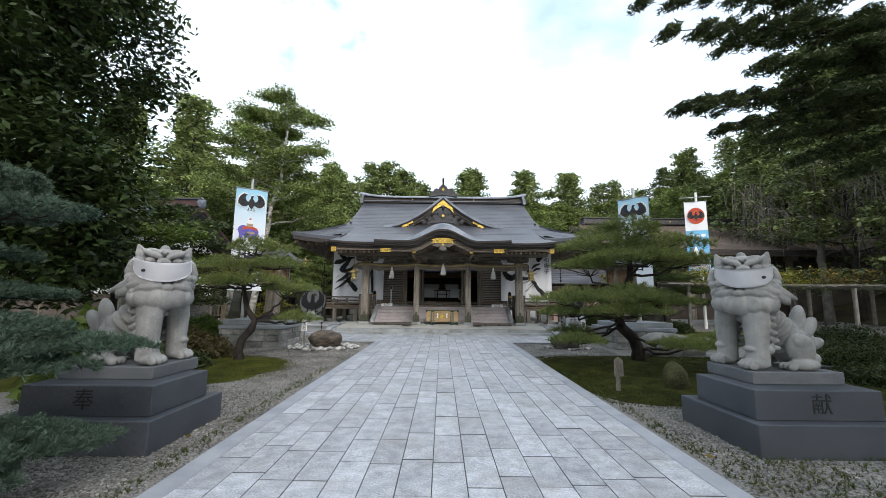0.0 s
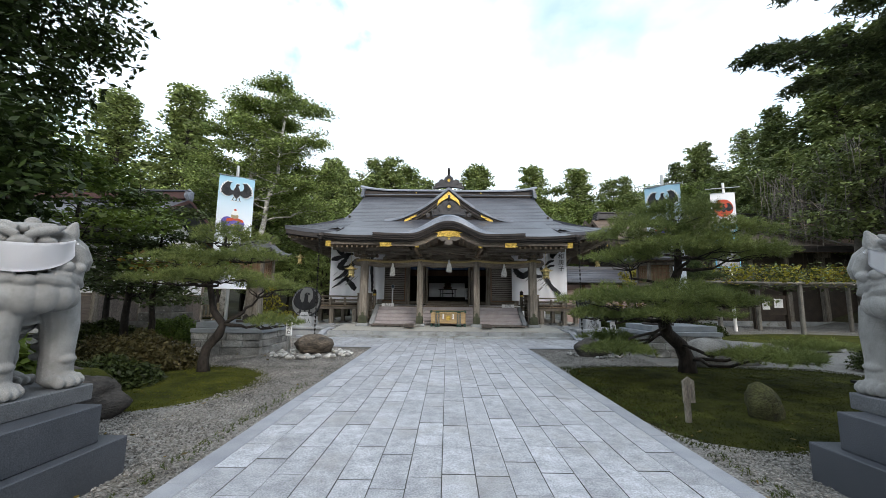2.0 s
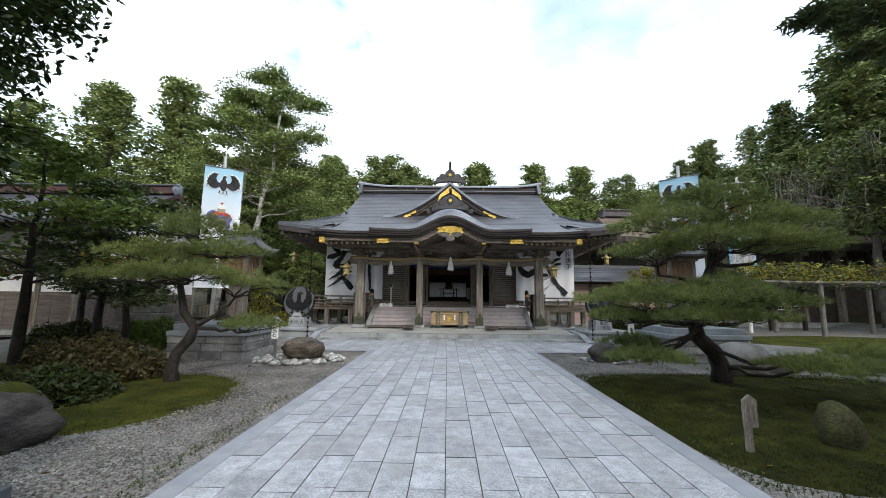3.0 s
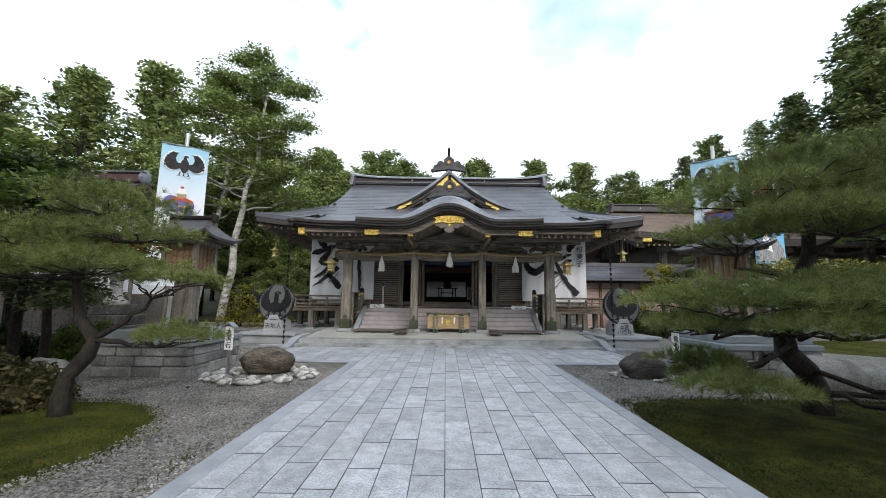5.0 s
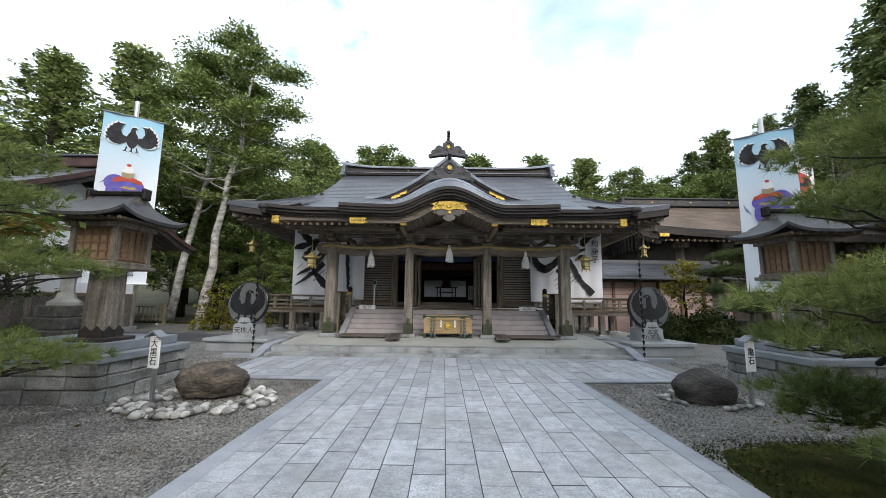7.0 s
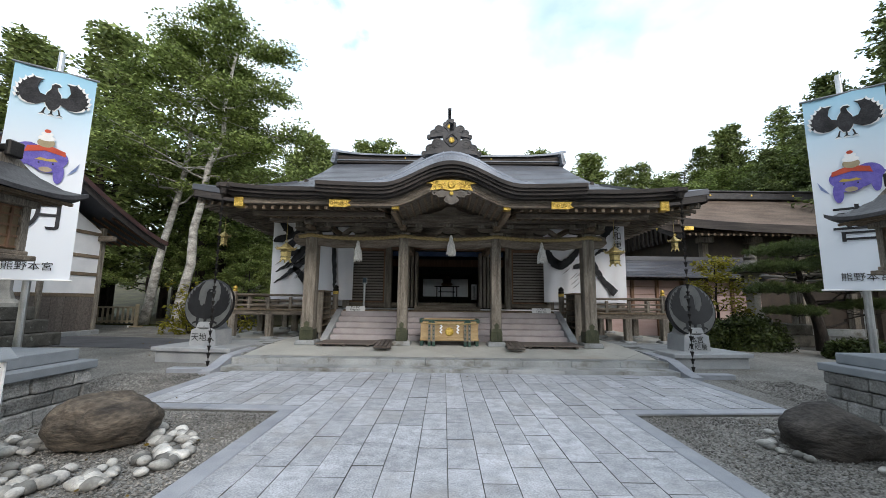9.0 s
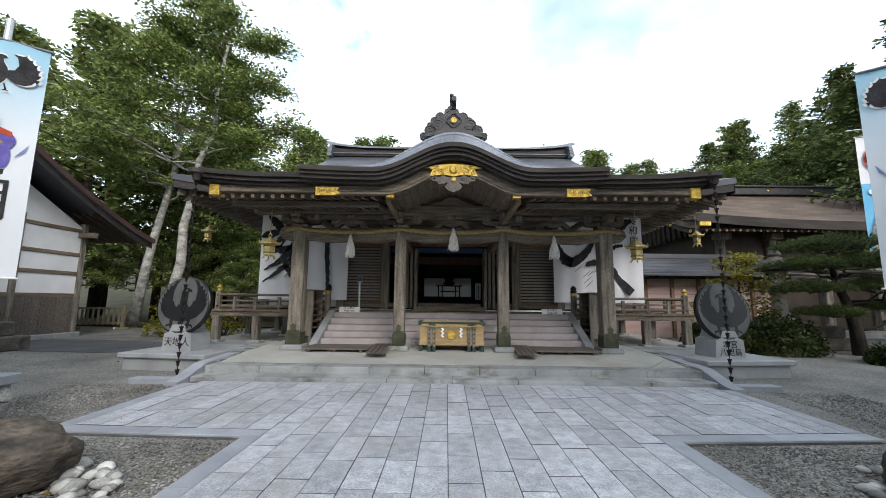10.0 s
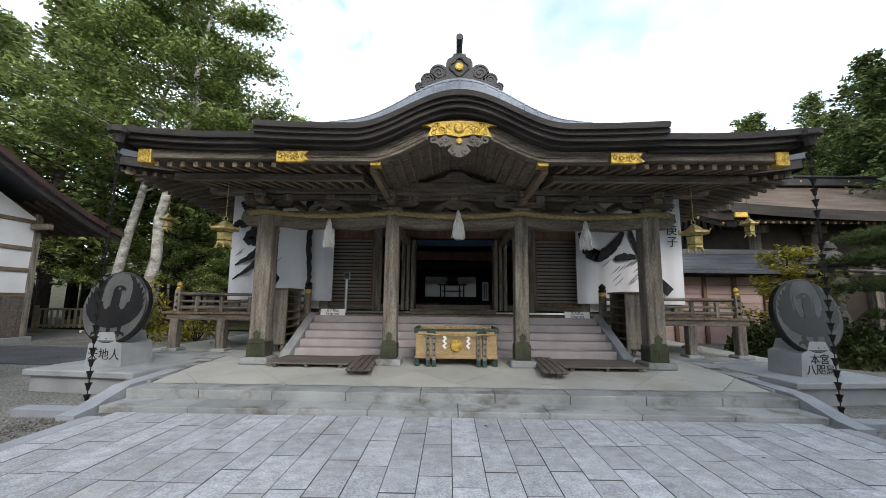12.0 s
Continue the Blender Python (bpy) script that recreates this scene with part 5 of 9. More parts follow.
# calligraphy cloths
def calligraphy(s):
    t = thing("calligraphy_cloth", "large white cloth with bold black brushwork", "banner", (s * 4.6, 22.05, 1.6), group="brushwork cloths")
    nx, nz = 28, 10
    rows = [[(s * (3.22 + 2.78 * i / nx), 22.06 + 0.03 * math.sin(i * 1.1 + j * 0.25) * (0.3 + j / nz), 4.36 - (4.36 - 1.55) * j / nz) for i in range(nx + 1)] for j in range(nz + 1)]
    part("cloth", sheet(rows), M_CLOTH, t, smooth=True)
    part("hem_rod", rod([(s * 3.2, 22.06, 4.37), (s * 6.02, 22.06, 4.37)], 0.02, 8), M_WOODX, t)
    Y = 22.01
    if s < 0:
        ss = [([(-5.76, 4.16), (-5.6, 4.02), (-5.42, 3.86), (-5.3, 3.8)], [0.08, 0.24, 0.26, 0.08]),
              ([(-5.94, 3.56), (-5.7, 3.58), (-5.46, 3.66), (-5.15, 3.8), (-4.84, 3.84)], [0.14, 0.26, 0.18, 0.18, 0.08]),
              ([(-5.08, 3.76), (-5.3, 3.45), (-5.55, 3.16), (-5.3, 3.1), (-5.0, 3.2)], [0.12, 0.24, 0.26, 0.24, 0.1]),
              ([(-4.76, 3.42), (-5.0, 3.12), (-5.33, 2.75), (-5.82, 2.46)], [0.22, 0.26, 0.18, 0.04]),
              ([(-4.80, 2.92), (-5.1, 2.66), (-5.45, 2.36), (-5.86, 2.08)], [0.2, 0.22, 0.12, 0.03]),
              ([(-5.2, 2.62), (-5.0, 2.42), (-4.82, 2.2), (-4.66, 2.04)], [0.1, 0.22, 0.28, 0.2]),
              ([(-3.9, 4.22), (-3.86, 3.7), (-3.88, 3.0), (-3.82, 2.3), (-3.82, 1.92)], [0.22, 0.13, 0.15, 0.12, 0.09])]
    else:
        ss = [([(3.32, 3.4), (3.42, 3.05), (3.6, 2.84), (3.8, 2.78), (4.1, 2.96), (4.3, 3.2), (4.46, 3.45)], [0.1, 0.26, 0.32, 0.3, 0.24, 0.2, 0.1]),
              ([(4.2, 2.72), (4.45, 2.78), (4.75, 2.78)], [0.12, 0.2, 0.12]),
              ([(4.62, 3.55), (4.7, 3.2), (4.9, 2.78), (5.16, 2.32), (5.59, 1.86)], [0.08, 0.14, 0.2, 0.18, 0.26]),
              ([(5.66, 4.12), (5.45, 4.04), (5.26, 3.84), (5.3, 3.7)], [0.1, 0.26, 0.24, 0.1]),
              ([(5.36, 3.6), (5.1, 3.5), (4.9, 3.32)], [0.08, 0.14, 0.06]),
              ([(5.38, 3.34), (5.15, 3.3), (4.95, 3.14)], [0.08, 0.12, 0.05])]
    for pts, w in ss:
        fine_p, fine_w = [], []
        for (a, b), w0, w1 in zip(zip(pts, pts[1:]), w, w[1:]):
            for q in range(6):
                f = q / 6
                fine_p.append((a[0] + (b[0] - a[0]) * f + 0.015 * math.sin(q * 2 + a[0] * 9), a[1] + (b[1] - a[1]) * f + 0.015 * math.cos(q * 1.7)))
                fine_w.append((w0 + (w1 - w0) * f) * (1 + 0.10 * math.sin(q * 2.3 + a[1] * 7)))
        fine_p.append(pts[-1]), fine_w.append(w[-1])
        part("brush_stroke", stroke(fine_p, fine_w, Y, 0.003), M_INK, t)
    r2 = random.Random(3)
    for k in range(16):
        x = (-5.6 if s < 0 else 4.1) + r2.uniform(-0.25, 0.8)
        z = (2.5 if s < 0 else 2.3) + r2.uniform(-0.3, 0.3)
        part("dry_brush", stroke([(x, z), (x + 0.12, z + 0.1), (x + 0.24, z + 0.22)], [0.012, 0.03, 0.01], Y, 0.003), M_INKG, t)
    if s > 0:
        for k, ch in enumerate("令和庚子"):
            writing("brush_character", ch, 0.3, Matrix.Translation((5.72, Y - 0.01, 4.1 - k * 0.31)) @ FACE_FRONT, M_INK, t)


calligraphy(-1), calligraphy(1)


def hanging_lantern(at, k, top, group):
    t = thing("hanging_lantern", "dull brass openwork hanging lantern under the eaves", "lantern", at, group=group)
    x, y, z = at
    body = part("body", lathe([(0.11 * k, 0), (0.13 * k, 0.02), (0.12 * k, 0.05), (0.135 * k, 0.24), (0.14 * k, 0.26)], (x, y, z), 6), M_BRASS, t)
    part("roof", lathe([(0.25 * k, 0), (0.24 * k, 0.025), (0.15 * k, 0.06), (0.07 * k, 0.13), (0.03 * k, 0.16)], (x, y, z + 0.26), 6), M_BRASS, t)
    for q in range(6):
        a = q * math.pi / 3
        part("roof_curl", rod([(x + 0.22 * k * math.cos(a), y + 0.22 * k * math.sin(a), z + 0.28), (x + 0.25 * k * math.cos(a), y + 0.25 * k * math.sin(a), z + 0.29), (x + 0.26 * k * math.cos(a), y + 0.26 * k * math.sin(a), z + 0.325)], 0.012, 5), M_BRASS, t)
        part("foot", rod([(x + 0.1 * k * math.cos(a), y + 0.1 * k * math.sin(a), z + 0.02), (x + 0.135 * k * math.cos(a), y + 0.135 * k * math.sin(a), z - 0.05), (x + 0.15 * k * math.cos(a), y + 0.15 * k * math.sin(a), z - 0.045)], 0.014, 5), M_BRASS, t)
        for zz in (0.07, 0.21):
            part("lattice_bar", rod([(x + 0.135 * k * math.cos(a), y + 0.135 * k * math.sin(a), z + zz), (x + 0.135 * k * math.cos(a + 1.047), y + 0.135 * k * math.sin(a + 1.047), z + zz)], 0.008, 4), M_PATINA, body)
    part("ring", rod([(x + 0.035 * math.cos(a), y, z + 0.46 + 0.035 * math.sin(a)) for a in np.linspace(0, 6.28, 13)], 0.008, 5), M_BRASS, t)
    part("chain", rod([(x, y, z + 0.49), (x, y, top)], 0.008, 5), M_BRASS, t)


for s in (-1, 1):
    hanging_lantern((s * 4.03, 18.45, 2.5), 1.0, 3.72, "large porch lanterns")
    hanging_lantern((s * 7.36, 21.5, 3.3), 0.85, 4.5, "corner eave lanterns")


def rain_chain(x, y):
    t = thing("rain_chain", "dark metal rain chain of flower-shaped cups", "rain chain", (x, y, 0.08), group="rain chains")
    link = part("link_rod", rod([(x, y, 0.1), (x, y, 3.9)], 0.007, 5), M_BLACKMETAL, t)
    for k in range(24):
        z = 0.12 + k * 0.155
        part("cup", lathe([(0.012, 0), (0.022, 0.02), (0.028, 0.06), (0.046, 0.10), (0.036, 0.085)], (x, y, z), 6), M_BLACKMETAL, t)


rain_chain(-5.02, 17.3), rain_chain(5.02, 17.3)


def crow(parent, m, k, y, x0, z0, light, plane, label=""):
    """A stylised spread-winged bird emblem; plane maps (x, z) on to the surface."""
    bm = bmesh.new()
    body = [(-0.12, -0.05), (-0.17, 0.10), (-0.13, 0.28), (-0.06, 0.40), (-0.06, 0.50), (0.0, 0.56), (0.08, 0.55), (0.12, 0.50), (0.05, 0.47), (0.07, 0.38), (0.13, 0.28), (0.17, 0.10), (0.12, -0.05), (0.05, -0.16), (-0.05, -0.16)]
    plate([(x * k, z * k) for x, z in body], 0, 0.004, bm)
    for s in (-1, 1):
        wing = [(0.14, 0.02), (0.12, 0.2), (0.25, 0.24), (0.31, 0.38), (0.27, 0.56), (0.20, 0.62), (0.42, 0.62), (0.52, 0.52), (0.60, 0.40), (0.64, 0.26), (0.62, 0.10), (0.55, -0.02), (0.44, -0.08), (0.30, -0.08)]
        plate([(s * x * k, z * k) for x, z in wing], 0.0005, 0.0035, bm)
        for q in range(6):
            a = -0.2 + q * 0.24
            fx, fz = 0.50 * math.cos(a) + 0.12, 0.46 * math.sin(a) + 0.16
            plate([(s * x * k, z * k) for x, z in ((fx - 0.05, fz + 0.06), (fx + 0.07 * math.cos(a + 0.25), fz + 0.09 * math.sin(a + 0.35) + 0.03), (fx + 0.02, fz - 0.05))], 0.001, 0.003, bm)
    for lx in (-0.12, 0.0, 0.12):
        plate([((lx - 0.015) * k, -0.12 * k), ((lx + 0.015) * k, -0.12 * k), ((lx * 1.3 + 0.02) * k, -0.26 * k), ((lx * 1.3 + 0.07) * k, -0.30 * k), (lx * 1.3 * k, -0.28 * k), ((lx * 1.3 - 0.07) * k, -0.30 * k), ((lx * 1.3 - 0.02) * k, -0.25 * k)], 0.001, 0.003, bm)
    bm.transform(plane @ Matrix.Translation((x0, y, z0)))
    return part("crow_emblem", bm, m, parent, label, local=True)




def disc_stone(s, chars):
    t = thing("disc_monument", "polished black disc with crow relief on granite pedestal", "monument", (s * 5.85, 18.6, 0), s * 6, group="disc monuments")
    part("base_stone", box(-0.85, 0.95, -0.55, 1.1, -0.02, 0.30, 0.015), M_PEDESTAL, t, local=True)
    part("base_slab", box(-0.92, 1.02, -0.62, 1.17, 0.30, 0.40, 0.015), M_PEDESTAL, t, local=True)
    bm = bmesh.new()
    prof = [(-0.34, 0.40), (0.34, 0.40), (0.31, 0.76), (0.2, 0.80), (0.14, 0.95), (-0.14, 0.95), (-0.2, 0.80), (-0.31, 0.76)]
    plate([(x, z) for x, z in prof], -0.17, 0.42, bm)
    part("pedestal", bm, M_PEDESTAL, t, local=True)
    bm = lathe([(0.595, -0.06), (0.62, -0.045), (0.62, 0.045), (0.595, 0.06), (0.0001, 0.06)], (0, 0, 0), 64)
    bm.transform(pose(0, -0.03, 1.36, 82))
    part("disc", bm, M_DISC, t, "polished black granite disc", local=True, smooth=False)
    face = Matrix.Translation((0, -0.03, 1.36)) @ pose(0, 0, 0, -8)

    def relief(name, outlines, y0, m, label=""):
        bm = bmesh.new()
        for o in outlines:
            plate(o, y0, y0 + 0.003, bm)
        bm.transform(face)
        part(name, bm, m, t, label, local=True)
    oval = lambda cx, cz, a, b, lean=0.0: [(cx + a * math.cos(q) + lean * b * math.sin(q), cz + b * math.sin(q)) for q in np.linspace(0, 2 * math.pi, 33)[:-1]]
    relief("matt_ground", [oval(0, 0, 0.59, 0.59)], -0.0632, M_DISCG, "matt grey honed ground")
    wing = [(0.0, -0.36), (0.22, -0.33), (0.38, -0.25), (0.50, -0.12), (0.56, 0.06), (0.52, 0.03), (0.555, 0.17), (0.505, 0.13), (0.52, 0.27), (0.465, 0.23), (0.465, 0.36), (0.41, 0.32), (0.39, 0.43), (0.34, 0.41), (0.27, 0.52), (0.16, 0.56), (0.24, 0.44), (0.28, 0.30), (0.27, 0.10), (0.0, -0.05)]
    relief("crow_body", [wing + [(-x, z) for x, z in wing[-2:0:-1]]], -0.0666, M_DISC, "polished black crow with raised wings")
    for k in (-1, 1):
        relief("matt_inset", [oval(k * 0.175, 0.15, 0.066, 0.19, k * 0.12)], -0.0690, M_DISCG)
    d = -s
    relief("crow_head", [[(-0.085, -0.05), (-0.075, 0.20), (-0.08, 0.29), (-0.04, 0.36), (0.03, 0.375), (0.10, 0.355), (0.155, 0.32), (0.16, 0.27), (0.12, 0.29), (0.07, 0.28), (0.085, 0.20), (0.095, -0.05)]], -0.0714, M_DISC) if d > 0 else relief("crow_head", [[(0.085, -0.05), (0.075, 0.20), (0.08, 0.29), (0.04, 0.36), (-0.03, 0.375), (-0.10, 0.355), (-0.155, 0.32), (-0.16, 0.27), (-0.12, 0.29), (-0.07, 0.28), (-0.085, 0.20), (-0.095, -0.05)]], -0.0714, M_DISC)
    relief("crow_eye", [oval(d * 0.03, 0.315, 0.024, 0.024)], -0.0738, M_DISCG)
    for lx in (-0.2, 0.0, 0.2):
        zl = -0.33 if lx else -0.36
        relief("crow_claw", [[(lx - 0.04, zl), (lx + 0.04, zl), (lx + 0.03, zl - 0.07), (lx + 0.11, zl - 0.10), (lx + 0.12, zl - 0.17), (lx + 0.08, zl - 0.13), (lx + 0.03, zl - 0.12), (lx + 0.01, zl - 0.19), (lx - 0.025, zl - 0.12), (lx - 0.08, zl - 0.13), (lx - 0.12, zl - 0.17), (lx - 0.11, zl - 0.10), (lx - 0.03, zl - 0.07)]], -0.0690, M_DISC)
    if s < 0:
        writing("carved_characters", chars, 0.2, world_of(t) @ Matrix.Translation((0, -0.176, 0.58)) @ FACE_FRONT, M_BLACK, t)
    else:
        writing("carved_characters", chars, 0.17, world_of(t) @ Matrix.Translation((0, -0.176, 0.58)) @ FACE_FRONT, M_BLACK, t)


disc_stone(-1, "天地人"), disc_stone(1, "本宮\n八咫烏")


def shoe_shelf(s):
    t = thing("shoe_rack", "weathered open wooden shelf beside the stairs", "shelf", (s * 3.85, 20.55, 0.44), group="shoe racks")
    x0, x1 = (s * 3.62, s * 4.12)
    lo, hi = min(x0, x1), max(x0, x1)
    for y in (20.25, 21.0):
        part("side_panel", box(lo, hi, y, y + 0.05, 0.62, 1.78, 0.008), M_WOOD, t)
    part("back_panel", box(s * 4.12 - 0.02, s * 4.12 + 0.02, 20.25, 21.05, 0.62, 1.78), M_WOOD, t)
    part("top_board", box(lo - 0.03, hi + 0.03, 20.2, 21.1, 1.78, 1.82, 0.008), M_WOODY, t)
    for k in range(7):
        part("shelf_board", box(lo, hi, 20.3, 21.0, 0.64 + k * 0.165, 0.665 + k * 0.165), M_WOODY, t)
    for y in (20.3, 20.95):
        for x in (lo + 0.05, hi - 0.05):
            part("leg", box(x - 0.035, x + 0.035, y - 0.03, y + 0.03, 0.43, 0.63), M_WOOD, t)


shoe_shelf(-1), shoe_shelf(1)


def duckboard(s):
    t = thing("duckboard", "grey slatted wooden duckboard before the stairs", "duckboard", (s * 2.5, 19.3, 0.44), group="duckboards")
    for k in range(6):
        part("board", box(min(s * 1.85, s * 3.3), max(s * 1.85, s * 3.3), 18.75 + k * 0.15, 18.885 + k * 0.15, 0.465, 0.495, 0.006), M_DECK, t)
    for x in (2.0, 2.6, 3.15):
        part("bearer", box(s * x - 0.03, s * x + 0.03, 18.77, 19.62, 0.425, 0.465), M_DECK, t)
    u = thing("duckboard", "narrow dark slatted wooden duckboard", "duckboard", (s * 1.62, 19.0, 0.44), s * -4, group="duckboards")
    for k in range(4):
        part("board", box(-0.2 + k * 0.105, -0.11 + k * 0.105, -0.78, 0.82, 0.025, 0.06, 0.006), M_DECK, u, local=True)
    for y in (-0.6, 0.0, 0.6):
        part("bearer", box(-0.2, 0.205, y - 0.03, y + 0.03, -0.012, 0.025), M_DECK, u, local=True)


duckboard(-1), duckboard(1)


def keep_out(s):
    t = thing("keep_out_sign", "small white keep out sign on the stairs", "sign", (s * 2.86, 21.05, 1.215), group="keep out signs")
    bm = box(-0.29, 0.29, -0.012, 0.012, 0.0, 0.15, 0.004)
    bm.transform(pose(0, 0, 0, -12))
    part("board", bm, M_PAPER, t, local=True)
    m = world_of(t) @ pose(0, 0, 0, -12)
    writing("lettering", "立入禁止", 0.075, m @ Matrix.Translation((0, -0.016, 0.112)) @ FACE_FRONT, M_BLACK, t)
    writing("lettering", "keep out", 0.085, m @ Matrix.Translation((0, -0.016, 0.042)) @ FACE_FRONT, M_BLACK, t)


keep_out(-1), keep_out(1)
tp = thing("sanitiser_stand", "slim grey stand with a small tilted screen", "stand", (-2.75, 21.75, 1.25))
part("pole", rod([(-2.75, 21.75, 1.27), (-2.75, 21.75, 2.1)], 0.035, 10), M_STEEL, tp)
part("foot", box(-2.87, -2.63, 21.63, 21.87, 1.25, 1.27, 0.005), M_STEEL, tp)
part("head", box(-2.81, -2.67, 21.70, 21.78, 2.08, 2.28, 0.01), M_STEEL, tp)
part("screen", box(-2.80, -2.68, 21.69, 21.70, 2.12, 2.27), M_SCREEN, tp)
# things seen inside the hall
altar = thing("altar_table", "dark lacquered offering stand inside the hall", "altar", (0, 28.5, 1.44))
for z, w in ((2.25, 0.62), (1.98, 0.42)):
    part("shelf", box(-w, w, 28.3, 28.7, z, z + 0.04, 0.006), M_BLACK, altar)
for x in (-0.5, 0.5, -0.32, 0.32):
    part("leg", box(x - 0.025, x + 0.025, 28.45, 28.55, 1.44, 2.26), M_BLACK, altar)
part("mirror_stand", lathe([(0.22, 0), (0.3, 0.1), (0.18, 0.2), (0.24, 0.32), (0.08, 0.5)], (0, 28.5, 2.29), 12), M_WOODR, altar)
low = thing("low_table", "low dark table inside the hall", "table", (0, 26.5, 1.44))
part("tabletop", box(-0.5, 0.5, 26.3, 26.8, 1.62, 1.66), M_BLACK, low)
for x in (-0.45, 0.45):
    part("leg", box(x - 0.03, x + 0.03, 26.35, 26.75, 1.44, 1.62), M_BLACK, low)
nb2 = thing("notice_board", "white notice inside the hall", "notice", (1.12, 25.2, 1.44))
part("panel", box(1.0, 1.22, 25.18, 25.2, 1.6, 2.25), M_PAPER, nb2)
part("stand", box(1.08, 1.13, 25.2, 25.24, 1.44, 2.2), M_BLACK, nb2)
for k in range(2):
    part("unreadable_line", box(1.06 + k * 0.07, 1.085 + k * 0.07, 25.172, 25.18, 1.68, 2.18), M_BLACK, nb2)
# added white wall that catches the sky, so the back opening looks bright
wb = tagged(thing("wall_north", "added white wall standing in for daylight behind the hall's back opening", "wall", (0, 40, 0)), kind="structure")
part("plaster", box(-9, 9, 38.3, 38.5, 0, 3.6), M_PLASTER, wb)
part("cap", box(-9.1, 9.1, 37.4, 39.0, 3.6, 3.75), M_COPPER, wb)

# ================= approach: guardian statues =================
def remeshed(bm, voxel):
    me = bpy.data.meshes.new("tmp")
    bm.to_mesh(me)
    bm.free()
    o = new("tmp_remesh", me)
    md = o.modifiers.new("r", "REMESH")
    md.mode, md.voxel_size, md.use_smooth_shade = "VOXEL", voxel, True
    sm = o.modifiers.new("s", "SMOOTH")
    sm.factor, sm.iterations = 0.2, 1
    bpy.context.view_layer.update()
    out = bpy.data.meshes.new_from_object(o.evaluated_get(bpy.context.evaluated_depsgraph_get()))
    bpy.data.objects.remove(o)
    return out


def guardian_mesh():
    """A seated guardian lion-dog; body towards +x, chest and head turned to -y."""
    b = bmesh.new()
    E = lambda p, s, seed=0, r=0.03: blob(p, s, seed, r, 3, bm=b)
    PIV = Vector((0.27, -0.08, 0))

    def framed(deg):
        m = Matrix.Translation(PIV) @ pose(0, 0, 0, 0, 0, deg)

        def put(p, s, tilt=0.0, r=0.03):
            own = blob((0, 0, 0), (s[1], s[0], s[2]), 0, r, 3)
            own.transform(m @ Matrix.Translation((p[1], p[0], p[2])) @ pose(0, 0, 0, tilt))
            merge(b, own)
        return m, put
    hm, H = framed(-54)
    cm_, C = framed(-40)
    # back from chest to rump, ringed with overlapping folds
    rod([(-0.30, 0, 0.22), (-0.14, 0, 0.40), (0.04, 0, 0.60), (0.22, -0.02, 0.76)], [0.16, 0.165, 0.165, 0.17], 16, b)
    E((-0.30, 0, 0.20), (0.19, 0.21, 0.20))
    for q in range(6):
        f = q / 5
        own = blob((0, 0, 0), (0.047, 0.255 - 0.03 * f, 0.205), 0, 0.02, 3)
        own.transform(pose(0.12 - 0.36 * f, 0, 0.66 - 0.36 * f) @ pose(0, 0, 0, 0, -44, 0))
        merge(b, own)
    # swelling chest of broad lobes
    C((0, 0.02, 0.76), (0.29, 0.20, 0.17))
    for q in range(7):
        a = -1.35 + q * 0.45
        C((0.235 * math.sin(a), 0.02 + 0.17 * math.cos(a), 0.74), (0.105, 0.10, 0.135 - 0.02 * abs(a)))
    # forelegs with ankle bosses and clawed paws
    for s in (-1, 1):
        y = s * 0.235
        rod([(0.27, y * 0.9, 0.72), (0.29, y, 0.50), (0.30, y, 0.28), (0.31, y, 0.05)], [0.14, 0.128, 0.11, 0.115], 16, b)
        E((0.385, y, 0.225), (0.055, 0.075, 0.042))
        E((0.22, y + s * 0.08, 0.225), (0.04, 0.04, 0.05))
        E((0.34, y, 0.065), (0.135, 0.118, 0.075))
        for q in (-1.5, -0.5, 0.5, 1.5):
            E((0.455 - 0.012 * q * q, y + q * 0.055, 0.045), (0.052, 0.032, 0.048))
            E((0.445 - 0.012 * q * q, y + q * 0.055, 0.082), (0.03, 0.026, 0.025))
        # fringe behind the elbow
        for q in range(5):
            E((0.135 - 0.006 * q, y + s * 0.015, 0.58 - q * 0.085), (0.062, 0.04, 0.034))
            E((0.185 - 0.006 * q, y + s * 0.03, 0.60 - q * 0.085), (0.04, 0.035, 0.028))
        # haunch, hind paw
        E((-0.20, s * 0.22, 0.235), (0.165, 0.10, 0.17))
        E((-0.17, s * 0.275, 0.30), (0.09, 0.05, 0.085))
        E((-0.34, s * 0.22, 0.12), (0.07, 0.07, 0.075))
        E((-0.18, s * 0.27, 0.06), (0.18, 0.095, 0.065))
        for q in (-1, 0, 1):
            E((0.0, s * 0.27 + q * 0.06, 0.04), (0.055, 0.033, 0.045))
        # wing-like shoulder lock sweeping back
        pts = [Vector((0.22, s * 0.25, 0.95)), Vector((0.10, s * 0.28, 0.92)), Vector((-0.03, s * 0.285, 0.85)), Vector((-0.19, s * 0.27, 0.80))]
        rod(pts, [0.075, 0.08, 0.06, 0.014], 10, b)
        rod([q - Vector((0.0, -s * 0.02, 0.075)) for q in pts[:3]] + [Vector((-0.10, s * 0.26, 0.735))], [0.06, 0.065, 0.05, 0.012], 10, b)
    # collar: central knob and curling beard locks
    C((0, 0.235, 0.86), (0.065, 0.055, 0.05))
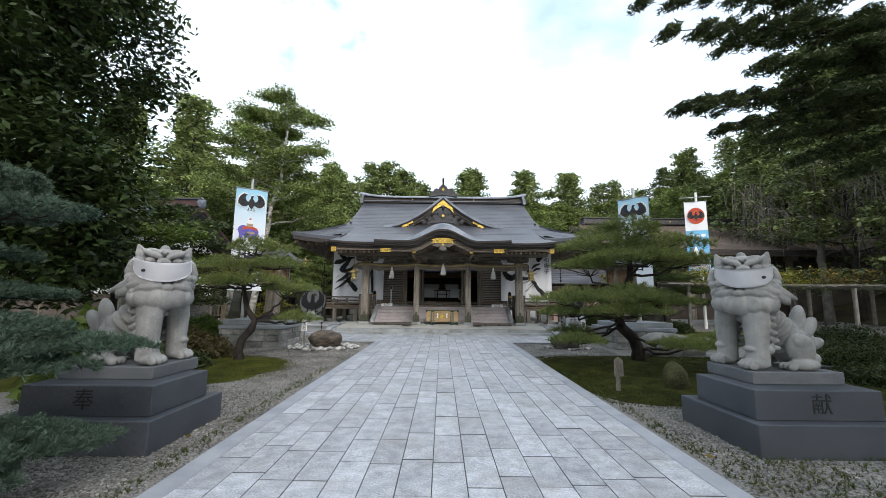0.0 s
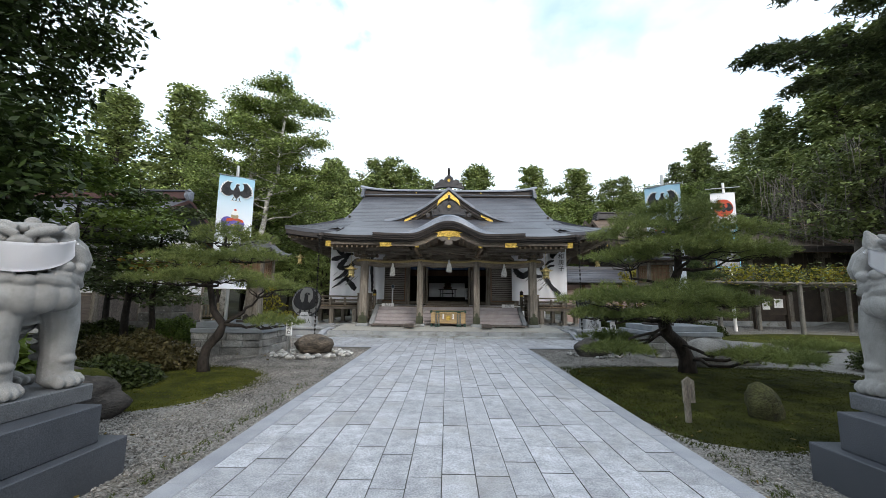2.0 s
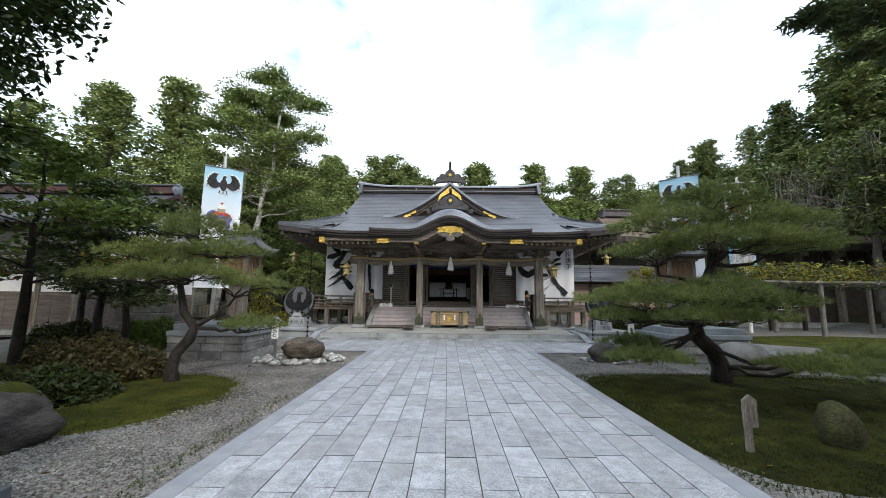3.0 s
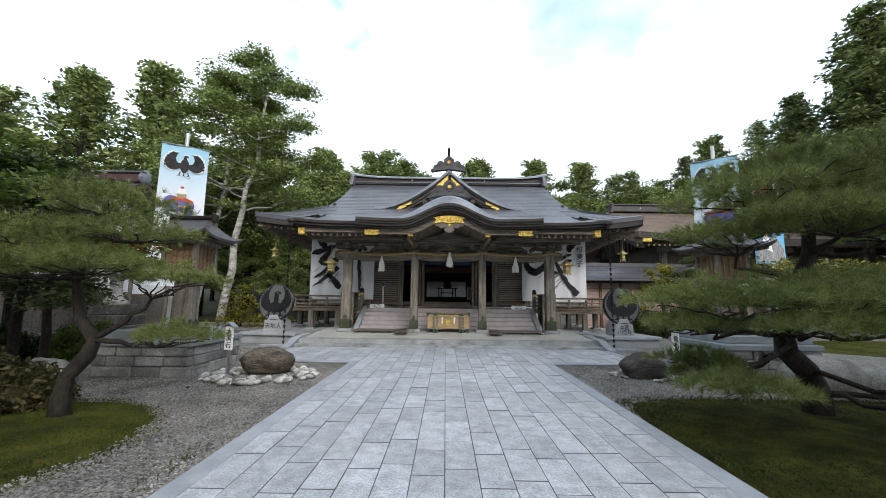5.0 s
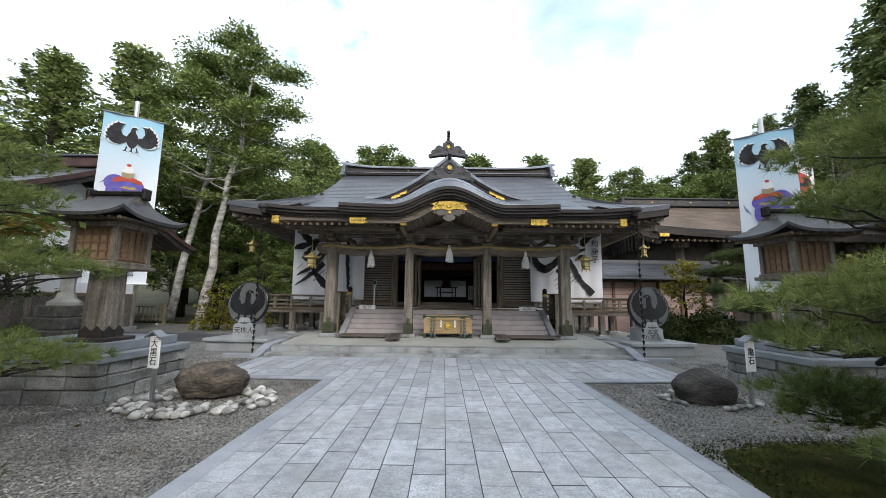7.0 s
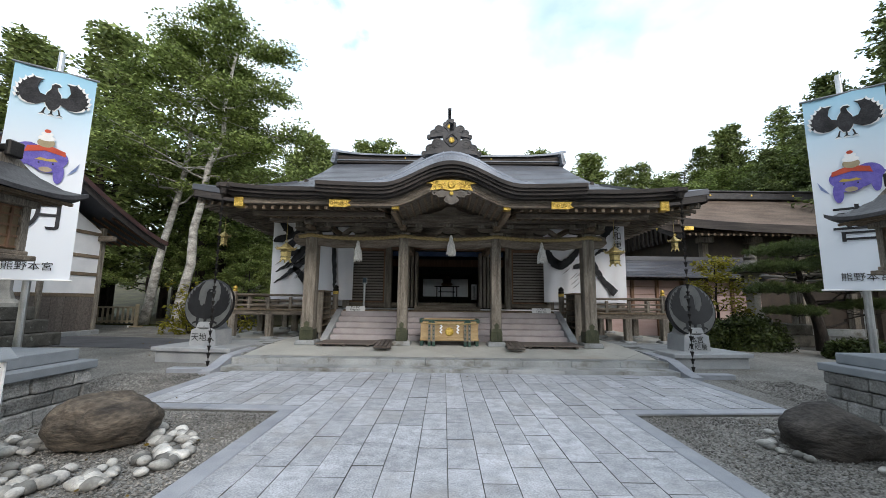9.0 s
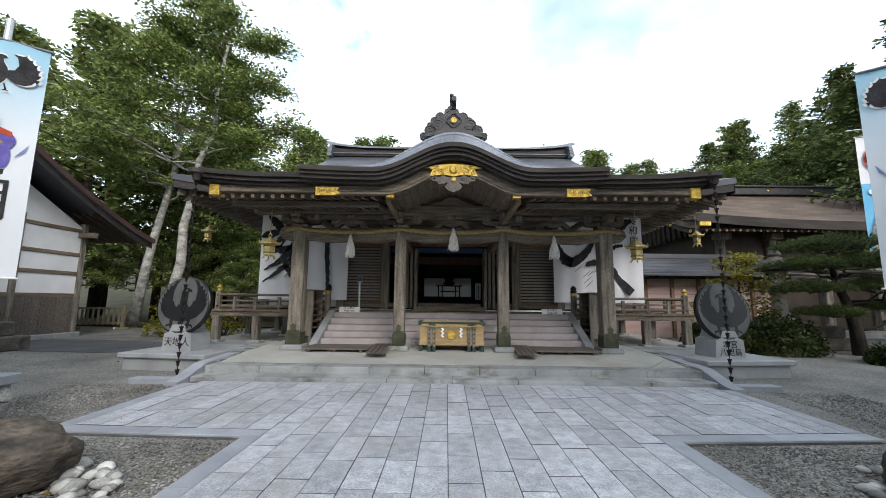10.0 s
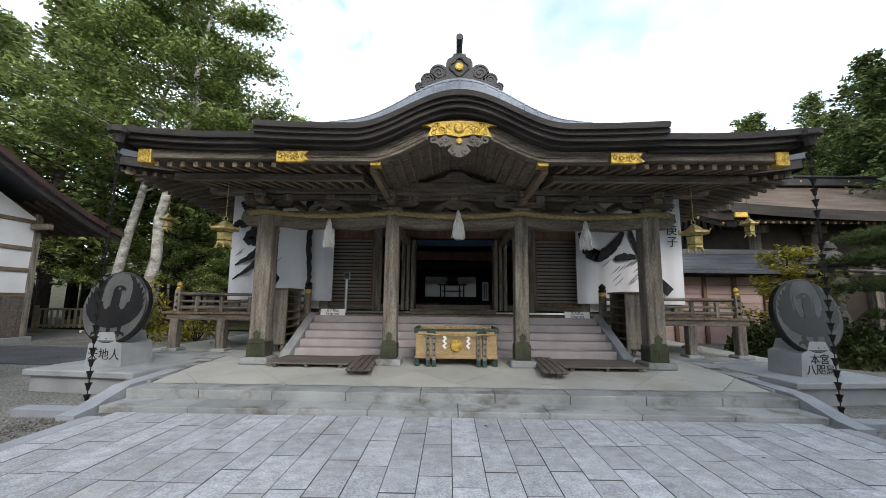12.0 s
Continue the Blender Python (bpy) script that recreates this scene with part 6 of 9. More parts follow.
    for s in (-1, 1):
        for pts, rr_ in (((( 0.05, 0.23, 0.885), (0.14, 0.21, 0.865), (0.22, 0.15, 0.85), (0.29, 0.08, 0.80)), (0.04, 0.052, 0.05, 0.02)),
                         (((0.13, 0.20, 0.91), (0.22, 0.14, 0.905), (0.29, 0.05, 0.875), (0.34, -0.05, 0.83)), (0.04, 0.05, 0.05, 0.02)),
                         (((0.20, 0.10, 0.95), (0.29, 0.02, 0.935), (0.33, -0.08, 0.89)), (0.05, 0.06, 0.02))):
            rod([cm_ @ Vector((q[1], s * q[0], q[2])) for q in pts], list(rr_), 10, b)
        C((s * 0.285, 0.085, 0.805), (0.034, 0.034, 0.034))
    # head: broad and flat-topped, with scowling brow, round eyes and pricked ears
    H((0, -0.03, 1.09), (0.215, 0.19, 0.20))
    H((0, 0.11, 1.01), (0.18, 0.13, 0.115))
    H((0, 0.03, 1.255), (0.205, 0.17, 0.06))
    H((0, -0.01, 1.325), (0.05, 0.06, 0.045))
    H((0, 0.215, 1.155), (0.062, 0.05, 0.038))
    for s in (-1, 1):
        H((s * 0.042, 0.235, 1.145), (0.03, 0.03, 0.024))
        H((s * 0.125, 0.165, 1.165), (0.062, 0.045, 0.036))
        rod([hm @ Vector((f, s * l, z)) for l, f, z in ((0.02, 0.225, 1.195), (0.09, 0.215, 1.225), (0.165, 0.17, 1.26), (0.215, 0.11, 1.30))], [0.028, 0.034, 0.034, 0.012], 10, b)
        rod([hm @ Vector((f, s * l, z)) for l, f, z in ((0.03, 0.20, 1.245), (0.10, 0.18, 1.275), (0.16, 0.13, 1.30))], [0.03, 0.034, 0.014], 10, b)
        rod([hm @ Vector((f, s * l, z)) for l, f, z in ((0.185, -0.02, 1.18), (0.225, -0.02, 1.27), (0.255, 0.0, 1.36))], [0.075, 0.062, 0.012], 10, b)
        H((s * 0.205, 0.06, 1.15), (0.05, 0.06, 0.05))
        # cheek curls
        rod([hm @ Vector((f, s * l, z)) for l, f, z in ((0.22, 0.03, 1.18), (0.275, 0.0, 1.12), (0.30, -0.03, 1.03), (0.305, -0.05, 0.975))], [0.05, 0.062, 0.065, 0.045], 10, b)
        rod([hm @ Vector((f, s * l, z)) for l, f, z in ((0.20, -0.08, 1.22), (0.27, -0.12, 1.14), (0.31, -0.15, 1.03), (0.33, -0.16, 0.96))], [0.06, 0.07, 0.065, 0.02], 10, b)
        H((s * 0.30, 0.02, 0.975), (0.055, 0.05, 0.045))
        H((s * 0.235, 0.10, 0.985), (0.06, 0.06, 0.05))
    # flame tail of leaf-like tongues
    for x, z, w, h, lean in ((-0.40, 0.54, 0.075, 0.20, -14), (-0.51, 0.44, 0.07, 0.18, -34), (-0.56, 0.27, 0.07, 0.13, -70), (-0.35, 0.42, 0.10, 0.16, -20), (-0.46, 0.28, 0.10, 0.14, -45)):
        own = blob((0, 0, 0), (w, 0.085, h), 0, 0.03, 3)
        own.transform(pose(x, 0, z) @ pose(0, 0, 0, 0, lean, 0))
        merge(b, own)
    me = remeshed(b, 0.0095)
    me.materials.append(M_STATUE)
    return me


M_PLINTHTOP = mat("mid_grey_granite", (0.085, 0.092, 0.102), (0.14, 0.148, 0.16), 2, 120, 0.4, rough=0.6, bump=0.05)
GUARD = guardian_mesh()


def guardian(s, x, y, char):
    """Plinth of three tiers with a seated guardian on it and the cloth mask it wears."""
    t = thing("statue_plinth", "three-tier dark granite statue plinth", "plinth", (x, y, 0), group="statue plinths")

    def tier(a, b, y0, y1, z0, z1, m):
        lo, hi = min(x + s * a, x + s * b), max(x + s * a, x + s * b)
        return part("tier", box(lo, hi, y + y0, y + y1, z0, z1, 0.008), m, t)
    tier(0, 1.62, 0, 1.24, -0.03, 0.31, M_PLINTH)
    tier(0.10, 1.42, 0.14, 1.06, 0.31, 0.61, M_PLINTH)
    tier(0.32, 1.34, 0.42, 1.16 if s > 0 else 1.2, 0.61, 0.745, M_PLINTHTOP)
    writing("carved_character", char, 0.22, Matrix.Translation((x + s * 0.78, y + 0.138, 0.46)) @ FACE_FRONT, M_BLACK, t)
    st = new("guardian_statue", GUARD)
    tagged(st, "pale carved granite lion-dog guardian seated on plinth", "statue", "guardian statues")
    st.matrix_basis = pose(x + s * 0.82, y + 0.80, 0.741) @ Matrix.Diagonal((-s, 1, 1, 1))
    hm = st.matrix_basis @ Matrix.Translation((0.27, -0.08, 0)) @ pose(0, 0, 0, 0, 0, -54)
    mk = thing("cloth_mask", "white cloth mask tied over a statue's muzzle", "mask", (0, 0, 0), group="statue masks")
    mk.matrix_basis = Matrix.Translation(hm @ Vector((0.2, 0, 1.05)))
    rows = []
    for j in range(9):
        f = j / 8
        r = []
        for i in range(25):
            u = i / 12 - 1
            a = u * 1.2
            drop = max(0.0, 1 - u * u)
            z = 1.205 - 0.07 * drop - f * (0.13 + 0.085 * drop ** 0.7)
            rad = 0.292 + 0.006 * math.sin(3.1 * f + u * 4) + 0.006 * drop
            r.append(tuple(hm @ Vector((rad * math.cos(a) * (0.92 + 0.06 * drop), rad * 1.04 * math.sin(a), z))))
        rows.append(r)
    bm = sheet(rows)
    bmesh.ops.solidify(bm, geom=bm.faces[:], thickness=0.006)
    part("cloth", bm, M_CLOTH, mk, smooth=True)
    e = hm @ Vector((0.292 * math.cos(0.62) * 0.97, -0.305 * math.sin(0.62), 1.045))
    part("printed_emblem", blob(tuple(e), (0.024, 0.024, 0.018), 2, 0.2, 2), M_BLACK, mk)
    for q in (-1, 1):
        pts = [hm @ Vector(v) for v in ((0.08, q * 0.29, 1.17), (-0.08, q * 0.27, 1.19), (-0.2, q * 0.08, 1.2))]
        part("tie", rod(pts, 0.008, 5), M_CLOTH, mk)


guardian(-1, -2.81, 4.88, "奉"), guardian(1, 3.1, 4.96, "献")

# ================= lantern terraces =================
def stone_wall(s, x, y, lx, ly):
    """Low retaining wall of rough blocks with a dressed cap; corner nearest the path at (x, y)."""
    t = tagged(thing("retaining_wall", "low terrace of rough split stone blocks", "stone wall", (x + s * lx / 2, y + ly / 2, 0)), group="lantern terraces")
    part("core", box(min(x + s * 0.06, x + s * lx), max(x + s * 0.06, x + s * lx), y + 0.06, y + ly, 0, 0.54), M_JOINT, t)
    r2 = random.Random(11 + s)
    for c in range(3):
        z0, z1 = c * 0.18 - 0.02 * (c == 0), (c + 1) * 0.18
        q = 0.0
        while q < lx - 0.05:
            w = min(r2.uniform(0.35, 0.62), lx - q)
            bm = box(x + s * q + (0.006 if s > 0 else -w + 0.006), x + s * q + (w - 0.006 if s > 0 else -0.006), y - r2.uniform(0.0, 0.03), y + 0.16, z0 + 0.005, z1 - 0.005, 0.02, seg=2)
            bmesh.ops.subdivide_edges(bm, edges=[e for e in bm.edges if e.calc_length() > 0.12], cuts=3, use_grid_fill=True)
            for v in bm.verts:
                v.co += Vector((0, 0.035 * noise.noise(v.co * 7), 0.008 * noise.noise(v.co * 9)))
            part("stone_block", bm, M_WALLSTONE, t)
            q += w
        q = 0.16
        while q < ly - 0.05:
            w = min(r2.uniform(0.35, 0.62), ly - q)
            d = r2.uniform(0.0, 0.03)
            bm = box(min(x - s * d, x + s * 0.16), max(x - s * d, x + s * 0.16), y + q + 0.006, y + q + w - 0.006, z0 + 0.005, z1 - 0.005, 0.02, seg=2)
            bmesh.ops.subdivide_edges(bm, edges=[e for e in bm.edges if e.calc_length() > 0.12], cuts=3, use_grid_fill=True)
            for v in bm.verts:
                v.co += Vector((0.035 * noise.noise(v.co * 7), 0, 0.008 * noise.noise(v.co * 9)))
            part("stone_block", bm, M_WALLSTONE, t)
            q += w
    part("cap_stone", box(min(x - s * 0.06, x + s * lx), max(x - s * 0.06, x + s * lx), y - 0.06, y + ly + 0.04, 0.54, 0.65, 0.012), M_CAPSTONE, t)
    part("upper_slab", box(min(x + s * 0.12, x + s * lx), max(x + s * 0.12, x + s * lx), y + 0.16, y + ly - 0.06, 0.65, 0.80, 0.012), M_CAPSTONE, t)


stone_wall(-1, -4.84, 12.65, 1.8, 1.75)
stone_wall(1, 5.4, 13.15, 1.9, 1.75)


def wooden_lantern(at, turn):
    t = thing("wooden_lantern", "tall wooden lantern with curved copper roof", "lantern", at, turn, group="tall wooden lanterns")
    L = dict(local=True)
    part("plinth", box(-0.30, 0.30, -0.30, 0.30, 0, 0.06, 0.01), M_FASCIA, t, **L)
    post = part("post", box(-0.18, 0.18, -0.18, 0.18, 0.06, 1.080, 0.02, taper=0.92), M_WOOD, t, **L)
    for a in range(4):
        for d in (-0.09, 0.09):
            bm = plate([(d - 0.088, 0.06), (d + 0.088, 0.06), (d + 0.088, 0.16), (d + 0.05, 0.18), (d, 0.23), (d - 0.05, 0.18), (d - 0.088, 0.16)], -0.192, -0.178)
            bm.transform(pose(0, 0, 0, 0, 0, a * 90))
            part("metal_shoe", bm, M_FASCIA, post, "scalloped dark metal shoe", local=True)
    part("sill", box(-0.42, 0.42, -0.42, 0.42, 1.080, 1.140, 0.01), M_WOODX, t, **L)
    part("sill", box(-0.37, 0.37, -0.37, 0.37, 1.140, 1.190, 0.01), M_WOODX, t, **L)
    part("box_core", box(-0.30, 0.30, -0.30, 0.30, 1.190, 1.690), M_LATTICEPAPER, t, "amber paper panes", **L)
    for x in (-0.31, 0.31):
        for y in (-0.31, 0.31):
            part("corner_post", box(x - 0.04, x + 0.04, y - 0.04, y + 0.04, 1.190, 1.710, 0.006), M_WOOD, t, **L)
    for a in range(4):
        for d in (-0.18, -0.06, 0.06, 0.18):
            bm = box(d - 0.012, d + 0.012, -0.325, -0.295, 1.210, 1.690)
            bm.transform(pose(0, 0, 0, 0, 0, a * 90))
            part("lattice_bar", bm, M_WOODR, t, **L)
        for z in (1.230, 1.350, 1.470, 1.590, 1.680):
            bm = box(-0.28, 0.28, -0.32, -0.30, z - 0.012, z + 0.012)
            bm.transform(pose(0, 0, 0, 0, 0, a * 90))
            part("lattice_bar", bm, M_WOODR, t, **L)
    part("head_beam", box(-0.40, 0.40, -0.40, 0.40, 1.700, 1.780, 0.01), M_WOOD, t, **L)
    for k in range(9):
        part("rafter", box(-0.56 + k * 0.14 - 0.02, -0.56 + k * 0.14 + 0.02, -0.6, 0.6, 1.780, 1.815), M_WOODY, t, **L)
    n = 13
    def rz(u, v):
        d = max(abs(v), 0)
        z = 1.850 + 0.42 * (1 - d) ** 1.3
        hip = max(0.0, abs(u) - 0.55) / 0.45
        z = min(z, 1.850 + 0.30 * (1 - hip) ** 1.2) if hip > 0 else z
        return z + 0.12 * (abs(u) * abs(v)) ** 3
    us2 = np.linspace(-1, 1, 21)
    part("roof", sheet([[(0.68 * u, 0.68 * v, rz(u, v)) for u in us2] for v in us2], 0.05), M_BLACKMETAL_ROOF, t, **L)
    for s2 in (-1, 1):
        bm = bmesh.new()
        f = [bm.verts.new(q) for q in ((s2 * 0.40, -0.22, 2.110), (s2 * 0.40, 0.22, 2.110), (s2 * 0.40, 0, 2.280))]
        bm.faces.new(f)
        part("gable", bm, M_WOOD, t, **L)
    part("ridge", box(-0.44, 0.44, -0.06, 0.06, 2.250, 2.330, 0.015), M_BLACKMETAL, t, **L)
    for s2 in (-1, 1):
        part("ridge_end", box(s2 * 0.44 - 0.03, s2 * 0.44 + 0.03, -0.08, 0.08, 2.190, 2.370, 0.015), M_BLACKMETAL, t, **L)


wooden_lantern((-5.32, 13.15, 0.80), 0)
wooden_lantern((5.98, 13.85, 0.80), 0)


def sign_post(x, y, chars, turn):
    t = thing("stone_name_sign", "small white roofed name sign on a grey post", "sign", (x, y, 0), turn, group="stone name signs")
    part("post", box(-0.022, 0.022, -0.022, 0.022, 0, 0.62), M_STEEL, t, local=True)
    part("board", box(-0.085, 0.085, -0.045, -0.022, 0.5, 0.93, 0.004), M_PAPER, t, local=True)
    bm = plate([(-0.13, 0.91), (0, 0.99), (0.13, 0.91), (0.13, 0.93), (0, 1.015), (-0.13, 0.93)], -0.10, 0.03)
    part("roof", bm, M_CAPSTONE, t, local=True)
    writing("brush_lettering", chars, 0.125, world_of(t) @ Matrix.Translation((0, -0.048, 0.71)) @ FACE_FRONT, M_BLACK, t, vertical=True)


sign_post(-4.1, 12.68, "大黒石", -12)
sign_post(4.3, 12.95, "亀石", 16)

for c, sz, m, lab, sd in (((-3.64, 13.3, 0.19), (0.50, 0.44, 0.31), M_ROCK, "smooth brown boulder on a bed of pale cobbles", 3), ((3.86, 13.35, 0.13), (0.41, 0.36, 0.31), M_ROCKD, "dark rounded boulder on gravel", 8)):
    tagged(part("boulder", blob(c, sz, sd, 0.22, 4, 0.55), m, smooth=True), lab, "boulder", "named boulders")
cob = blob((0, 0, 0), (0.1, 0.075, 0.05), 5, 0.2, 2)
cob2 = blob((0, 0, 0), (0.085, 0.085, 0.055), 9, 0.25, 2)
cm = []
for b in (cob, cob2):
    me = bpy.data.meshes.new("cobble")
    b.to_mesh(me)
    b.free()
    me.shade_smooth()
    me.materials.append(M_COBBLE)
    cm.append(me)
bed = thing("cobble_bed", "ring of pale and grey rounded cobbles", "cobbles", (-3.75, 13.35, 0))
r2 = random.Random(4)
for k in range(190):
    a = r2.uniform(0, 6.283)
    q = r2.uniform(0.62, 1.0) if r2.random() < 0.8 else r2.uniform(0.4, 0.7)
    x, y = -3.6 + 1.05 * q * math.cos(a), 12.93 + 0.85 * q * math.sin(a)
    if x > PX0 - 0.1:
        continue
    o = new("cobble", cm[k % 2])
    o.parent = bed
    s0 = r2.uniform(0.4, 1.0)
    o.matrix_basis = world_of(bed).inverted() @ pose(x, y, 0.02 + 0.01 * r2.random(), r2.uniform(-15, 15), r2.uniform(-15, 15), r2.uniform(0, 360)) @ Matrix.Diagonal((s0, s0, s0, 1))
bed2 = thing("cobble_bed", "few pale stones beside a dark boulder", "cobbles", (4.1, 13.6, 0))
for k in range(26):
    a = r2.uniform(0, 6.283)
    o = new("cobble", cm[k % 2])
    o.parent = bed2
    s0 = r2.uniform(0.4, 0.9)
    o.matrix_basis = world_of(bed2).inverted() @ pose(3.95 + 0.7 * math.cos(a) * r2.uniform(0.7, 1), 13.35 + 0.6 * math.sin(a) * r2.uniform(0.7, 1), 0.015, 0, 0, r2.uniform(0, 360)) @ Matrix.Diagonal((s0, s0, s0, 1))

# wooden garden sign by the path
t = thing("garden_sign", "small weathered wooden sign stake in the moss", "sign", (2.92, 7.6, 0), 8)
part("stake", box(-0.03, 0.03, -0.02, 0.02, 0, 0.5), M_WOOD, t, local=True)
part("board", plate([(-0.075, 0.26), (0.075, 0.26), (0.075, 0.52), (0, 0.57), (-0.075, 0.52)], -0.045, -0.02), M_WOOD, t, local=True)
for q in (-0.03, 0.02):
    part("unreadable_line", box(q, q + 0.018, -0.049, -0.045, 0.31, 0.48), M_DECK, t, local=True)


# ================= tall banners =================
def banner_pole(x, y, z, parent, r=0.055):
    part("pole", rod([(x, y, 0), (x, y, z)], [r, r * 0.8], 12), M_STEEL, parent)


def crow_banner(tl, tr, bottom, chars, lower, mirror):
    tl, tr = Vector(tl), Vector(tr)
    d = (tr - tl)
    w = Vector((d.x, d.y, 0)).length
    ang = math.degrees(math.atan2(d.y, d.x))
    c = (tl + tr) / 2
    h = c.z - bottom
    t = thing("crow_banner", "tall pale blue festival banner with crow and ox", "banner", (c.x, c.y, bottom), ang, group="tall festival banners")
    ny = 26
    rows, mats = [], []
    bm = sheet([[(-w / 2 + w * i / 8, 0.02 * math.sin(i * 0.9 + j * 0.3), h - h * j / ny) for i in range(9)] for j in range(ny + 1)])
    part("cloth", bm, M_BANNER, t, "cloth fading from sky blue to white", local=True, smooth=True)
    part("top_bar", rod([(-w / 2 - 0.04, 0, h), (w / 2 + 0.04, 0, h)], 0.022, 8), M_CAPSTONE, t, local=True)
    part("bottom_bar", rod([(-w / 2 - 0.04, 0, 0), (w / 2 + 0.04, 0, 0)], 0.016, 8), M_PAPER, t, local=True)
    part("pole", rod([(0, 0.12, -bottom), (0, 0.12, h + 0.45)], [0.06, 0.05], 12), M_STEEL, t, local=True)
    Y = -0.03
    crow(t, M_PAPER, 0.80, Y + 0.006, 0, h - 0.70, None, Matrix(), "white outline of the crow")
    crow(t, M_INK, 0.74, Y, 0, h - 0.69, None, Matrix(), "black crow emblem")
    def pat(name, o, m, yy):
        part(name, plate([(x * (-1 if mirror else 1), z) for x, z in o], yy - 0.003, yy), m, t, local=True)
    ell = lambda cx, cz, a, b, n=24: [(cx + a * math.cos(q), cz + b * math.sin(q)) for q in np.linspace(0, 2 * math.pi, n + 1)[:-1]]
    oz = h - 1.75
    pat("ox_body", ell(0.0, oz, 0.33, 0.23), M_PURPLE, Y + 0.004)
    pat("ox_haunch", ell(-0.22, oz + 0.05, 0.2, 0.2), M_PURPLE, Y + 0.0035)
    pat("ox_head", ell(0.05, oz - 0.12, 0.2, 0.17), M_PURPLE, Y)
    pat("ox_leg", ell(0.22, oz - 0.28, 0.075, 0.2), M_PURPLE, Y + 0.002)
    pat("ox_leg", ell(-0.30, oz - 0.12, 0.07, 0.2), M_PURPLE, Y + 0.002)
    pat("saddle_cloth", [(-0.24, oz + 0.18), (0.02, oz + 0.25), (0.28, oz + 0.15), (0.29, oz + 0.06), (0.0, oz + 0.13), (-0.27, oz + 0.06)], M_RED, Y - 0.002)
    pat("ox_muzzle", ell(0.04, oz - 0.23, 0.09, 0.05), M_TAN, Y - 0.004)
    pat("horn_arc", [(-0.12, oz - 0.06), (-0.05, oz - 0.01), (0.05, oz - 0.03), (0.14, oz), (0.2, oz - 0.06), (0.06, oz - 0.07)], M_YEL, Y - 0.004)
    for q in (-0.06, 0.13):
        pat("ox_eye", ell(q, oz - 0.11, 0.015, 0.015, 10), M_BLACK, Y - 0.006)
    pat("rice_bale", ell(0.0, oz + 0.28, 0.12, 0.09), M_TAN, Y - 0.003)
    pat("rice_cake", ell(0.0, oz + 0.37, 0.12, 0.055), M_PAPER, Y - 0.005)
    pat("rice_cake", ell(0.0, oz + 0.45, 0.085, 0.045), M_PAPER, Y - 0.004)
    pat("orange", ell(0.0, oz + 0.51, 0.045, 0.035), M_RED, Y - 0.006)
    pat("ox_tail", [(-0.34, oz + 0.1), (-0.46, oz + 0.02), (-0.5, oz + 0.0), (-0.44, oz + 0.06), (-0.36, oz + 0.16)], M_PURPLE, Y + 0.003)
    pat("brush_swirl", [(0.34, oz - 0.28), (0.46, oz - 0.18), (0.5, oz - 0.02), (0.47, oz - 0.14), (0.40, oz - 0.24)], M_PALEBLUE, Y)
    for k, ch in enumerate(chars):
        writing("brush_character", ch, 0.78, world_of(t) @ Matrix.Translation((0, Y, 1.25 - 0.02)) @ FACE_FRONT, M_INK, t)
    writing("small_lettering", lower, 0.17, world_of(t) @ Matrix.Translation((0, Y, 0.24)) @ FACE_FRONT, M_INK, t)


mb = bpy.data.materials.new("banner_gradient_cloth")
mb.use_nodes = True
nt = mb.node_tree
geo, sep, mr = nt.nodes.new("ShaderNodeNewGeometry"), nt.nodes.new("ShaderNodeSeparateXYZ"), nt.nodes.new("ShaderNodeMapRange")
nt.links.new(geo.outputs["Position"], sep.inputs[0])
mr.inputs["From Min"].default_value, mr.inputs["From Max"].default_value = 4.2, 5.9
nt.links.new(sep.outputs["Z"], mr.inputs["Value"])
nt.links.new(ramp(nt, mr.outputs["Result"], [(0.0, (0.72, 0.76, 0.82)), (0.5, (0.52, 0.68, 0.80)), (1.0, (0.30, 0.56, 0.72))]), nt.nodes["Principled BSDF"].inputs["Base Color"])
nt.nodes["Principled BSDF"].inputs["Roughness"].default_value = 0.9
M_BANNER = mb
crow_banner((-8.17, 15.71, 5.9), (-7.24, 16.38, 5.9), 1.85, "明", "熊野本宮", False)
crow_banner((7.36, 16.74, 5.78), (8.25, 16.0, 5.78), 1.85, "喜", "熊野本宮", True)

t = thing("sun_banner", "white and blue banner with a red sun emblem", "banner", (14.85, 23.0, 0), -20, group="tall festival banners")
part("cloth", sheet([[(-0.56 + 1.12 * i / 6, 0.02 * math.sin(i + j * 0.5), z) for i in range(7)] for j, z in enumerate((7.45, 6.9, 6.3, 5.75))]), M_CLOTH, t, local=True, smooth=True)
part("blue_cloth", sheet([[(-0.56 + 1.12 * i / 6, 0.02 * math.sin(i + j * 0.5), z) for i in range(7)] for j, z in enumerate((5.75, 5.2, 4.6, 4.0, 3.4))]), M_BANBLUE, t, local=True, smooth=True)
ell = lambda cx, cz, a, b, n=28: [(cx + a * math.cos(q), cz + b * math.sin(q)) for q in np.linspace(0, 2 * math.pi, n + 1)[:-1]]
part("red_sun", plate(ell(0, 6.62, 0.44, 0.48), -0.034, -0.03), M_RED, t, local=True)
crow(t, M_INK, 0.62, -0.04, 0, 6.5, None, Matrix())
for k in range(3):
    part("cloud_crest", plate(ell(-0.3 + 0.3 * k, 5.45 - 0.05 * (k % 2), 0.12, 0.09, 14), -0.034, -0.03), M_PAPER, t, local=True)
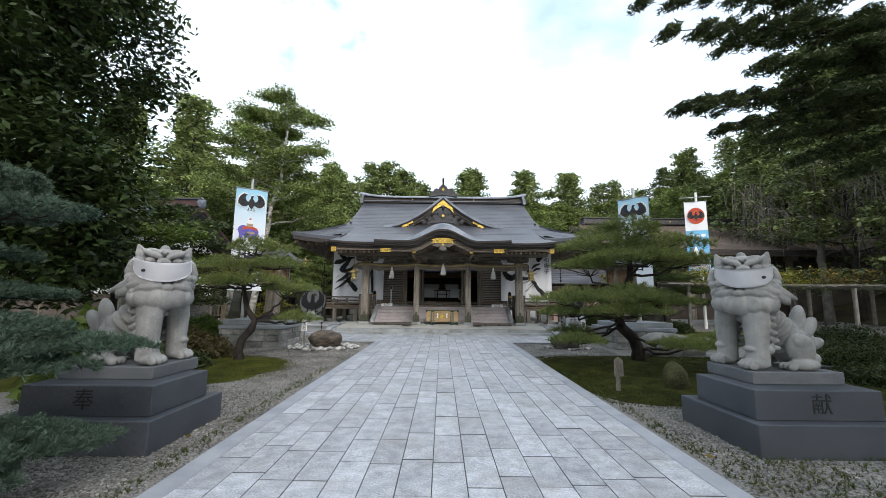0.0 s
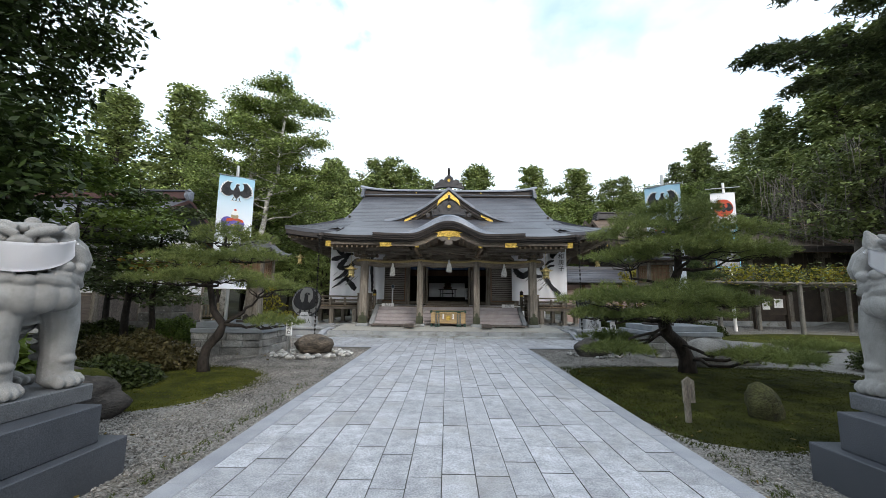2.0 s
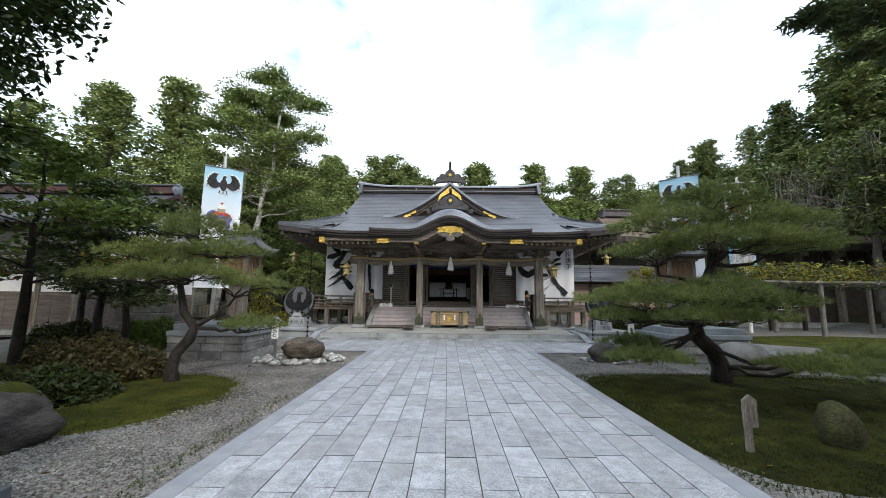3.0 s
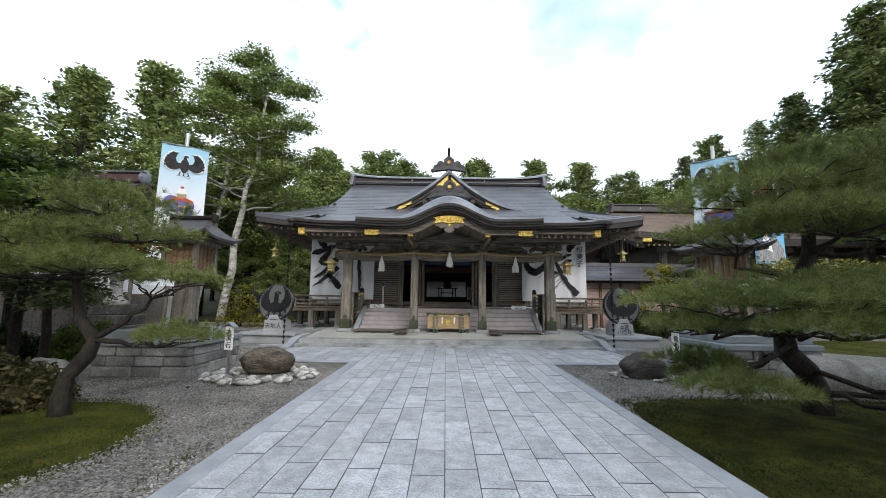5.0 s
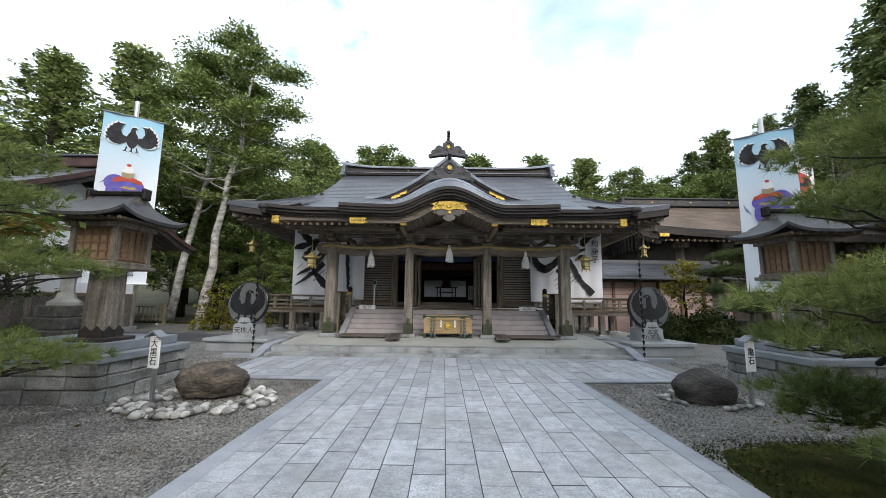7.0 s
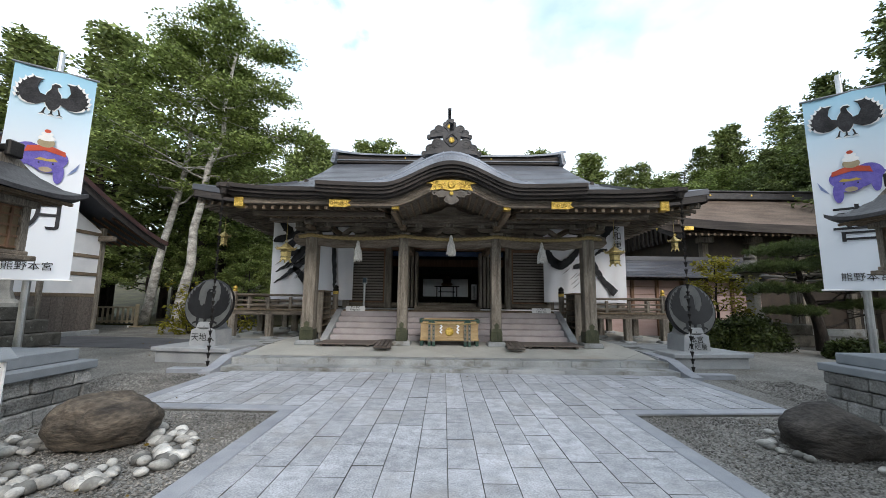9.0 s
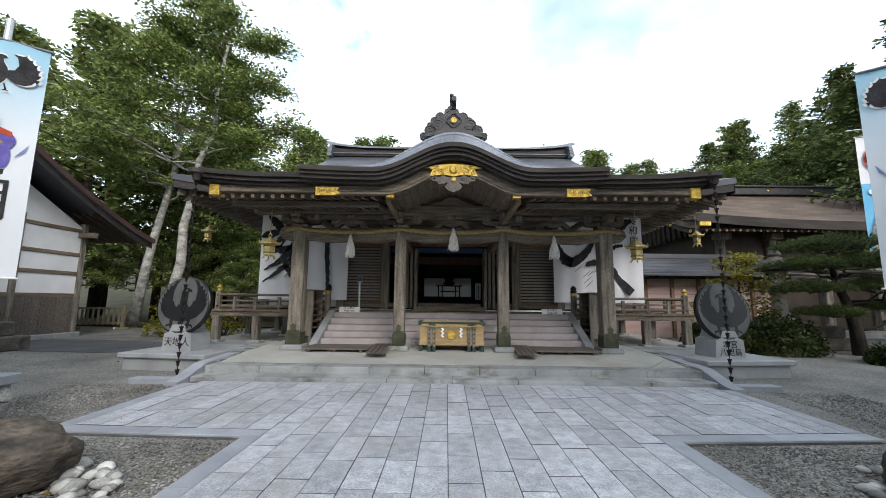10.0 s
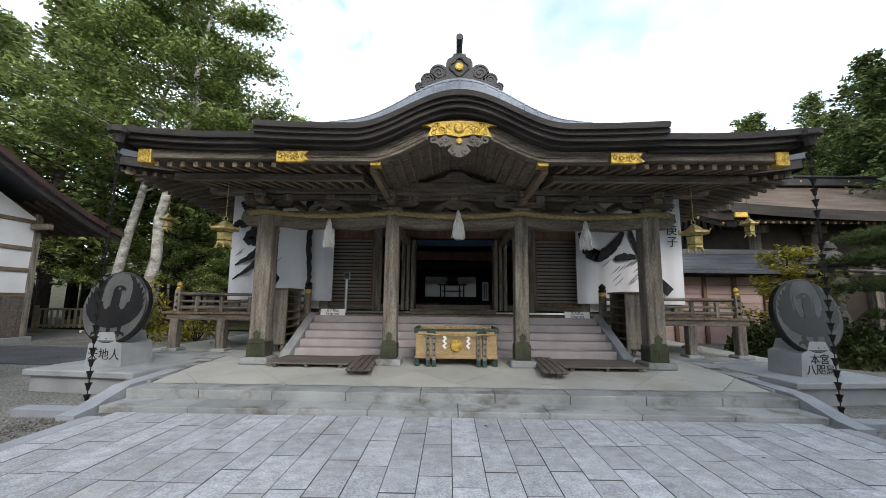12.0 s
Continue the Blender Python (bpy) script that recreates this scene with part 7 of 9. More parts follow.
part("printed_mountain", plate([(-0.5, 3.9), (-0.3, 4.6), (-0.1, 4.9), (0.05, 4.5), (0.2, 4.75), (0.5, 4.0), (0.5, 3.45), (-0.5, 3.45)], -0.034, -0.03), M_INKG, t, local=True)
part("printed_mountain", plate([(-0.35, 4.2), (-0.12, 4.86), (0.0, 4.5), (0.1, 3.9)], -0.038, -0.034), M_PAPER, t, local=True)
part("top_bar", rod([(-0.75, 0.05, 7.75), (0.85, 0.05, 7.75)], 0.025, 8), M_STEEL, t, local=True)
part("top_bar", rod([(-0.6, 0, 7.46), (0.6, 0, 7.46)], 0.02, 8), M_STEEL, t, local=True)
part("pole", rod([(0.1, 0.1, 0), (0.1, 0.1, 8.05)], [0.08, 0.06], 12), M_PAPER, t, local=True)

# ================= side buildings =================
def gabled_building():
    t = thing("side_hall", "white-plastered timber hall with dark curved gable roof", "building", (-19, 21.2, 0))
    x0, x1, y0, y1 = -27.0, -13.95, 17.8, 24.4
    part("base", box(x0, x1 + 0.15, y0 - 0.2, y1 + 0.2, 0, 0.28, 0.02), M_STEP, t)
    part("wall", box(x0, x1, y0, y1, 0.28, 4.1), M_PLASTER, t)
    bm = bmesh.new()
    tri = [(y0, 4.1), (y1, 4.1), ((y0 + y1) / 2, 5.9)]
    a = [bm.verts.new((x1 - 0.01, y, z)) for y, z in tri]
    b = [bm.verts.new((x1 - 0.15, y, z)) for y, z in tri]
    bm.faces.new(a), bm.faces.new(b[::-1])
    part("gable_wall", bm, M_PLASTER, t)
    for y in (y0, y0 + 2.2, y1 - 2.2, y1):
        part("post", box(x1 - 0.1, x1 + 0.05, y - 0.1, y + 0.1, 0.28, 4.3, 0.01), M_WOOD, t)
    for z in (1.55, 2.35, 3.05, 3.95):
        part("rail", box(x1 - 0.05, x1 + 0.035, y0, y1, z, z + 0.13, 0.008), M_WOODY, t)
        part("rail", box(x0, x1, y0 - 0.035, y0 + 0.05, z, z + 0.13, 0.008), M_WOODX, t)
    for k in range(26):
        y = y0 + 0.03 + k * (y1 - y0) / 26
        part("wall_board", box(x1 - 0.02, x1 + 0.02 + 0.006 * (k % 2), y, y + (y1 - y0) / 26 - 0.01, 0.28, 1.55), M_DECK, t)
    for k in range(30):
        x = x0 + k * (x1 - x0) / 30
        part("wall_board", box(x, x + (x1 - x0) / 30 - 0.01, y0 - 0.02 - 0.006 * (k % 2), y0 + 0.02, 0.28, 1.55), M_DECK, t)
    for x in np.arange(x0 + 0.2, x1, 1.9):
        part("post", box(x - 0.09, x + 0.09, y0 - 0.06, y0 + 0.05, 0.28, 4.2), M_WOOD, t)
    part("bracket_beam", box(x1, x1 + 0.6, y1 - 0.25, y1 - 0.05, 3.75, 3.95, 0.02), M_WOODX, t)
    cy = (y0 + y1) / 2
    def prof(k):
        return 6.35 - 2.3 * (1 - (1 - k) ** 1.3)
    for s in (-1, 1):
        ks = np.linspace(0, 1, 11)
        part("roof", sheet([[(x, cy + s * k * 5.45, prof(k)) for x in ((-27.6, -20, -12.9) if s > 0 else (-12.9, -20, -27.6))] for k in ks], 0.14), M_COPPER, t)
        part("verge", sheet([[(-12.86, cy + s * k * 5.45, prof(k) - dz) for k in ks] for dz in (-0.03, 0.16)]), M_REDTRIM, t)
        part("verge", sheet([[(-12.95, cy + s * k * 5.4, prof(k) - dz) for k in ks] for dz in (0.16, 0.38)]), M_FASCIA, t)
        for x in np.arange(-27.4, -13.0, 0.4):
            part("rafter", sheet([[(x - 0.04, cy + s * 3.0, prof(0.55) - 0.16), (x + 0.04, cy + s * 3.0, prof(0.55) - 0.16)], [(x - 0.04, cy + s * 5.35, prof(0.98) - 0.16), (x + 0.04, cy + s * 5.35, prof(0.98) - 0.16)]], 0.08), M_WOODR, t)
    part("ridge", box(-27.6, -12.95, cy - 0.2, cy + 0.2, 6.35, 6.72, 0.03), M_REDTRIM, t)
    part("ridge_cap", box(-27.7, -12.85, cy - 0.28, cy + 0.28, 6.72, 6.80, 0.02), M_COPPER, t)
    part("ridge_end", blob((-12.95, cy, 6.55), (0.16, 0.3, 0.34), 4, 0.25, 2), M_COPPERL, t)


gabled_building()


def thatched_hall():
    t = thing("bark_roofed_hall", "old hall with brown bark-shingle roof and gilt fittings", "building", (21, 33, 0))
    def prof(k):
        return 8.1 - 2.9 * (1 - (1 - k) ** 1.35)
    ks = np.linspace(0, 1, 10)
    for s in (-1, 1):
        rows = [[(x, 33 + s * k * 6.2, prof(k) + 0.35 * (abs(x - 22) / 11) ** 3 * k) for x in (np.linspace(11.6 - 0.8 * k, 32.4 + 3.0 * k, 15) if s < 0 else np.linspace(32.4 + 3.0 * k, 11.6 - 0.8 * k, 15))] for k in ks]
        part("roof", sheet([r[::-1] for r in rows], 0.32), M_BARK_ROOF, t)
    part("eave_edge", sheet([[(x, 26.78, prof(1) + 0.35 * (abs(x - 22) / 11) ** 3 - dz) for x in np.linspace(10.9, 35.2, 15)] for dz in (0.0, 0.4)]), M_FASCIA, t)
    part("hip", sheet([[(32.4, 33 - 6.2 * k, prof(k)) for k in ks], [(32.4 + 3.6 * 1, 33 - 6.2 * k, prof(max(k, 0.98))) for k in ks]]), M_BARK_ROOF, t)
    part("ridge", box(12.0, 32, 32.7, 33.3, 8.1, 8.55, 0.04), M_BLACKMETAL_ROOF, t)
    part("ridge_cap", box(11.8, 32.2, 32.6, 33.4, 8.55, 8.65, 0.03), M_BLACKMETAL_ROOF, t)
    for k in range(4):
        part("ridge_end_roll", rod([(11.95 - 0.03 * k, 32.5, 8.6 - k * 0.17), (11.95 - 0.03 * k, 33.5, 8.6 - k * 0.17)], 0.1, 8), M_BLACKMETAL_ROOF, t)
    for x in np.arange(14, 32, 2.6):
        part("gilt_stud", blob((x, 32.69, 8.35), (0.07, 0.03, 0.07), 1, 0, 1), M_GOLD, t)
    # gable side facing the courtyard
    for dz0, dz1, xx, m in ((0.0, 0.34, 11.0, M_BARK_ROOF), (0.34, 0.62, 11.1, M_FASCIA)):
        for s in (-1, 1):
            part("verge", sheet([[(xx, 33 + s * k * 6.15, prof(k) - dz) for k in ks] for dz in (dz0, dz1)]), m, t)
    for k in (0.15, 0.4, 0.65, 0.9):
        part("gilt_stud", blob((11.05, 33 - k * 6.1, prof(k) - 0.48), (0.05, 0.09, 0.09), 2, 0.1, 1), M_GOLD, t)
    part("gilt_eave_end", box(11.0, 11.5, 26.75, 26.9, 4.95, 5.15, 0.02), M_GOLD, t)
    part("wall", box(13, 32, 28.6, 38, 0.4, 5.4), M_DARKWOOD, t)
    bm = bmesh.new()
    bm.faces.new([bm.verts.new(q) for q in ((12.6, 28, 5.2), (12.6, 38, 5.2), (12.6, 33, 7.9))])
    part("gable_wall", bm, M_DARKWOOD, t)
    for y in np.arange(28.2, 37, 0.5):
        part("gable_lattice", box(12.5, 12.6, y - 0.05, y + 0.05, 5.0, prof(abs(y - 33) / 6.2) - 0.6), M_FASCIA, t)
    for x in np.arange(13, 32, 2.4):
        part("post", box(x - 0.15, x + 0.15, 28.3, 28.6, 0.3, 5.2), M_WOOD, t)
        part("bracket", box(x - 0.3, x + 0.3, 28.0, 28.6, 4.6, 4.9, 0.03), M_WOOD, t)
    for x in np.arange(11.4, 34, 0.3):
        part("rafter", sheet([[(x - 0.05, 26.95, 4.85), (x + 0.05, 26.95, 4.85)], [(x - 0.05, 29, 5.5), (x + 0.05, 29, 5.5)]], 0.1), M_WOODY, t)
    part("floor_base", box(12.5, 32.5, 27.8, 38, -0.1, 0.4), M_STEP, t)


thatched_hall()
cor = thing("corridor_wall", "roofed wall of pale pinkish boards and dark posts", "wall", (11, 27, 0))
part("boards", box(7.2, 14.5, 27.0, 27.15, 0, 2.7), M_PINK, cor)
for x in np.arange(7.4, 14.5, 1.15):
    part("post", box(x - 0.07, x + 0.07, 26.9, 27.0, 0, 2.7, 0.01), M_WOODR, cor)
for z in (0.9, 1.25, 1.6, 1.95, 2.3):
    part("board_joint", box(7.2, 14.5, 26.985, 27.0, z, z + 0.02), M_WOODR, cor)
part("eave_beam", box(7.2, 14.5, 26.6, 26.75, 2.6, 2.72), M_DARKWOOD, cor)
for x in np.arange(7.3, 14.5, 0.28):
    part("rafter_end", box(x - 0.03, x + 0.03, 26.2, 27.0, 2.68, 2.75), M_DARKWOOD, cor)
part("roof", sheet([[(x, y, z) for x in (14.6, 7.1)] for y, z in ((28.0, 3.65), (27.5, 3.35), (26.9, 3.0), (26.1, 2.76))], 0.06), M_COPPER, cor)
for y, z in ((27.75, 3.51), (27.5, 3.36), (27.2, 3.19), (26.9, 3.01), (26.6, 2.93), (26.35, 2.85)):
    part("roof_seam", rod([(7.1, y, z), (14.6, y, z)], 0.012, 4), M_COPPER, cor)
part("ridge", box(7.1, 14.6, 27.95, 28.2, 3.62, 3.85, 0.02), M_COPPER, cor)

road = tagged(part("road", slab([(-7.6, 20.3), (-16.5, 20.9), (-17.5, 23.2), (-12.0, 23.4), (-7.6, 22.6)], 0.05, 0.122), M_ASPH), "dark asphalt strip across the gravel", "road", kind="structure")


def fence_gate(at, turn):
    t = thing("bamboo_barrier", "pale wooden slatted barrier on the gravel", "barrier", at, turn)
    for x in (-1.0, 1.0):
        p0 = part("post", box(x - 0.07, x + 0.07, -0.07, 0.07, 0, 1.12, 0.015), M_FENCE, t, local=True)
        part("foot", box(x - 0.3, x + 0.3, -0.06, 0.06, 0, 0.08, 0.01), M_FENCE, p0, local=True)
        part("white_cap", box(x - 0.34, x - 0.26, -0.065, 0.065, 0.0, 0.09), M_PAPER, p0, local=True)
    for z in (0.25, 0.92):
        part("rail", box(-1.0, 1.0, -0.04, 0.04, z, z + 0.08, 0.01), M_FENCE, t, local=True)
    for k in range(9):
        x = -0.85 + k * 0.212
        part("slat", box(x - 0.05, x + 0.05, -0.055, -0.035, 0.2, 1.0, 0.006), M_FENCE, t, local=True)


fence_gate((-16.15, 27.9, 0.1), 12)


def stone_lantern(at, k, base_steps, label):
    x, y, z = at
    t = thing("stone_lantern", label, "stone lantern", at, group="stone lanterns")
    for i in range(base_steps):
        w = (0.95 if base_steps > 2 else 1.35) - i * 0.22
        part("base_step", box(x - w, x + w, y - w, y + w, z + i * 0.38, z + (i + 1) * 0.38, 0.04, seg=2), M_OLDSTONE, t)
    z += base_steps * 0.38
    part("foot", lathe([(0.55 * k, 0), (0.55 * k, 0.12 * k), (0.34 * k, 0.26 * k)], (x, y, z), 6), M_LANSTONE, t)
    part("shaft", lathe([(0.34 * k, 0), (0.24 * k, 0.3 * k), (0.24 * k, 0.75 * k), (0.36 * k, 0.95 * k)], (x, y, z + 0.26 * k), 6), M_LANSTONE, t)
    part("platform", lathe([(0.36 * k, 0), (0.58 * k, 0.14 * k), (0.58 * k, 0.26 * k)], (x, y, z + 1.2 * k), 6), M_LANSTONE, t)
    part("light_box", lathe([(0.36 * k, 0), (0.36 * k, 0.42 * k)], (x, y, z + 1.46 * k), 6), M_LANSTONE, t)
    for a in range(3):
        an = a * 2.094 - 1.57 + 0.52
        part("window", box(x + 0.3 * k * math.cos(an) - 0.1 * k, x + 0.3 * k * math.cos(an) + 0.1 * k, y + 0.3 * k * math.sin(an) - 0.06, y + 0.3 * k * math.sin(an) + 0.02, z + 1.55 * k, z + 1.78 * k), M_BLACK, t)
    part("roof", lathe([(0.86 * k, 0.06 * k), (0.9 * k, 0.12 * k), (0.5 * k, 0.3 * k), (0.22 * k, 0.52 * k), (0.16 * k, 0.56 * k)], (x, y, z + 1.86 * k), 6), M_OLDSTONE, t)
    part("finial", lathe([(0.12 * k, 0), (0.2 * k, 0.1 * k), (0.14 * k, 0.24 * k), (0.02 * k, 0.34 * k)], (x, y, z + 2.4 * k), 10), M_OLDSTONE, t)


stone_lantern((-12.65, 20.0, 0), 0.85, 3, "old stone lantern on dark stepped base")
stone_lantern((11.9, 24.2, 0), 1.0, 2, "old granite lantern with lichened cap")

# trellis of bamboo at the garden's far side
perg = thing("bamboo_trellis", "weathered bamboo trellis carrying yellowing vines", "trellis", (15, 20.5, 0))
for x in (12.7, 16.5, 21.3, 25):
    part("post", rod([(x, 20.9, 0), (x + 0.05, 20.9, 2.5)], 0.1, 10), M_BAMBOO, perg)
    part("post", rod([(x, 23.4, 0), (x + 0.05, 23.4, 2.5)], 0.1, 10), M_BAMBOO, perg)
for y in (20.7, 20.85, 21.5, 22.3, 23.4):
    part("long_pole", rod([(11.6, y, 2.42 + 0.03 * (y - 21)), (17, y + 0.05, 2.38), (26, y, 2.45)], 0.05, 8), M_BAMBOO, perg)
for x in np.arange(12.2, 26, 1.3):
    part("cross_pole", rod([(x, 20.5, 2.33), (x, 23.7, 2.33)], 0.04, 8), M_BAMBOO, perg)
nb3 = thing("roofed_notice_board", "dark roofed wooden notice board with papers", "notice board", (18.5, 25, 0), 10)
for x in (-1.1, 1.1):
    part("post", box(x - 0.08, x + 0.08, -0.08, 0.08, 0, 2.2), M_DARKWOOD, nb3, local=True)
part("panel", box(-1.1, 1.1, -0.04, 0.04, 0.8, 1.9), M_DARKWOOD, nb3, local=True)
for x, z, w, h in ((-0.6, 1.1, 0.5, 0.6), (0.2, 1.2, 0.6, 0.5)):
    part("notice_sheet", box(x, x + w, -0.05, -0.042, z, z + h), M_PAPER, nb3, local=True)
part("roof", plate([(-1.5, 2.1), (0, 2.5), (1.5, 2.1), (1.5, 2.2), (0, 2.62), (-1.5, 2.2)], -0.5, 0.5), M_DARKWOOD, nb3, local=True)
lowb = thing("garden_bench", "low black bench with an upright panel", "bench", (7.1, 8.9, 0), -8)
part("panel", box(-0.28, 0.28, -0.02, 0.02, 0.42, 0.62, 0.005), M_BLACK, lowb, local=True)
for x in (-0.2, 0.2):
    part("leg", box(x - 0.02, x + 0.02, -0.02, 0.02, 0, 0.42), M_BLACK, lowb, local=True)
part("bench_plank", box(-0.75, 0.45, -0.25, 0.0, 0.24, 0.28), M_BLACK, lowb, local=True)
for x in (-0.65, 0.35):
    part("leg", box(x - 0.03, x + 0.03, -0.22, -0.03, 0, 0.24), M_BLACK, lowb, local=True)

# ================= plants =================
M_LITTER = mat("leaf_litter", (0.035, 0.030, 0.016), (0.075, 0.070, 0.030), 0.8, 12, 0.4, rough=0.95, bump=0.6)


def forest_floor(name, x0, x1, y0, y1, label):
    rows = [[(x, y, ground_z(x, y) + 0.06 + 0.1 * noise.noise(Vector((x * 0.3, y * 0.3, 0)))) for x in np.linspace(x0, x1, 30)] for y in np.linspace(y0, y1, 30)]
    return tagged(part(name, sheet(rows), M_LITTER, smooth=True), label, "forest floor", kind="structure")


def ground_z(x, y):
    hill = max(0.0, x - 24) * 0.42 + max(0.0, y - 46) * 0.16
    return min(hill * min(1.0, max(0.0, (y - 8) / 30)), 26) + rise(y)


forest_floor("forest_floor", 25, 90, 8, 110, "shaded leaf-litter floor of the eastern slope")
forest_floor("forest_floor", -80, 25, 46, 110, "shaded leaf-litter floor behind the shrine")
forest_floor("forest_floor", -80, -7.5, 29.5, 46, "shaded leaf-litter floor of the western wood")
forest_floor("forest_floor", -60, -14.5, -10, 17, "shaded leaf-litter floor beyond the garden")

R = np.random.default_rng(5)


def quads(c, u, v):
    """Leaf quads with centres c and half-axes u (along) and v (across); pointed at both ends."""
    n = len(c)
    p = np.stack([c - u, c - u * 0.1 + v, c + u, c - u * 0.1 - v], axis=1).reshape(-1, 3)
    f = np.arange(4 * n).reshape(-1, 4)
    return p, f


def unit(a):
    return a / np.maximum(np.linalg.norm(a, axis=-1, keepdims=True), 1e-9)


def leaf_cloud(name, centers, per, spread, size, material, parent, flat=0.5, aspect=0.45, droop=0.0, label=""):
    """per leaves gathered about each centre, spread = (sx, sy, sz)."""
    c = np.repeat(np.asarray(centers, float), per, axis=0)
    off = unit(R.normal(size=c.shape)) * R.uniform(0, 1, size=(len(c), 1)) ** 0.45
    c = c + off * np.asarray(spread) * 1.75
    u = R.normal(size=c.shape)
    u[:, 2] = u[:, 2] * flat - droop
    u = unit(u)
    w = unit(np.cross(u, R.normal(size=c.shape) * np.array((0.5, 0.5, 1.4))))
    s = size * R.uniform(0.6, 1.25, size=(len(c), 1))
    p, f = quads(c, u * s, w * s * aspect)
    return raw(name, p, f, material, parent, label)


def needle_tufts(name, pts, dirs, per, length, width, material, parent, open_=0.75):
    """Bundles of thin needles at pts, fanning out about dirs."""
    c = np.repeat(pts, per, axis=0)
    d = unit(np.repeat(dirs, per, axis=0) + R.normal(size=c.shape) * open_ * 0.75)
    l = length * R.uniform(0.7, 1.15, size=(len(c), 1))
    side = unit(np.cross(d, R.normal(size=c.shape))) * width
    p = np.stack([c - side, c + side, c + d * l], axis=1).reshape(-1, 3)
    f = np.arange(3 * len(c)).reshape(-1, 3)
    return raw(name, p, f, material, parent)


def limb(a, b, r0, r1, wob, seed, n=6):
    a, b = Vector(a), Vector(b)
    rr = random.Random(seed)
    L = (b - a).length
    pts, rad = [], []
    for k in range(n + 1):
        f = k / n
        o = Vector((rr.uniform(-1, 1), rr.uniform(-1, 1), rr.uniform(-0.5, 0.5))) * wob * L * math.sin(math.pi * f)
        pts.append(a.lerp(b, f) + o)
        rad.append(r0 + (r1 - r0) * f)
    return pts, rad


def pine(name, label, at, trunk, pads, material, needle=0.11, tufts=260, per=22, bark=M_BARK, group="", width=0.0036):
    """A trained pine: bent trunk, limbs to flat foliage pads (centre, radii)."""
    t = thing(name, label, "pine tree", at, group=group)
    bm = rod(trunk[0], trunk[1], 9)
    for q in range(len(bm.verts)):
        bm.verts.ensure_lookup_table()
        v = bm.verts[q]
        v.co += Vector((noise.noise(v.co * 9), noise.noise(v.co * 9 + Vector((5, 0, 0))), 0)) * 0.018
    part("trunk", bm, bark, t, smooth=True)
    P, D = [], []
    for i, (c, r) in enumerate(pads):
        c, r = np.array(c, float), np.array(r, float)
        src = min(trunk[0], key=lambda q: (Vector(q) - Vector(c - (0, 0, r[2]))).length)
        lp, lr = limb(src, tuple(c - (0, 0, r[2] * 0.5)), 0.032 + 0.014 * r[0], 0.013, 0.14, i + 3)
        b2 = rod(lp, lr, 6)
        for q in range(7):
            a = q / 7 * 6.283 + i
            e = (c[0] + r[0] * 0.8 * math.cos(a), c[1] + r[1] * 0.8 * math.sin(a), c[2] - r[2] * 0.2)
            tp_, tr_ = limb(lp[-2], e, 0.015, 0.005, 0.12, i * 9 + q, 5)
            rod(tp_, tr_, 5, b2)
        part("branch", b2, bark, t, smooth=True)
        n = int(tufts * max(0.25, r[0] * r[1]))
        a, q = R.uniform(0, 6.283, n), np.sqrt(R.uniform(0, 1, n))
        lump = 1 + 0.28 * np.sin(3 * a + i) * q
        x, y = c[0] + r[0] * q * np.cos(a) * lump, c[1] + r[1] * q * np.sin(a) * lump
        z = c[2] + r[2] * (1 - q ** 2) * R.uniform(-0.25, 1.0, n) + 0.1 * r[2] * R.normal(size=n)
        P.append(np.stack([x, y, z], 1))
        D.append(np.stack([np.cos(a) * q * 0.7, np.sin(a) * q * 0.7, 0.55 + 0 * a], 1))
    needle_tufts("needles", np.concatenate(P) - np.array(at), np.concatenate(D), per, needle, width, material, t)
    return t


pine("garden_pine", "small trained red pine with crooked trunk in moss", (-4.72, 10.2, 0),
     ([(-4.72, 10.2, -0.02), (-4.74, 10.2, 0.25), (-4.70, 10.2, 0.5), (-4.48, 10.2, 0.75), (-4.42, 10.2, 0.95), (-4.62, 10.2, 1.2), (-4.75, 10.2, 1.7), (-4.55, 10.2, 2.3), (-4.5, 10.2, 2.7)], [0.13, 0.095, 0.08, 0.085, 0.075, 0.065, 0.05, 0.035, 0.02]),
     [((-4.45, 10.2, 2.65), (0.75, 0.7, 0.32)), ((-4.0, 10.1, 2.25), (0.62, 0.6, 0.28)), ((-5.1, 10.1, 2.2), (0.7, 0.65, 0.28)), ((-5.2, 9.9, 1.8), (0.75, 0.7, 0.24)), ((-4.35, 9.9, 1.85), (0.8, 0.7, 0.26)), ((-3.6, 10.3, 1.7), (0.55, 0.5, 0.24)), ((-3.5, 10.3, 0.98), (0.5, 0.45, 0.22))],
     L_PINE, 0.105, 700, 30, width=0.0028)
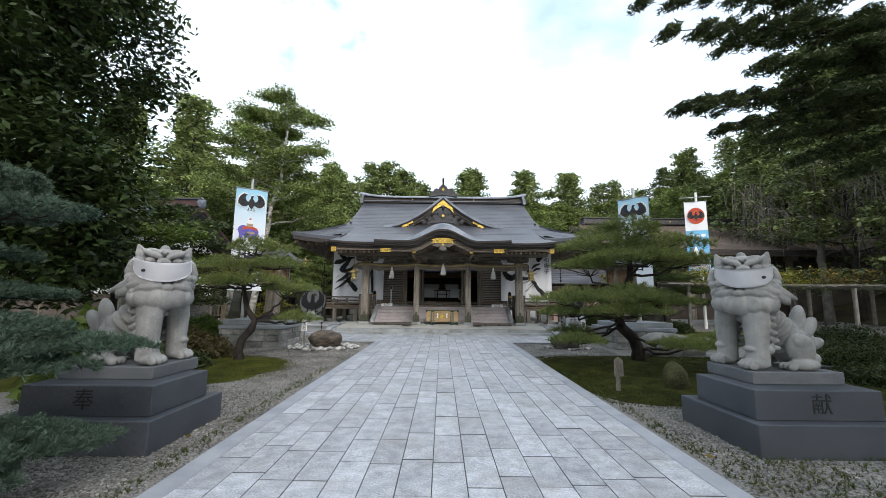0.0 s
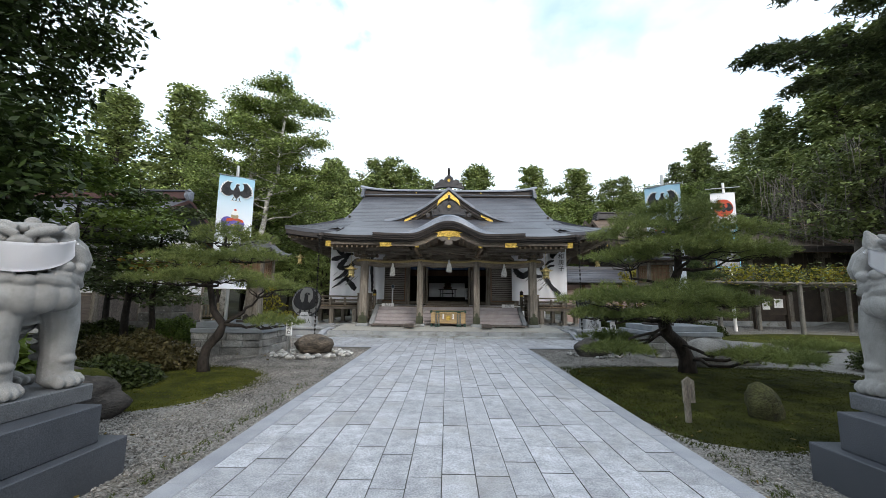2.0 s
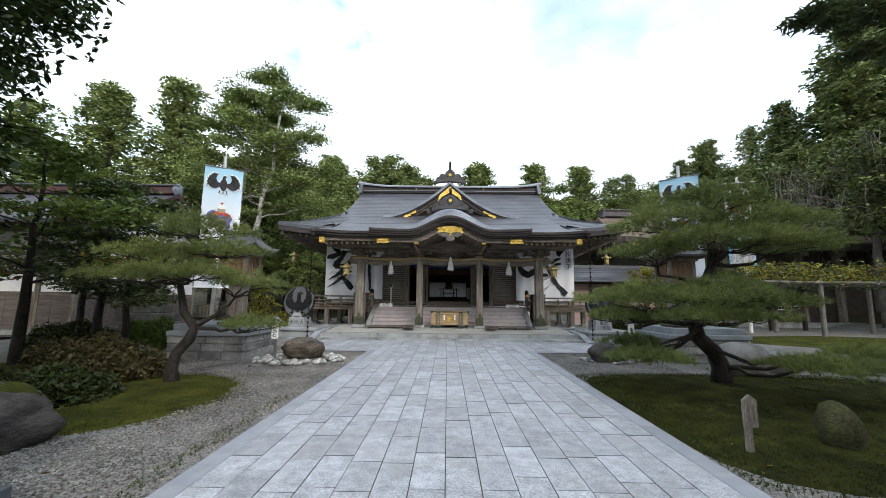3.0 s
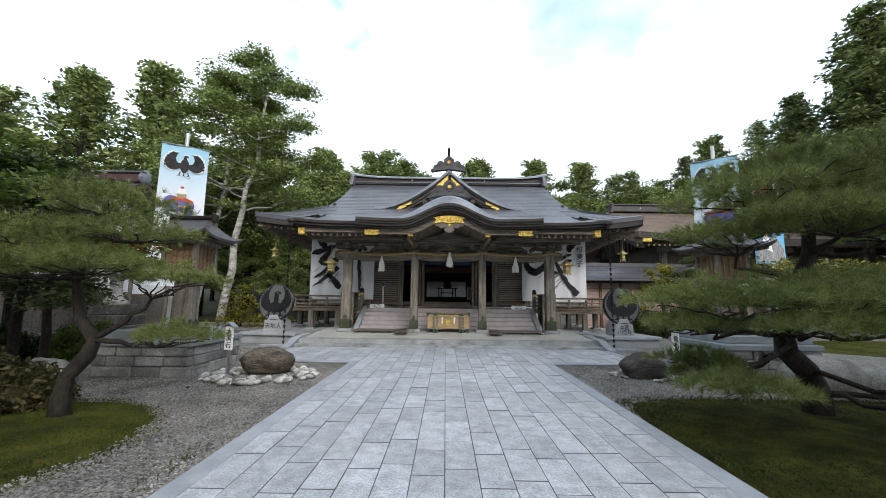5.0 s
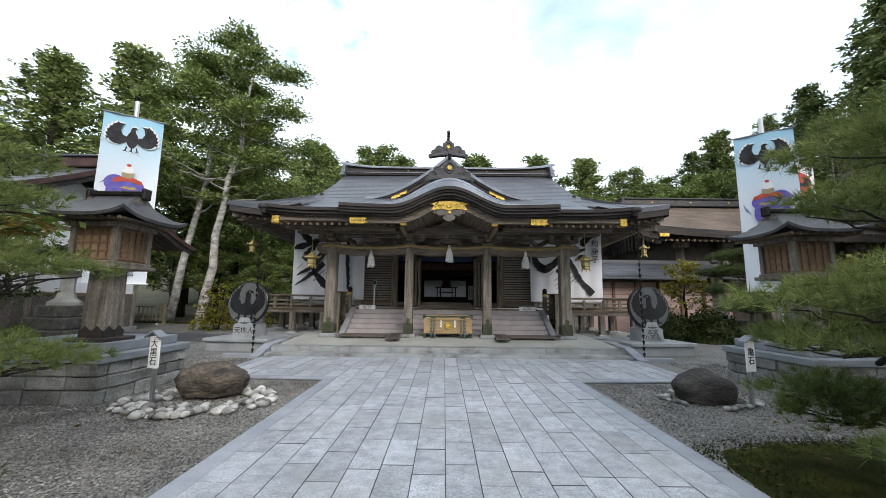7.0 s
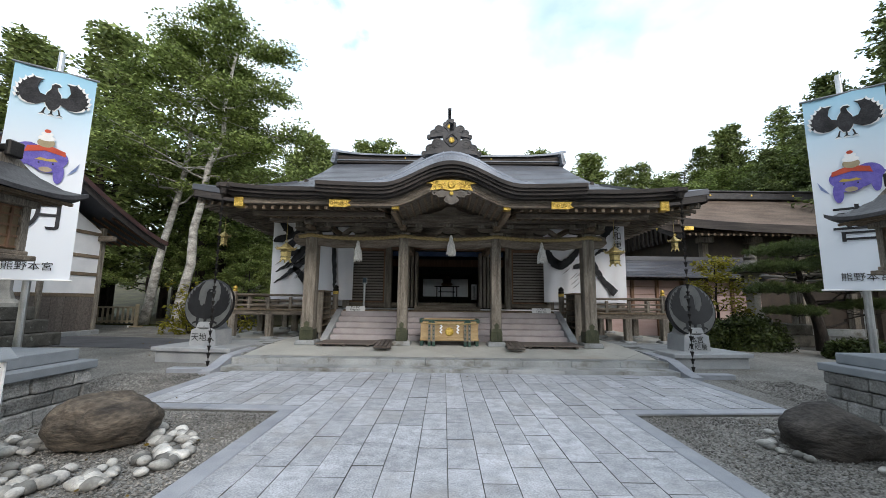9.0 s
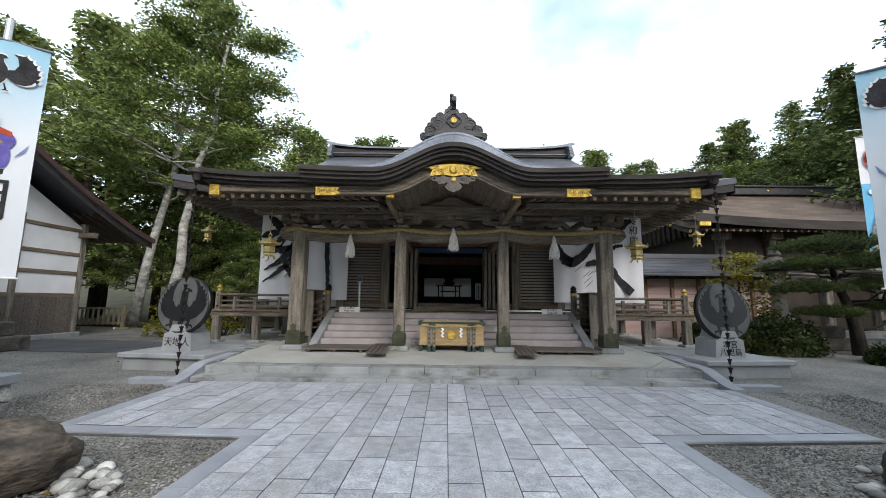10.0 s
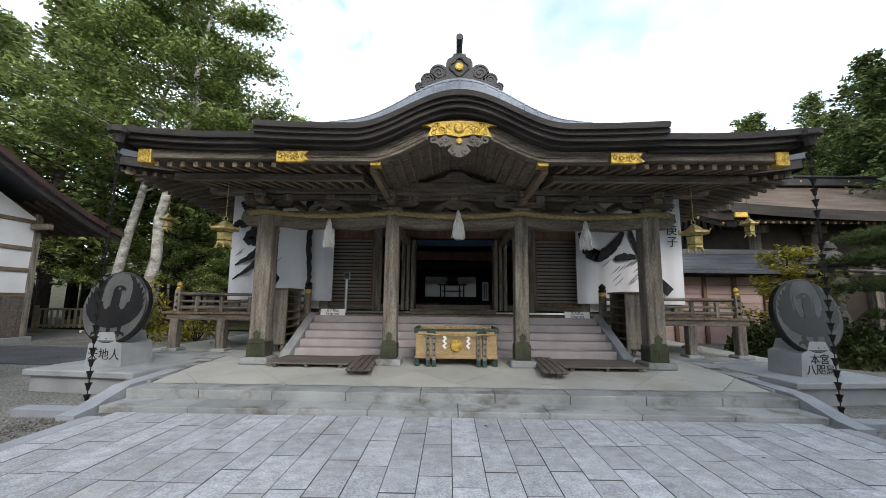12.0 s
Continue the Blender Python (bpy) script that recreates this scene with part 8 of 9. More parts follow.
pine("garden_pine", "large spreading red pine with layered foliage in moss", (4.85, 10.75, 0),
     ([(4.85, 10.75, -0.02), (4.85, 10.72, 0.3), (4.72, 10.7, 0.6), (4.4, 10.6, 0.85), (4.3, 10.5, 1.1), (4.4, 10.4, 1.6), (4.55, 10.3, 2.1), (4.5, 10.2, 2.6), (4.5, 10.2, 2.9)], [0.19, 0.155, 0.14, 0.13, 0.115, 0.10, 0.08, 0.055, 0.025]),
     [((4.4, 10.2, 3.15), (0.9, 0.9, 0.36)), ((3.75, 10.1, 2.78), (0.85, 0.8, 0.34)), ((5.2, 10.1, 2.82), (0.95, 0.85, 0.34)), ((4.5, 9.8, 2.45), (1.2, 0.9, 0.3)), ((5.7, 10.2, 2.4), (0.7, 0.7, 0.26)), ((3.4, 10.2, 2.3), (0.6, 0.6, 0.24)),
      ((3.1, 9.9, 1.5), (0.85, 0.8, 0.3)), ((4.1, 9.6, 1.55), (1.0, 0.85, 0.32)), ((5.0, 9.8, 1.45), (0.7, 0.7, 0.26)), ((2.9, 10.2, 1.2), (0.6, 0.55, 0.22)), ((3.9, 9.3, 1.25), (0.8, 0.6, 0.22)),
      ((2.95, 9.5, 0.62), (0.5, 0.45, 0.18)), ((3.3, 10.7, 0.72), (0.5, 0.45, 0.18)), ((5.6, 9.3, 0.55), (0.65, 0.55, 0.18)), ((4.9, 8.9, 0.6), (0.6, 0.5, 0.17)), ((6.3, 9.5, 0.7), (0.5, 0.45, 0.16)), ((3.5, 10.9, 0.5), (0.5, 0.45, 0.2))],
     L_PINE, 0.115, 760, 34, width=0.0028)
pine("five_needle_pine", "blue-green five-needle pine reaching past the plinth", (-4.9, 3.5, 0),
     ([(-4.9, 3.5, -0.02), (-4.85, 3.5, 0.6), (-4.8, 3.6, 1.3), (-4.7, 3.7, 2.0), (-4.7, 3.8, 2.8)], [0.16, 0.13, 0.11, 0.08, 0.04]),
     [((-3.28, 4.05, 1.10), (0.80, 0.42, 0.17)), ((-3.55, 3.9, 0.97), (0.75, 0.42, 0.16)), ((-3.9, 4.0, 1.24), (0.85, 0.5, 0.18)), ((-3.45, 3.75, 0.30), (0.62, 0.42, 0.17)), ((-4.3, 3.9, 0.95), (0.9, 0.6, 0.2)), ((-4.1, 4.2, 1.5), (0.75, 0.5, 0.15)), ((-3.15, 3.95, 0.42), (0.58, 0.4, 0.16)), ((-3.8, 3.8, 0.5), (0.7, 0.5, 0.18)), ((-3.9, 4.2, 2.2), (0.72, 0.5, 0.17)), ((-4.4, 4.4, 2.5), (0.7, 0.6, 0.2)), ((-4.2, 4.1, 1.85), (0.7, 0.5, 0.16))],
     L_PINEBLUE, 0.062, 2700, 30, width=0.0046)
pine("garden_pine", "cloud-pruned black pine by the side hall", (12.1, 21.8, 0),
     ([(12.10, 21.8, -0.02), (12.05, 21.8, 0.7), (11.90, 21.8, 1.4), (11.60, 21.8, 2.2), (11.50, 21.8, 3.0)], [0.2, 0.16, 0.13, 0.09, 0.04]),
     [((11.50, 21.8, 3.2), (1.1, 1.0, 0.36)), ((10.80, 21.7, 2.6), (1.0, 0.9, 0.32)), ((12.30, 21.7, 2.7), (1.1, 1.0, 0.32)), ((10.60, 21.6, 1.9), (0.9, 0.8, 0.28)), ((12.80, 21.5, 2.0), (1.1, 0.9, 0.3)), ((13.50, 21.6, 1.4), (1.1, 0.9, 0.28)), ((11.10, 21.5, 1.2), (0.8, 0.7, 0.24)), ((14.3, 22.0, 2.2), (1.0, 0.9, 0.3))],
     L_BLACKPINE, 0.15, 520, 26, width=0.007)


def branching(t, at, height, r0, spread, n_limbs, seed, bark, low=0.35, lean=(0, 0), up=0.6):
    """Trunk and two orders of limbs; returns the twig ends."""
    rr = random.Random(seed)
    x, y, z = at
    tp_, tr_ = limb((x, y, z - 0.1), (x + lean[0], y + lean[1], z + height * 0.92), r0, r0 * 0.12, 0.012, seed, 10)
    bm = rod(tp_, tr_, 10)
    part("trunk", bm, bark, t, smooth=True)
    ends = []
    b2 = bmesh.new()
    for k in range(n_limbs):
        f = low + (0.97 - low) * (k + rr.random() * 0.6) / n_limbs
        q = Vector(tp_[min(10, int(f * 10))]).lerp(Vector(tp_[min(10, int(f * 10) + 1)]), f * 10 % 1)
        a = k * 2.4 + rr.uniform(-0.4, 0.4)
        l = spread * (1.05 - 0.72 * max(0, (f - low) / (1 - low))) * rr.uniform(0.75, 1.1)
        e = q + Vector((math.cos(a) * l, math.sin(a) * l, l * up * rr.uniform(0.3, 1.0)))
        lp, lr = limb(q, e, r0 * 0.34 * (1.1 - f), 0.015, 0.10, seed + k, 6)
        rod(lp, lr, 5, b2, caps=False)
        for j in range(5):
            s0 = lp[2 + j % 5]
            a2 = a + rr.uniform(-1.3, 1.3)
            l2 = l * rr.uniform(0.25, 0.5)
            e2 = s0 + Vector((math.cos(a2) * l2, math.sin(a2) * l2, l2 * up * rr.uniform(0.0, 1.0)))
            ends.append(e2), ends.append(s0.lerp(e2, 0.55))
            rod([s0, s0.lerp(e2, 0.5) + Vector((0, 0, 0.05)), e2], [r0 * 0.09, r0 * 0.06, 0.008], 4, b2, caps=False)
        ends.append(e)
    part("branchwork", b2, bark, t, smooth=True)
    return np.array([tuple(q) for q in ends])


def conifer(seed, height, spread, material, label, leafn=25, size=0.21):
    """A tall cedar: straight trunk and tiers of clumped sprays."""
    t = thing("cedar_tree", label, "tree", (0, 0, 0), group="forest cedars")
    rr = random.Random(seed)
    part("trunk", rod([(0, 0, -0.3), (0.1, 0, height * 0.5), (0, 0.05, height * 0.97)], [0.3, 0.2, 0.04], 7), M_BARK, t)
    C, b2 = [], bmesh.new()
    n = 58
    for k in range(n):
        f = 0.16 + 0.84 * k / n
        a = k * 2.4 + rr.uniform(-0.5, 0.5)
        l = spread * (1 - ((f - 0.16) / 0.84) ** 2.2) * rr.uniform(0.5, 1.15) + 0.5
        z = f * height
        e = (math.cos(a) * l, math.sin(a) * l, z + l * 0.12)
        rod([(0, 0, z), e], [0.05, 0.012], 3, b2, caps=False)
        for q in range(5):
            g = 0.3 + 0.7 * (q + rr.random()) / 5
            C.append((e[0] * g + rr.uniform(-0.4, 0.4), e[1] * g + rr.uniform(-0.4, 0.4), z + l * 0.12 * g + rr.uniform(-0.2, 0.4)))
    part("branchwork", b2, M_BARK, t)
    leaf_cloud("crown", C, leafn, (0.42, 0.42, 0.24), size, material, t, flat=0.3, aspect=0.45, droop=0.1)
    return t


L_CEDAR2 = leaf("slope_conifer_foliage", (0.078, 0.108, 0.038), (0.166, 0.202, 0.067), 0.6, 0.25)
cedars = [conifer(1, 16, 3.3, L_CEDAR, "tall cedar in the wood behind the shrine"), conifer(2, 17, 3.6, L_CEDAR, "tall bushy cedar in the wood behind the shrine"), conifer(3, 16, 3.4, L_CEDAR2, "dark tall cedar of the wooded slope and of the added trees behind the camera")]


def broad(seed, height, spread, material, label, leafn=50, size=0.165, bark=M_BARK, low=0.3, limbs=16, name="broadleaf_tree", group="woodland trees", sp=(0.55, 0.55, 0.26), up=0.6, at=(0, 0, 0)):
    t = thing(name, label, "tree", at, group=group)
    ends = branching(t, at, height, (0.2 if bark == M_BIRCH else 0.3) * height / 14, spread, limbs, seed, bark, low, (2.2 if bark == M_BIRCH else 0, 0), up)
    leaf_cloud("crown", ends - np.array(at), leafn, sp, size, material, t, flat=0.4, aspect=0.5)
    return t


broads = [broad(11, 13, 4.6, L_BROAD, "leafy broad-crowned tree in the wood"), broad(12, 12, 4.4, L_CEDAR2, "dark evergreen tree on the wooded slope")]


def plant(proto, x, y, k, slim=1.0, first={}):
    m = pose(x, y, ground_z(x, y) - 0.1, 0, 0, rng.uniform(0, 360)) @ Matrix.Diagonal((k * slim, k * slim, k * rng.uniform(0.92, 1.08), 1))
    if proto.name not in first:
        first[proto.name] = True
        proto.matrix_basis = m
        return proto
    o = proto.copy()
    base_scale = (1, 1, 1)
    scene.collection.objects.link(o)
    for c in proto.children:
        d = c.copy()
        scene.collection.objects.link(d)
        d.parent = o
    o.matrix_basis = m
    return o


# woods: behind the shrine, on the eastern slope, and to the west
fr = random.Random(17)
for x in np.arange(-34, 62, 1.5):
    y = 62 + fr.uniform(-3, 4)
    low = 1 - 0.011 * max(0.0, x - 16)
    if fr.random() < 0.45:
        plant(broads[0], x + fr.uniform(-1, 1), y, fr.uniform(1.15, 1.38) * low, 1.05)
    else:
        plant(cedars[fr.randint(0, 1)], x + fr.uniform(-1, 1), y, fr.uniform(1.06, 1.34) * low, 1.05)
# unseen cedars added behind the camera, to shade the right of the approach
for x, y, k in ((9.5, -5.0, 0.85), (13.5, -1.0, 0.9), (16.0, 3.5, 0.9), (12.5, -10.0, 1.0), (18.0, -6.0, 1.0), (-13, -8, 0.9), (-17, -2, 0.9), (-9, -15, 1.0), (6, -17, 1.0)):
    plant(cedars[2], x, y, k, 1.2)
for x, y, k in ((30.5, 44, 0.86), (33.5, 41, 0.98), (36.5, 44, 1.06), (42, 38, 1.45), (36, 36, 1.3), (46, 43, 1.4), (33, 35, 1.15), (40, 32, 1.3), (28.5, 41.5, 0.74), (35, 60, 0.98), (39.5, 60, 1.04)):
    plant(cedars[2], x, y, k)
for x in np.arange(-30, 44, 2.5):
    plant(broads[0] if fr.random() < 0.7 else cedars[0], x + fr.uniform(-1.5, 1.5), 52 + fr.uniform(-2, 2), fr.uniform(0.84, 1.04))
for y in (44, 38, 32, 26, 20, 14):
    for x in np.arange(27 if y < 36 else 39, 58, 5.0):
        plant(cedars[2] if fr.random() < 0.5 else broads[1], x + fr.uniform(-1.5, 1.5), y + fr.uniform(-2, 2), fr.uniform(0.95, 1.2))
for x, y in ((19, 44), (24, 42), (29, 45), (34, 42), (27, 40), (32, 47), (38, 48), (44, 50)):
    plant(cedars[2] if fr.random() < 0.4 else broads[1], x, y, fr.uniform(0.8, 0.95))
for x, y, k in ((-20.5, 31, 1.08), (-24, 36, 1.1), (-29, 34, 1.15), (-17, 38, 1.05), (-34, 28, 1.15), (-12, 41, 0.95), (-22, 44, 1.1), (-30, 24, 1.0), (-38, 36, 1.2), (-33, 15, 0.95), (-27, 40, 1.1), (-40, 22, 1.1), (-8.5, 45, 0.9), (-25.5, 30.5, 1.0), (-36, 8, 1.0), (-28, 8, 0.8)):
    plant(cedars[int(abs(x)) % 2], x, y, k)
for x, y, k in ((-16, 34, 0.95), (-10.5, 37, 0.75), (-27, 29, 0.95), (-9.5, 42, 0.8), (-24, 27.5, 0.75), (-14, 45, 1.0), (-19, 35, 1.0), (-22, 12, 0.7), (-18, 9, 0.6)):
    plant(broads[0], x, y, k)
for x, y, k in ((-20, 30, 0.5), (-13, 34, 0.45), (-10, 33, 0.40), (-17, 31, 0.45), (-23, 29, 0.5), (-11.5, 31.5, 0.33), (-15, 32, 0.4), (-8.5, 36, 0.4)):
    plant(broads[0], x, y, k)

# pale-trunked layered trees beside the hall
for sd, at, h, s in ((21, (-13.6, 28.6, 0), 18.5, 4.4), (22, (-16.0, 29.6, 0), 17.5, 4.4)):
    broad(sd, h, s, L_BROAD, "tall tree with pale mottled trunks and layered foliage", 120, 0.10, M_BIRCH, 0.40, 26, "pale_trunked_tree", "pale-trunked trees", (0.55, 0.55, 0.13), 0.35, at)

# large evergreen overhanging the approach on the west
t = thing("evergreen_tree", "large glossy-leaved evergreen overhanging the approach", "tree", (-9.8, 8.6, 0))
ends = branching(t, (-9.8, 8.6, 0), 9.5, 0.24, 3.4, 20, 31, M_BARK, 0.42, up=0.35)
ends = ends[(ends[:, 0] < -6.2) & (ends[:, 2] > 3.2) & (ends[:, 1] < 9.9)]
extra = np.stack([R.uniform(-12.2, -5.9, 520), R.uniform(6.6, 10.2, 520), R.uniform(3.9, 9.8, 520)], 1)
extra = extra[(np.abs((extra - np.array((-9.1, 8.5, 7.1))) / np.array((3.3, 1.9, 3.2))) ** 2).sum(1) < 1]
low_boughs = np.stack([R.uniform(-10.5, -5.6, 300), R.uniform(6.5, 8.0, 300), R.uniform(1.5, 4.3, 300)], 1)
leaf_cloud("crown", np.concatenate([ends, extra, low_boughs]) - np.array((-9.8, 8.6, 0)), 96, (0.30, 0.30, 0.22), 0.085, L_EVERG, t, flat=0.6, aspect=0.42)
# maple with turning leaves below it
t = thing("maple_tree", "green maple with some orange turning leaves", "tree", (-9.0, 11.6, 0))
ends = branching(t, (-9.0, 11.6, 0), 5.2, 0.12, 2.7, 16, 33, M_BARK, 0.35, up=0.3)
leaf_cloud("crown", ends - np.array((-9.0, 11.6, 0)), 44, (0.34, 0.34, 0.13), 0.075, L_BRIGHT, t, flat=0.3, aspect=0.6)
low_e = ends[ends[:, 2] < 3.4][:22]
leaf_cloud("turning_leaves", low_e - np.array((-9.0, 11.6, 0)), 40, (0.3, 0.3, 0.12), 0.07, L_AUTUMN, t, flat=0.3, aspect=0.6)
# layered garden evergreens
for sd, at, h in ((41, (-9.2, 13.6, 0), 5.2), (42, (-8.1, 13.2, 0), 4.4), (43, (-11.0, 15.0, 0), 5.0)):
    broad(sd, h, 1.7, L_DARK, "cloud-pruned garden evergreen with dark trunk", 40, 0.07, M_BARK, 0.3, 12, "garden_evergreen", "garden evergreens", (0.30, 0.30, 0.09), 0.2, at)

# dark conifer with sprays hanging over the approach on the east
t = thing("hemlock_tree", "dark conifer with drooping sprays over the approach", "tree", (11.5, 9.6, 0))
part("trunk", rod([(11.5, 9.6, -0.1), (11.4, 9.6, 5), (11.3, 9.5, 12)], [0.32, 0.25, 0.08], 10), M_BARK, t)
b2, C = bmesh.new(), []
rr = random.Random(8)
tips = [(3.7, 8.0, 8.3), (4.3, 8.4, 7.9), (4.9, 8.6, 7.3), (5.6, 8.2, 7.0), (5.0, 8.5, 5.5), (5.7, 8.9, 5.9), (6.4, 8.0, 6.2), (6.2, 9.0, 5.3), (7.0, 8.6, 5.0), (7.6, 8.0, 5.6), (8.0, 9.2, 4.7), (8.4, 8.2, 6.8), (6.8, 9.4, 7.6), (7.8, 9.0, 8.6), (9.0, 9.0, 4.4), (6.0, 9.4, 8.9), (9.4, 8.0, 5.4), (9.0, 8.8, 7.6), (5.2, 9.0, 9.2), (8.4, 10.2, 6.2)]
for i, e in enumerate(tips):
    root = (11.35, 9.55, min(11.5, e[2] + 0.6 + 0.12 * (11.4 - e[0])))
    lp, lr = limb(root, e, 0.07, 0.008, 0.04, i + 60, 9)
    rod(lp, lr, 5, b2, caps=False)
    for k in range(2, 10):
        for s in (-1, 1):
            q = lp[k]
            d = (Vector(e) - Vector(root)).normalized()
            side = Vector((-d.y, d.x, 0)) * s
            l = 0.95 * (1 - k / 13) * rr.uniform(0.7, 1.2)
            e2 = q + side * l * 0.75 + d * l * 0.55 + Vector((0, 0, -0.22 * l))
            rod([q, e2], [0.012, 0.004], 3, b2, caps=False)
            for g in np.linspace(0.1, 1.0, 7):
                C.append(tuple(Vector(q).lerp(e2, g)))
        C.append(tuple(lp[k]))
part("branchwork", b2, M_BARK, t)
leaf_cloud("sprays", np.array(C) - np.array((11.5, 9.6, 0)), 34, (0.11, 0.11, 0.06), 0.075, L_DARK, t, flat=0.35, aspect=0.22, droop=0.25)

# weeping tree with bare hanging twigs
t = thing("weeping_tree", "weeping tree with bare hanging grey twigs", "tree", (24.5, 25.5, 0))
ends = branching(t, (24.5, 25.5, 0), 12.0, 0.3, 5.5, 14, 71, M_TWIG, 0.4, up=0.5)
b2 = bmesh.new()
for k in range(420):
    q = ends[k % len(ends)]
    q = Vector(q) + Vector((rr.uniform(-0.9, 0.9), rr.uniform(-0.9, 0.9), rr.uniform(-0.3, 0.3)))
    l = rr.uniform(1.0, 3.0)
    o = Vector((rr.uniform(-0.6, 0.6), rr.uniform(-0.6, 0.6), 0))
    rod([q, q + o * 0.6 - Vector((0, 0, l * 0.3)), q + o - Vector((0, 0, l))], [0.022, 0.016, 0.006], 3, b2, caps=False)
part("twig_curtain", b2, M_TWIG, t)
leaf_cloud("sparse_leaves", ends[::2] - np.array((24.5, 25.5, 0)), 14, (0.8, 0.8, 0.7), 0.09, L_CEDAR, t, droop=0.6)


def bush(name, label, at, radii, material, n=900, size=0.05, group="", core=True):
    """Clipped or loose shrub: a leafy shell about short stems."""
    t = thing(name, label, "shrub", (at[0], at[1], 0), group=group)
    d = unit(R.normal(size=(n, 3)))
    d[:, 2] = np.abs(d[:, 2])
    k = R.uniform(0.78 if core else 0.35, 1.03, size=(n, 1)) * (1 + 0.08 * np.sin(d[:, :1] * 7 + d[:, 1:2] * 5))
    c = d * k * np.array(radii) + np.array((0, 0, at[2] if len(at) > 2 else 0.02))
    leaf_cloud("leaves", c, 6, (size, size, size), size, material, t, flat=0.8, aspect=0.5)
    bm = bmesh.new()
    for q in range(9):
        a = q * 0.7
        rod([(at[0], at[1], -0.02), (at[0] + radii[0] * 0.5 * math.cos(a), at[1] + radii[1] * 0.5 * math.sin(a), radii[2] * 0.6)], [0.02, 0.008], 4, bm)
    part("stem", bm, M_BARK, t)
    if core:
        part("inner_foliage", blob((at[0], at[1], 0.0), (radii[0] * 0.8, radii[1] * 0.8, radii[2] * 0.8), 3, 0.1, 2), material, t)
    return t


bush("azalea_shrub", "rounded reddish azalea shrub beside the moss", (-6.3, 10.4), (1.15, 0.95, 0.72), L_REDDISH, 1700, 0.045)
bush("azalea_shrub", "low dark azalea shrub", (-5.6, 8.9), (0.8, 0.8, 0.45), L_HEDGE, 1000, 0.045)
bush("clipped_shrub", "round yellow-green clipped shrub on gravel", (-8.4, 14.6), (0.95, 0.85, 0.78), L_BRIGHT, 1300, 0.045)
bush("clipped_shrub", "loose green shrub with thin stems", (-10.2, 14.0), (1.2, 0.9, 0.7), L_HEDGE, 1000, 0.05)
bush("yellow_shrub", "yellow-leaved shrub beside the hall", (-10.6, 25.2), (1.4, 1.1, 2.3), L_YELLOW, 230, 0.085, core=False)
bush("yellow_shrub", "small yellow-leaved shrub by the gravel", (-9.0, 25.6), (0.9, 0.8, 1.3), L_YELLOW, 80, 0.09, core=False)
bush("azalea_hedge", "clipped azalea hedge beside the veranda", (8.6, 22.6), (1.1, 1.0, 1.0), L_HEDGE, 1100, 0.06)
bush("azalea_hedge", "clipped azalea mound beside the monument", (9.9, 22.0), (1.2, 0.9, 1.05), L_HEDGE, 1100, 0.06)
bush("azalea_hedge", "low round shrub on the garden lawn", (11.3, 19.9), (0.8, 0.7, 0.5), L_HEDGE, 700, 0.06)
bush("clipped_hedge", "stepped clipped hedge at the garden edge", (8.3, 8.3), (0.9, 0.9, 0.30), L_HEDGE, 2000, 0.03)
bush("clipped_hedge", "stepped clipped hedge at the garden edge", (9.3, 9.6), (1.2, 1.0, 0.56), L_HEDGE, 2600, 0.03)
bush("clipped_hedge", "stepped clipped hedge at the garden edge", (10.5, 11.2), (1.5, 1.1, 0.86), L_HEDGE, 3200, 0.03)
bush("leafy_shrub", "broad-leaved shrub behind the plinth", (-5.6, 7.2), (0.7, 0.6, 1.15), L_BRIGHT, 240, 0.11)
t = broad(51, 3.6, 1.1, L_YELLOW, "slender yellow-green sapling beside the monument", 16, 0.08, M_BARK, 0.25, 12, "sapling", "", (0.16, 0.16, 0.16), 0.6, (10.2, 23.8, 0))
for x in (14, 16.2, 18.4, 20.6, 23):
    leaf_cloud("vine_leaves", np.stack([R.uniform(x - 1.2, x + 1.2, 70), R.uniform(20.3, 23.4, 70), R.uniform(2.4, 3.2, 70)], 1) - np.array((15, 20.5, 0)), 7, (0.22, 0.22, 0.14), 0.10, L_YELLOW if x < 20 else L_AUTUMN, perg)
    leaf_cloud("vine_leaves", np.stack([R.uniform(x - 1.2, x + 1.2, 60), R.uniform(20.3, 23.4, 60), R.uniform(2.2, 3.3, 60)], 1) - np.array((15, 20.5, 0)), 9, (0.26, 0.26, 0.2), 0.10, L_DARK, perg)

M_CLUMP = mat("dark_clump_green", (0.022, 0.022, 0.010), (0.060, 0.060, 0.020), 5, 40, 0.4, rough=0.95, bump=1.0)
# moss beds, mossy stones
def moss_bed(name, label, c, r, seed, h=0.06, square=2.0, wob=0.16, m_=M_MOSS):
    n, m = 48, 10
    rows = []
    for j in range(m + 1):
        f = j / m
        row = []
        for i in range(n + 1):
            a = 2 * math.pi * i / n
            k = f * (abs(math.cos(a)) ** square + abs(math.sin(a)) ** square) ** (-1 / square) * (1 + wob * noise.noise(Vector((math.cos(a) * 1.5, math.sin(a) * 1.5, seed))))
            x, y = c[0] + r[0] * k * math.cos(a), c[1] + r[1] * k * math.sin(a)
            row.append((x, y, rise(y) + h * (1 - f ** 3) + 0.015 * noise.noise(Vector((x * 3, y * 3, 1))) * (1 - f) - 0.02 * f ** 8))
        rows.append(row)
    t = part(name, sheet(rows), m_, smooth=True)
    return tagged(t, label, "moss", kind="structure")


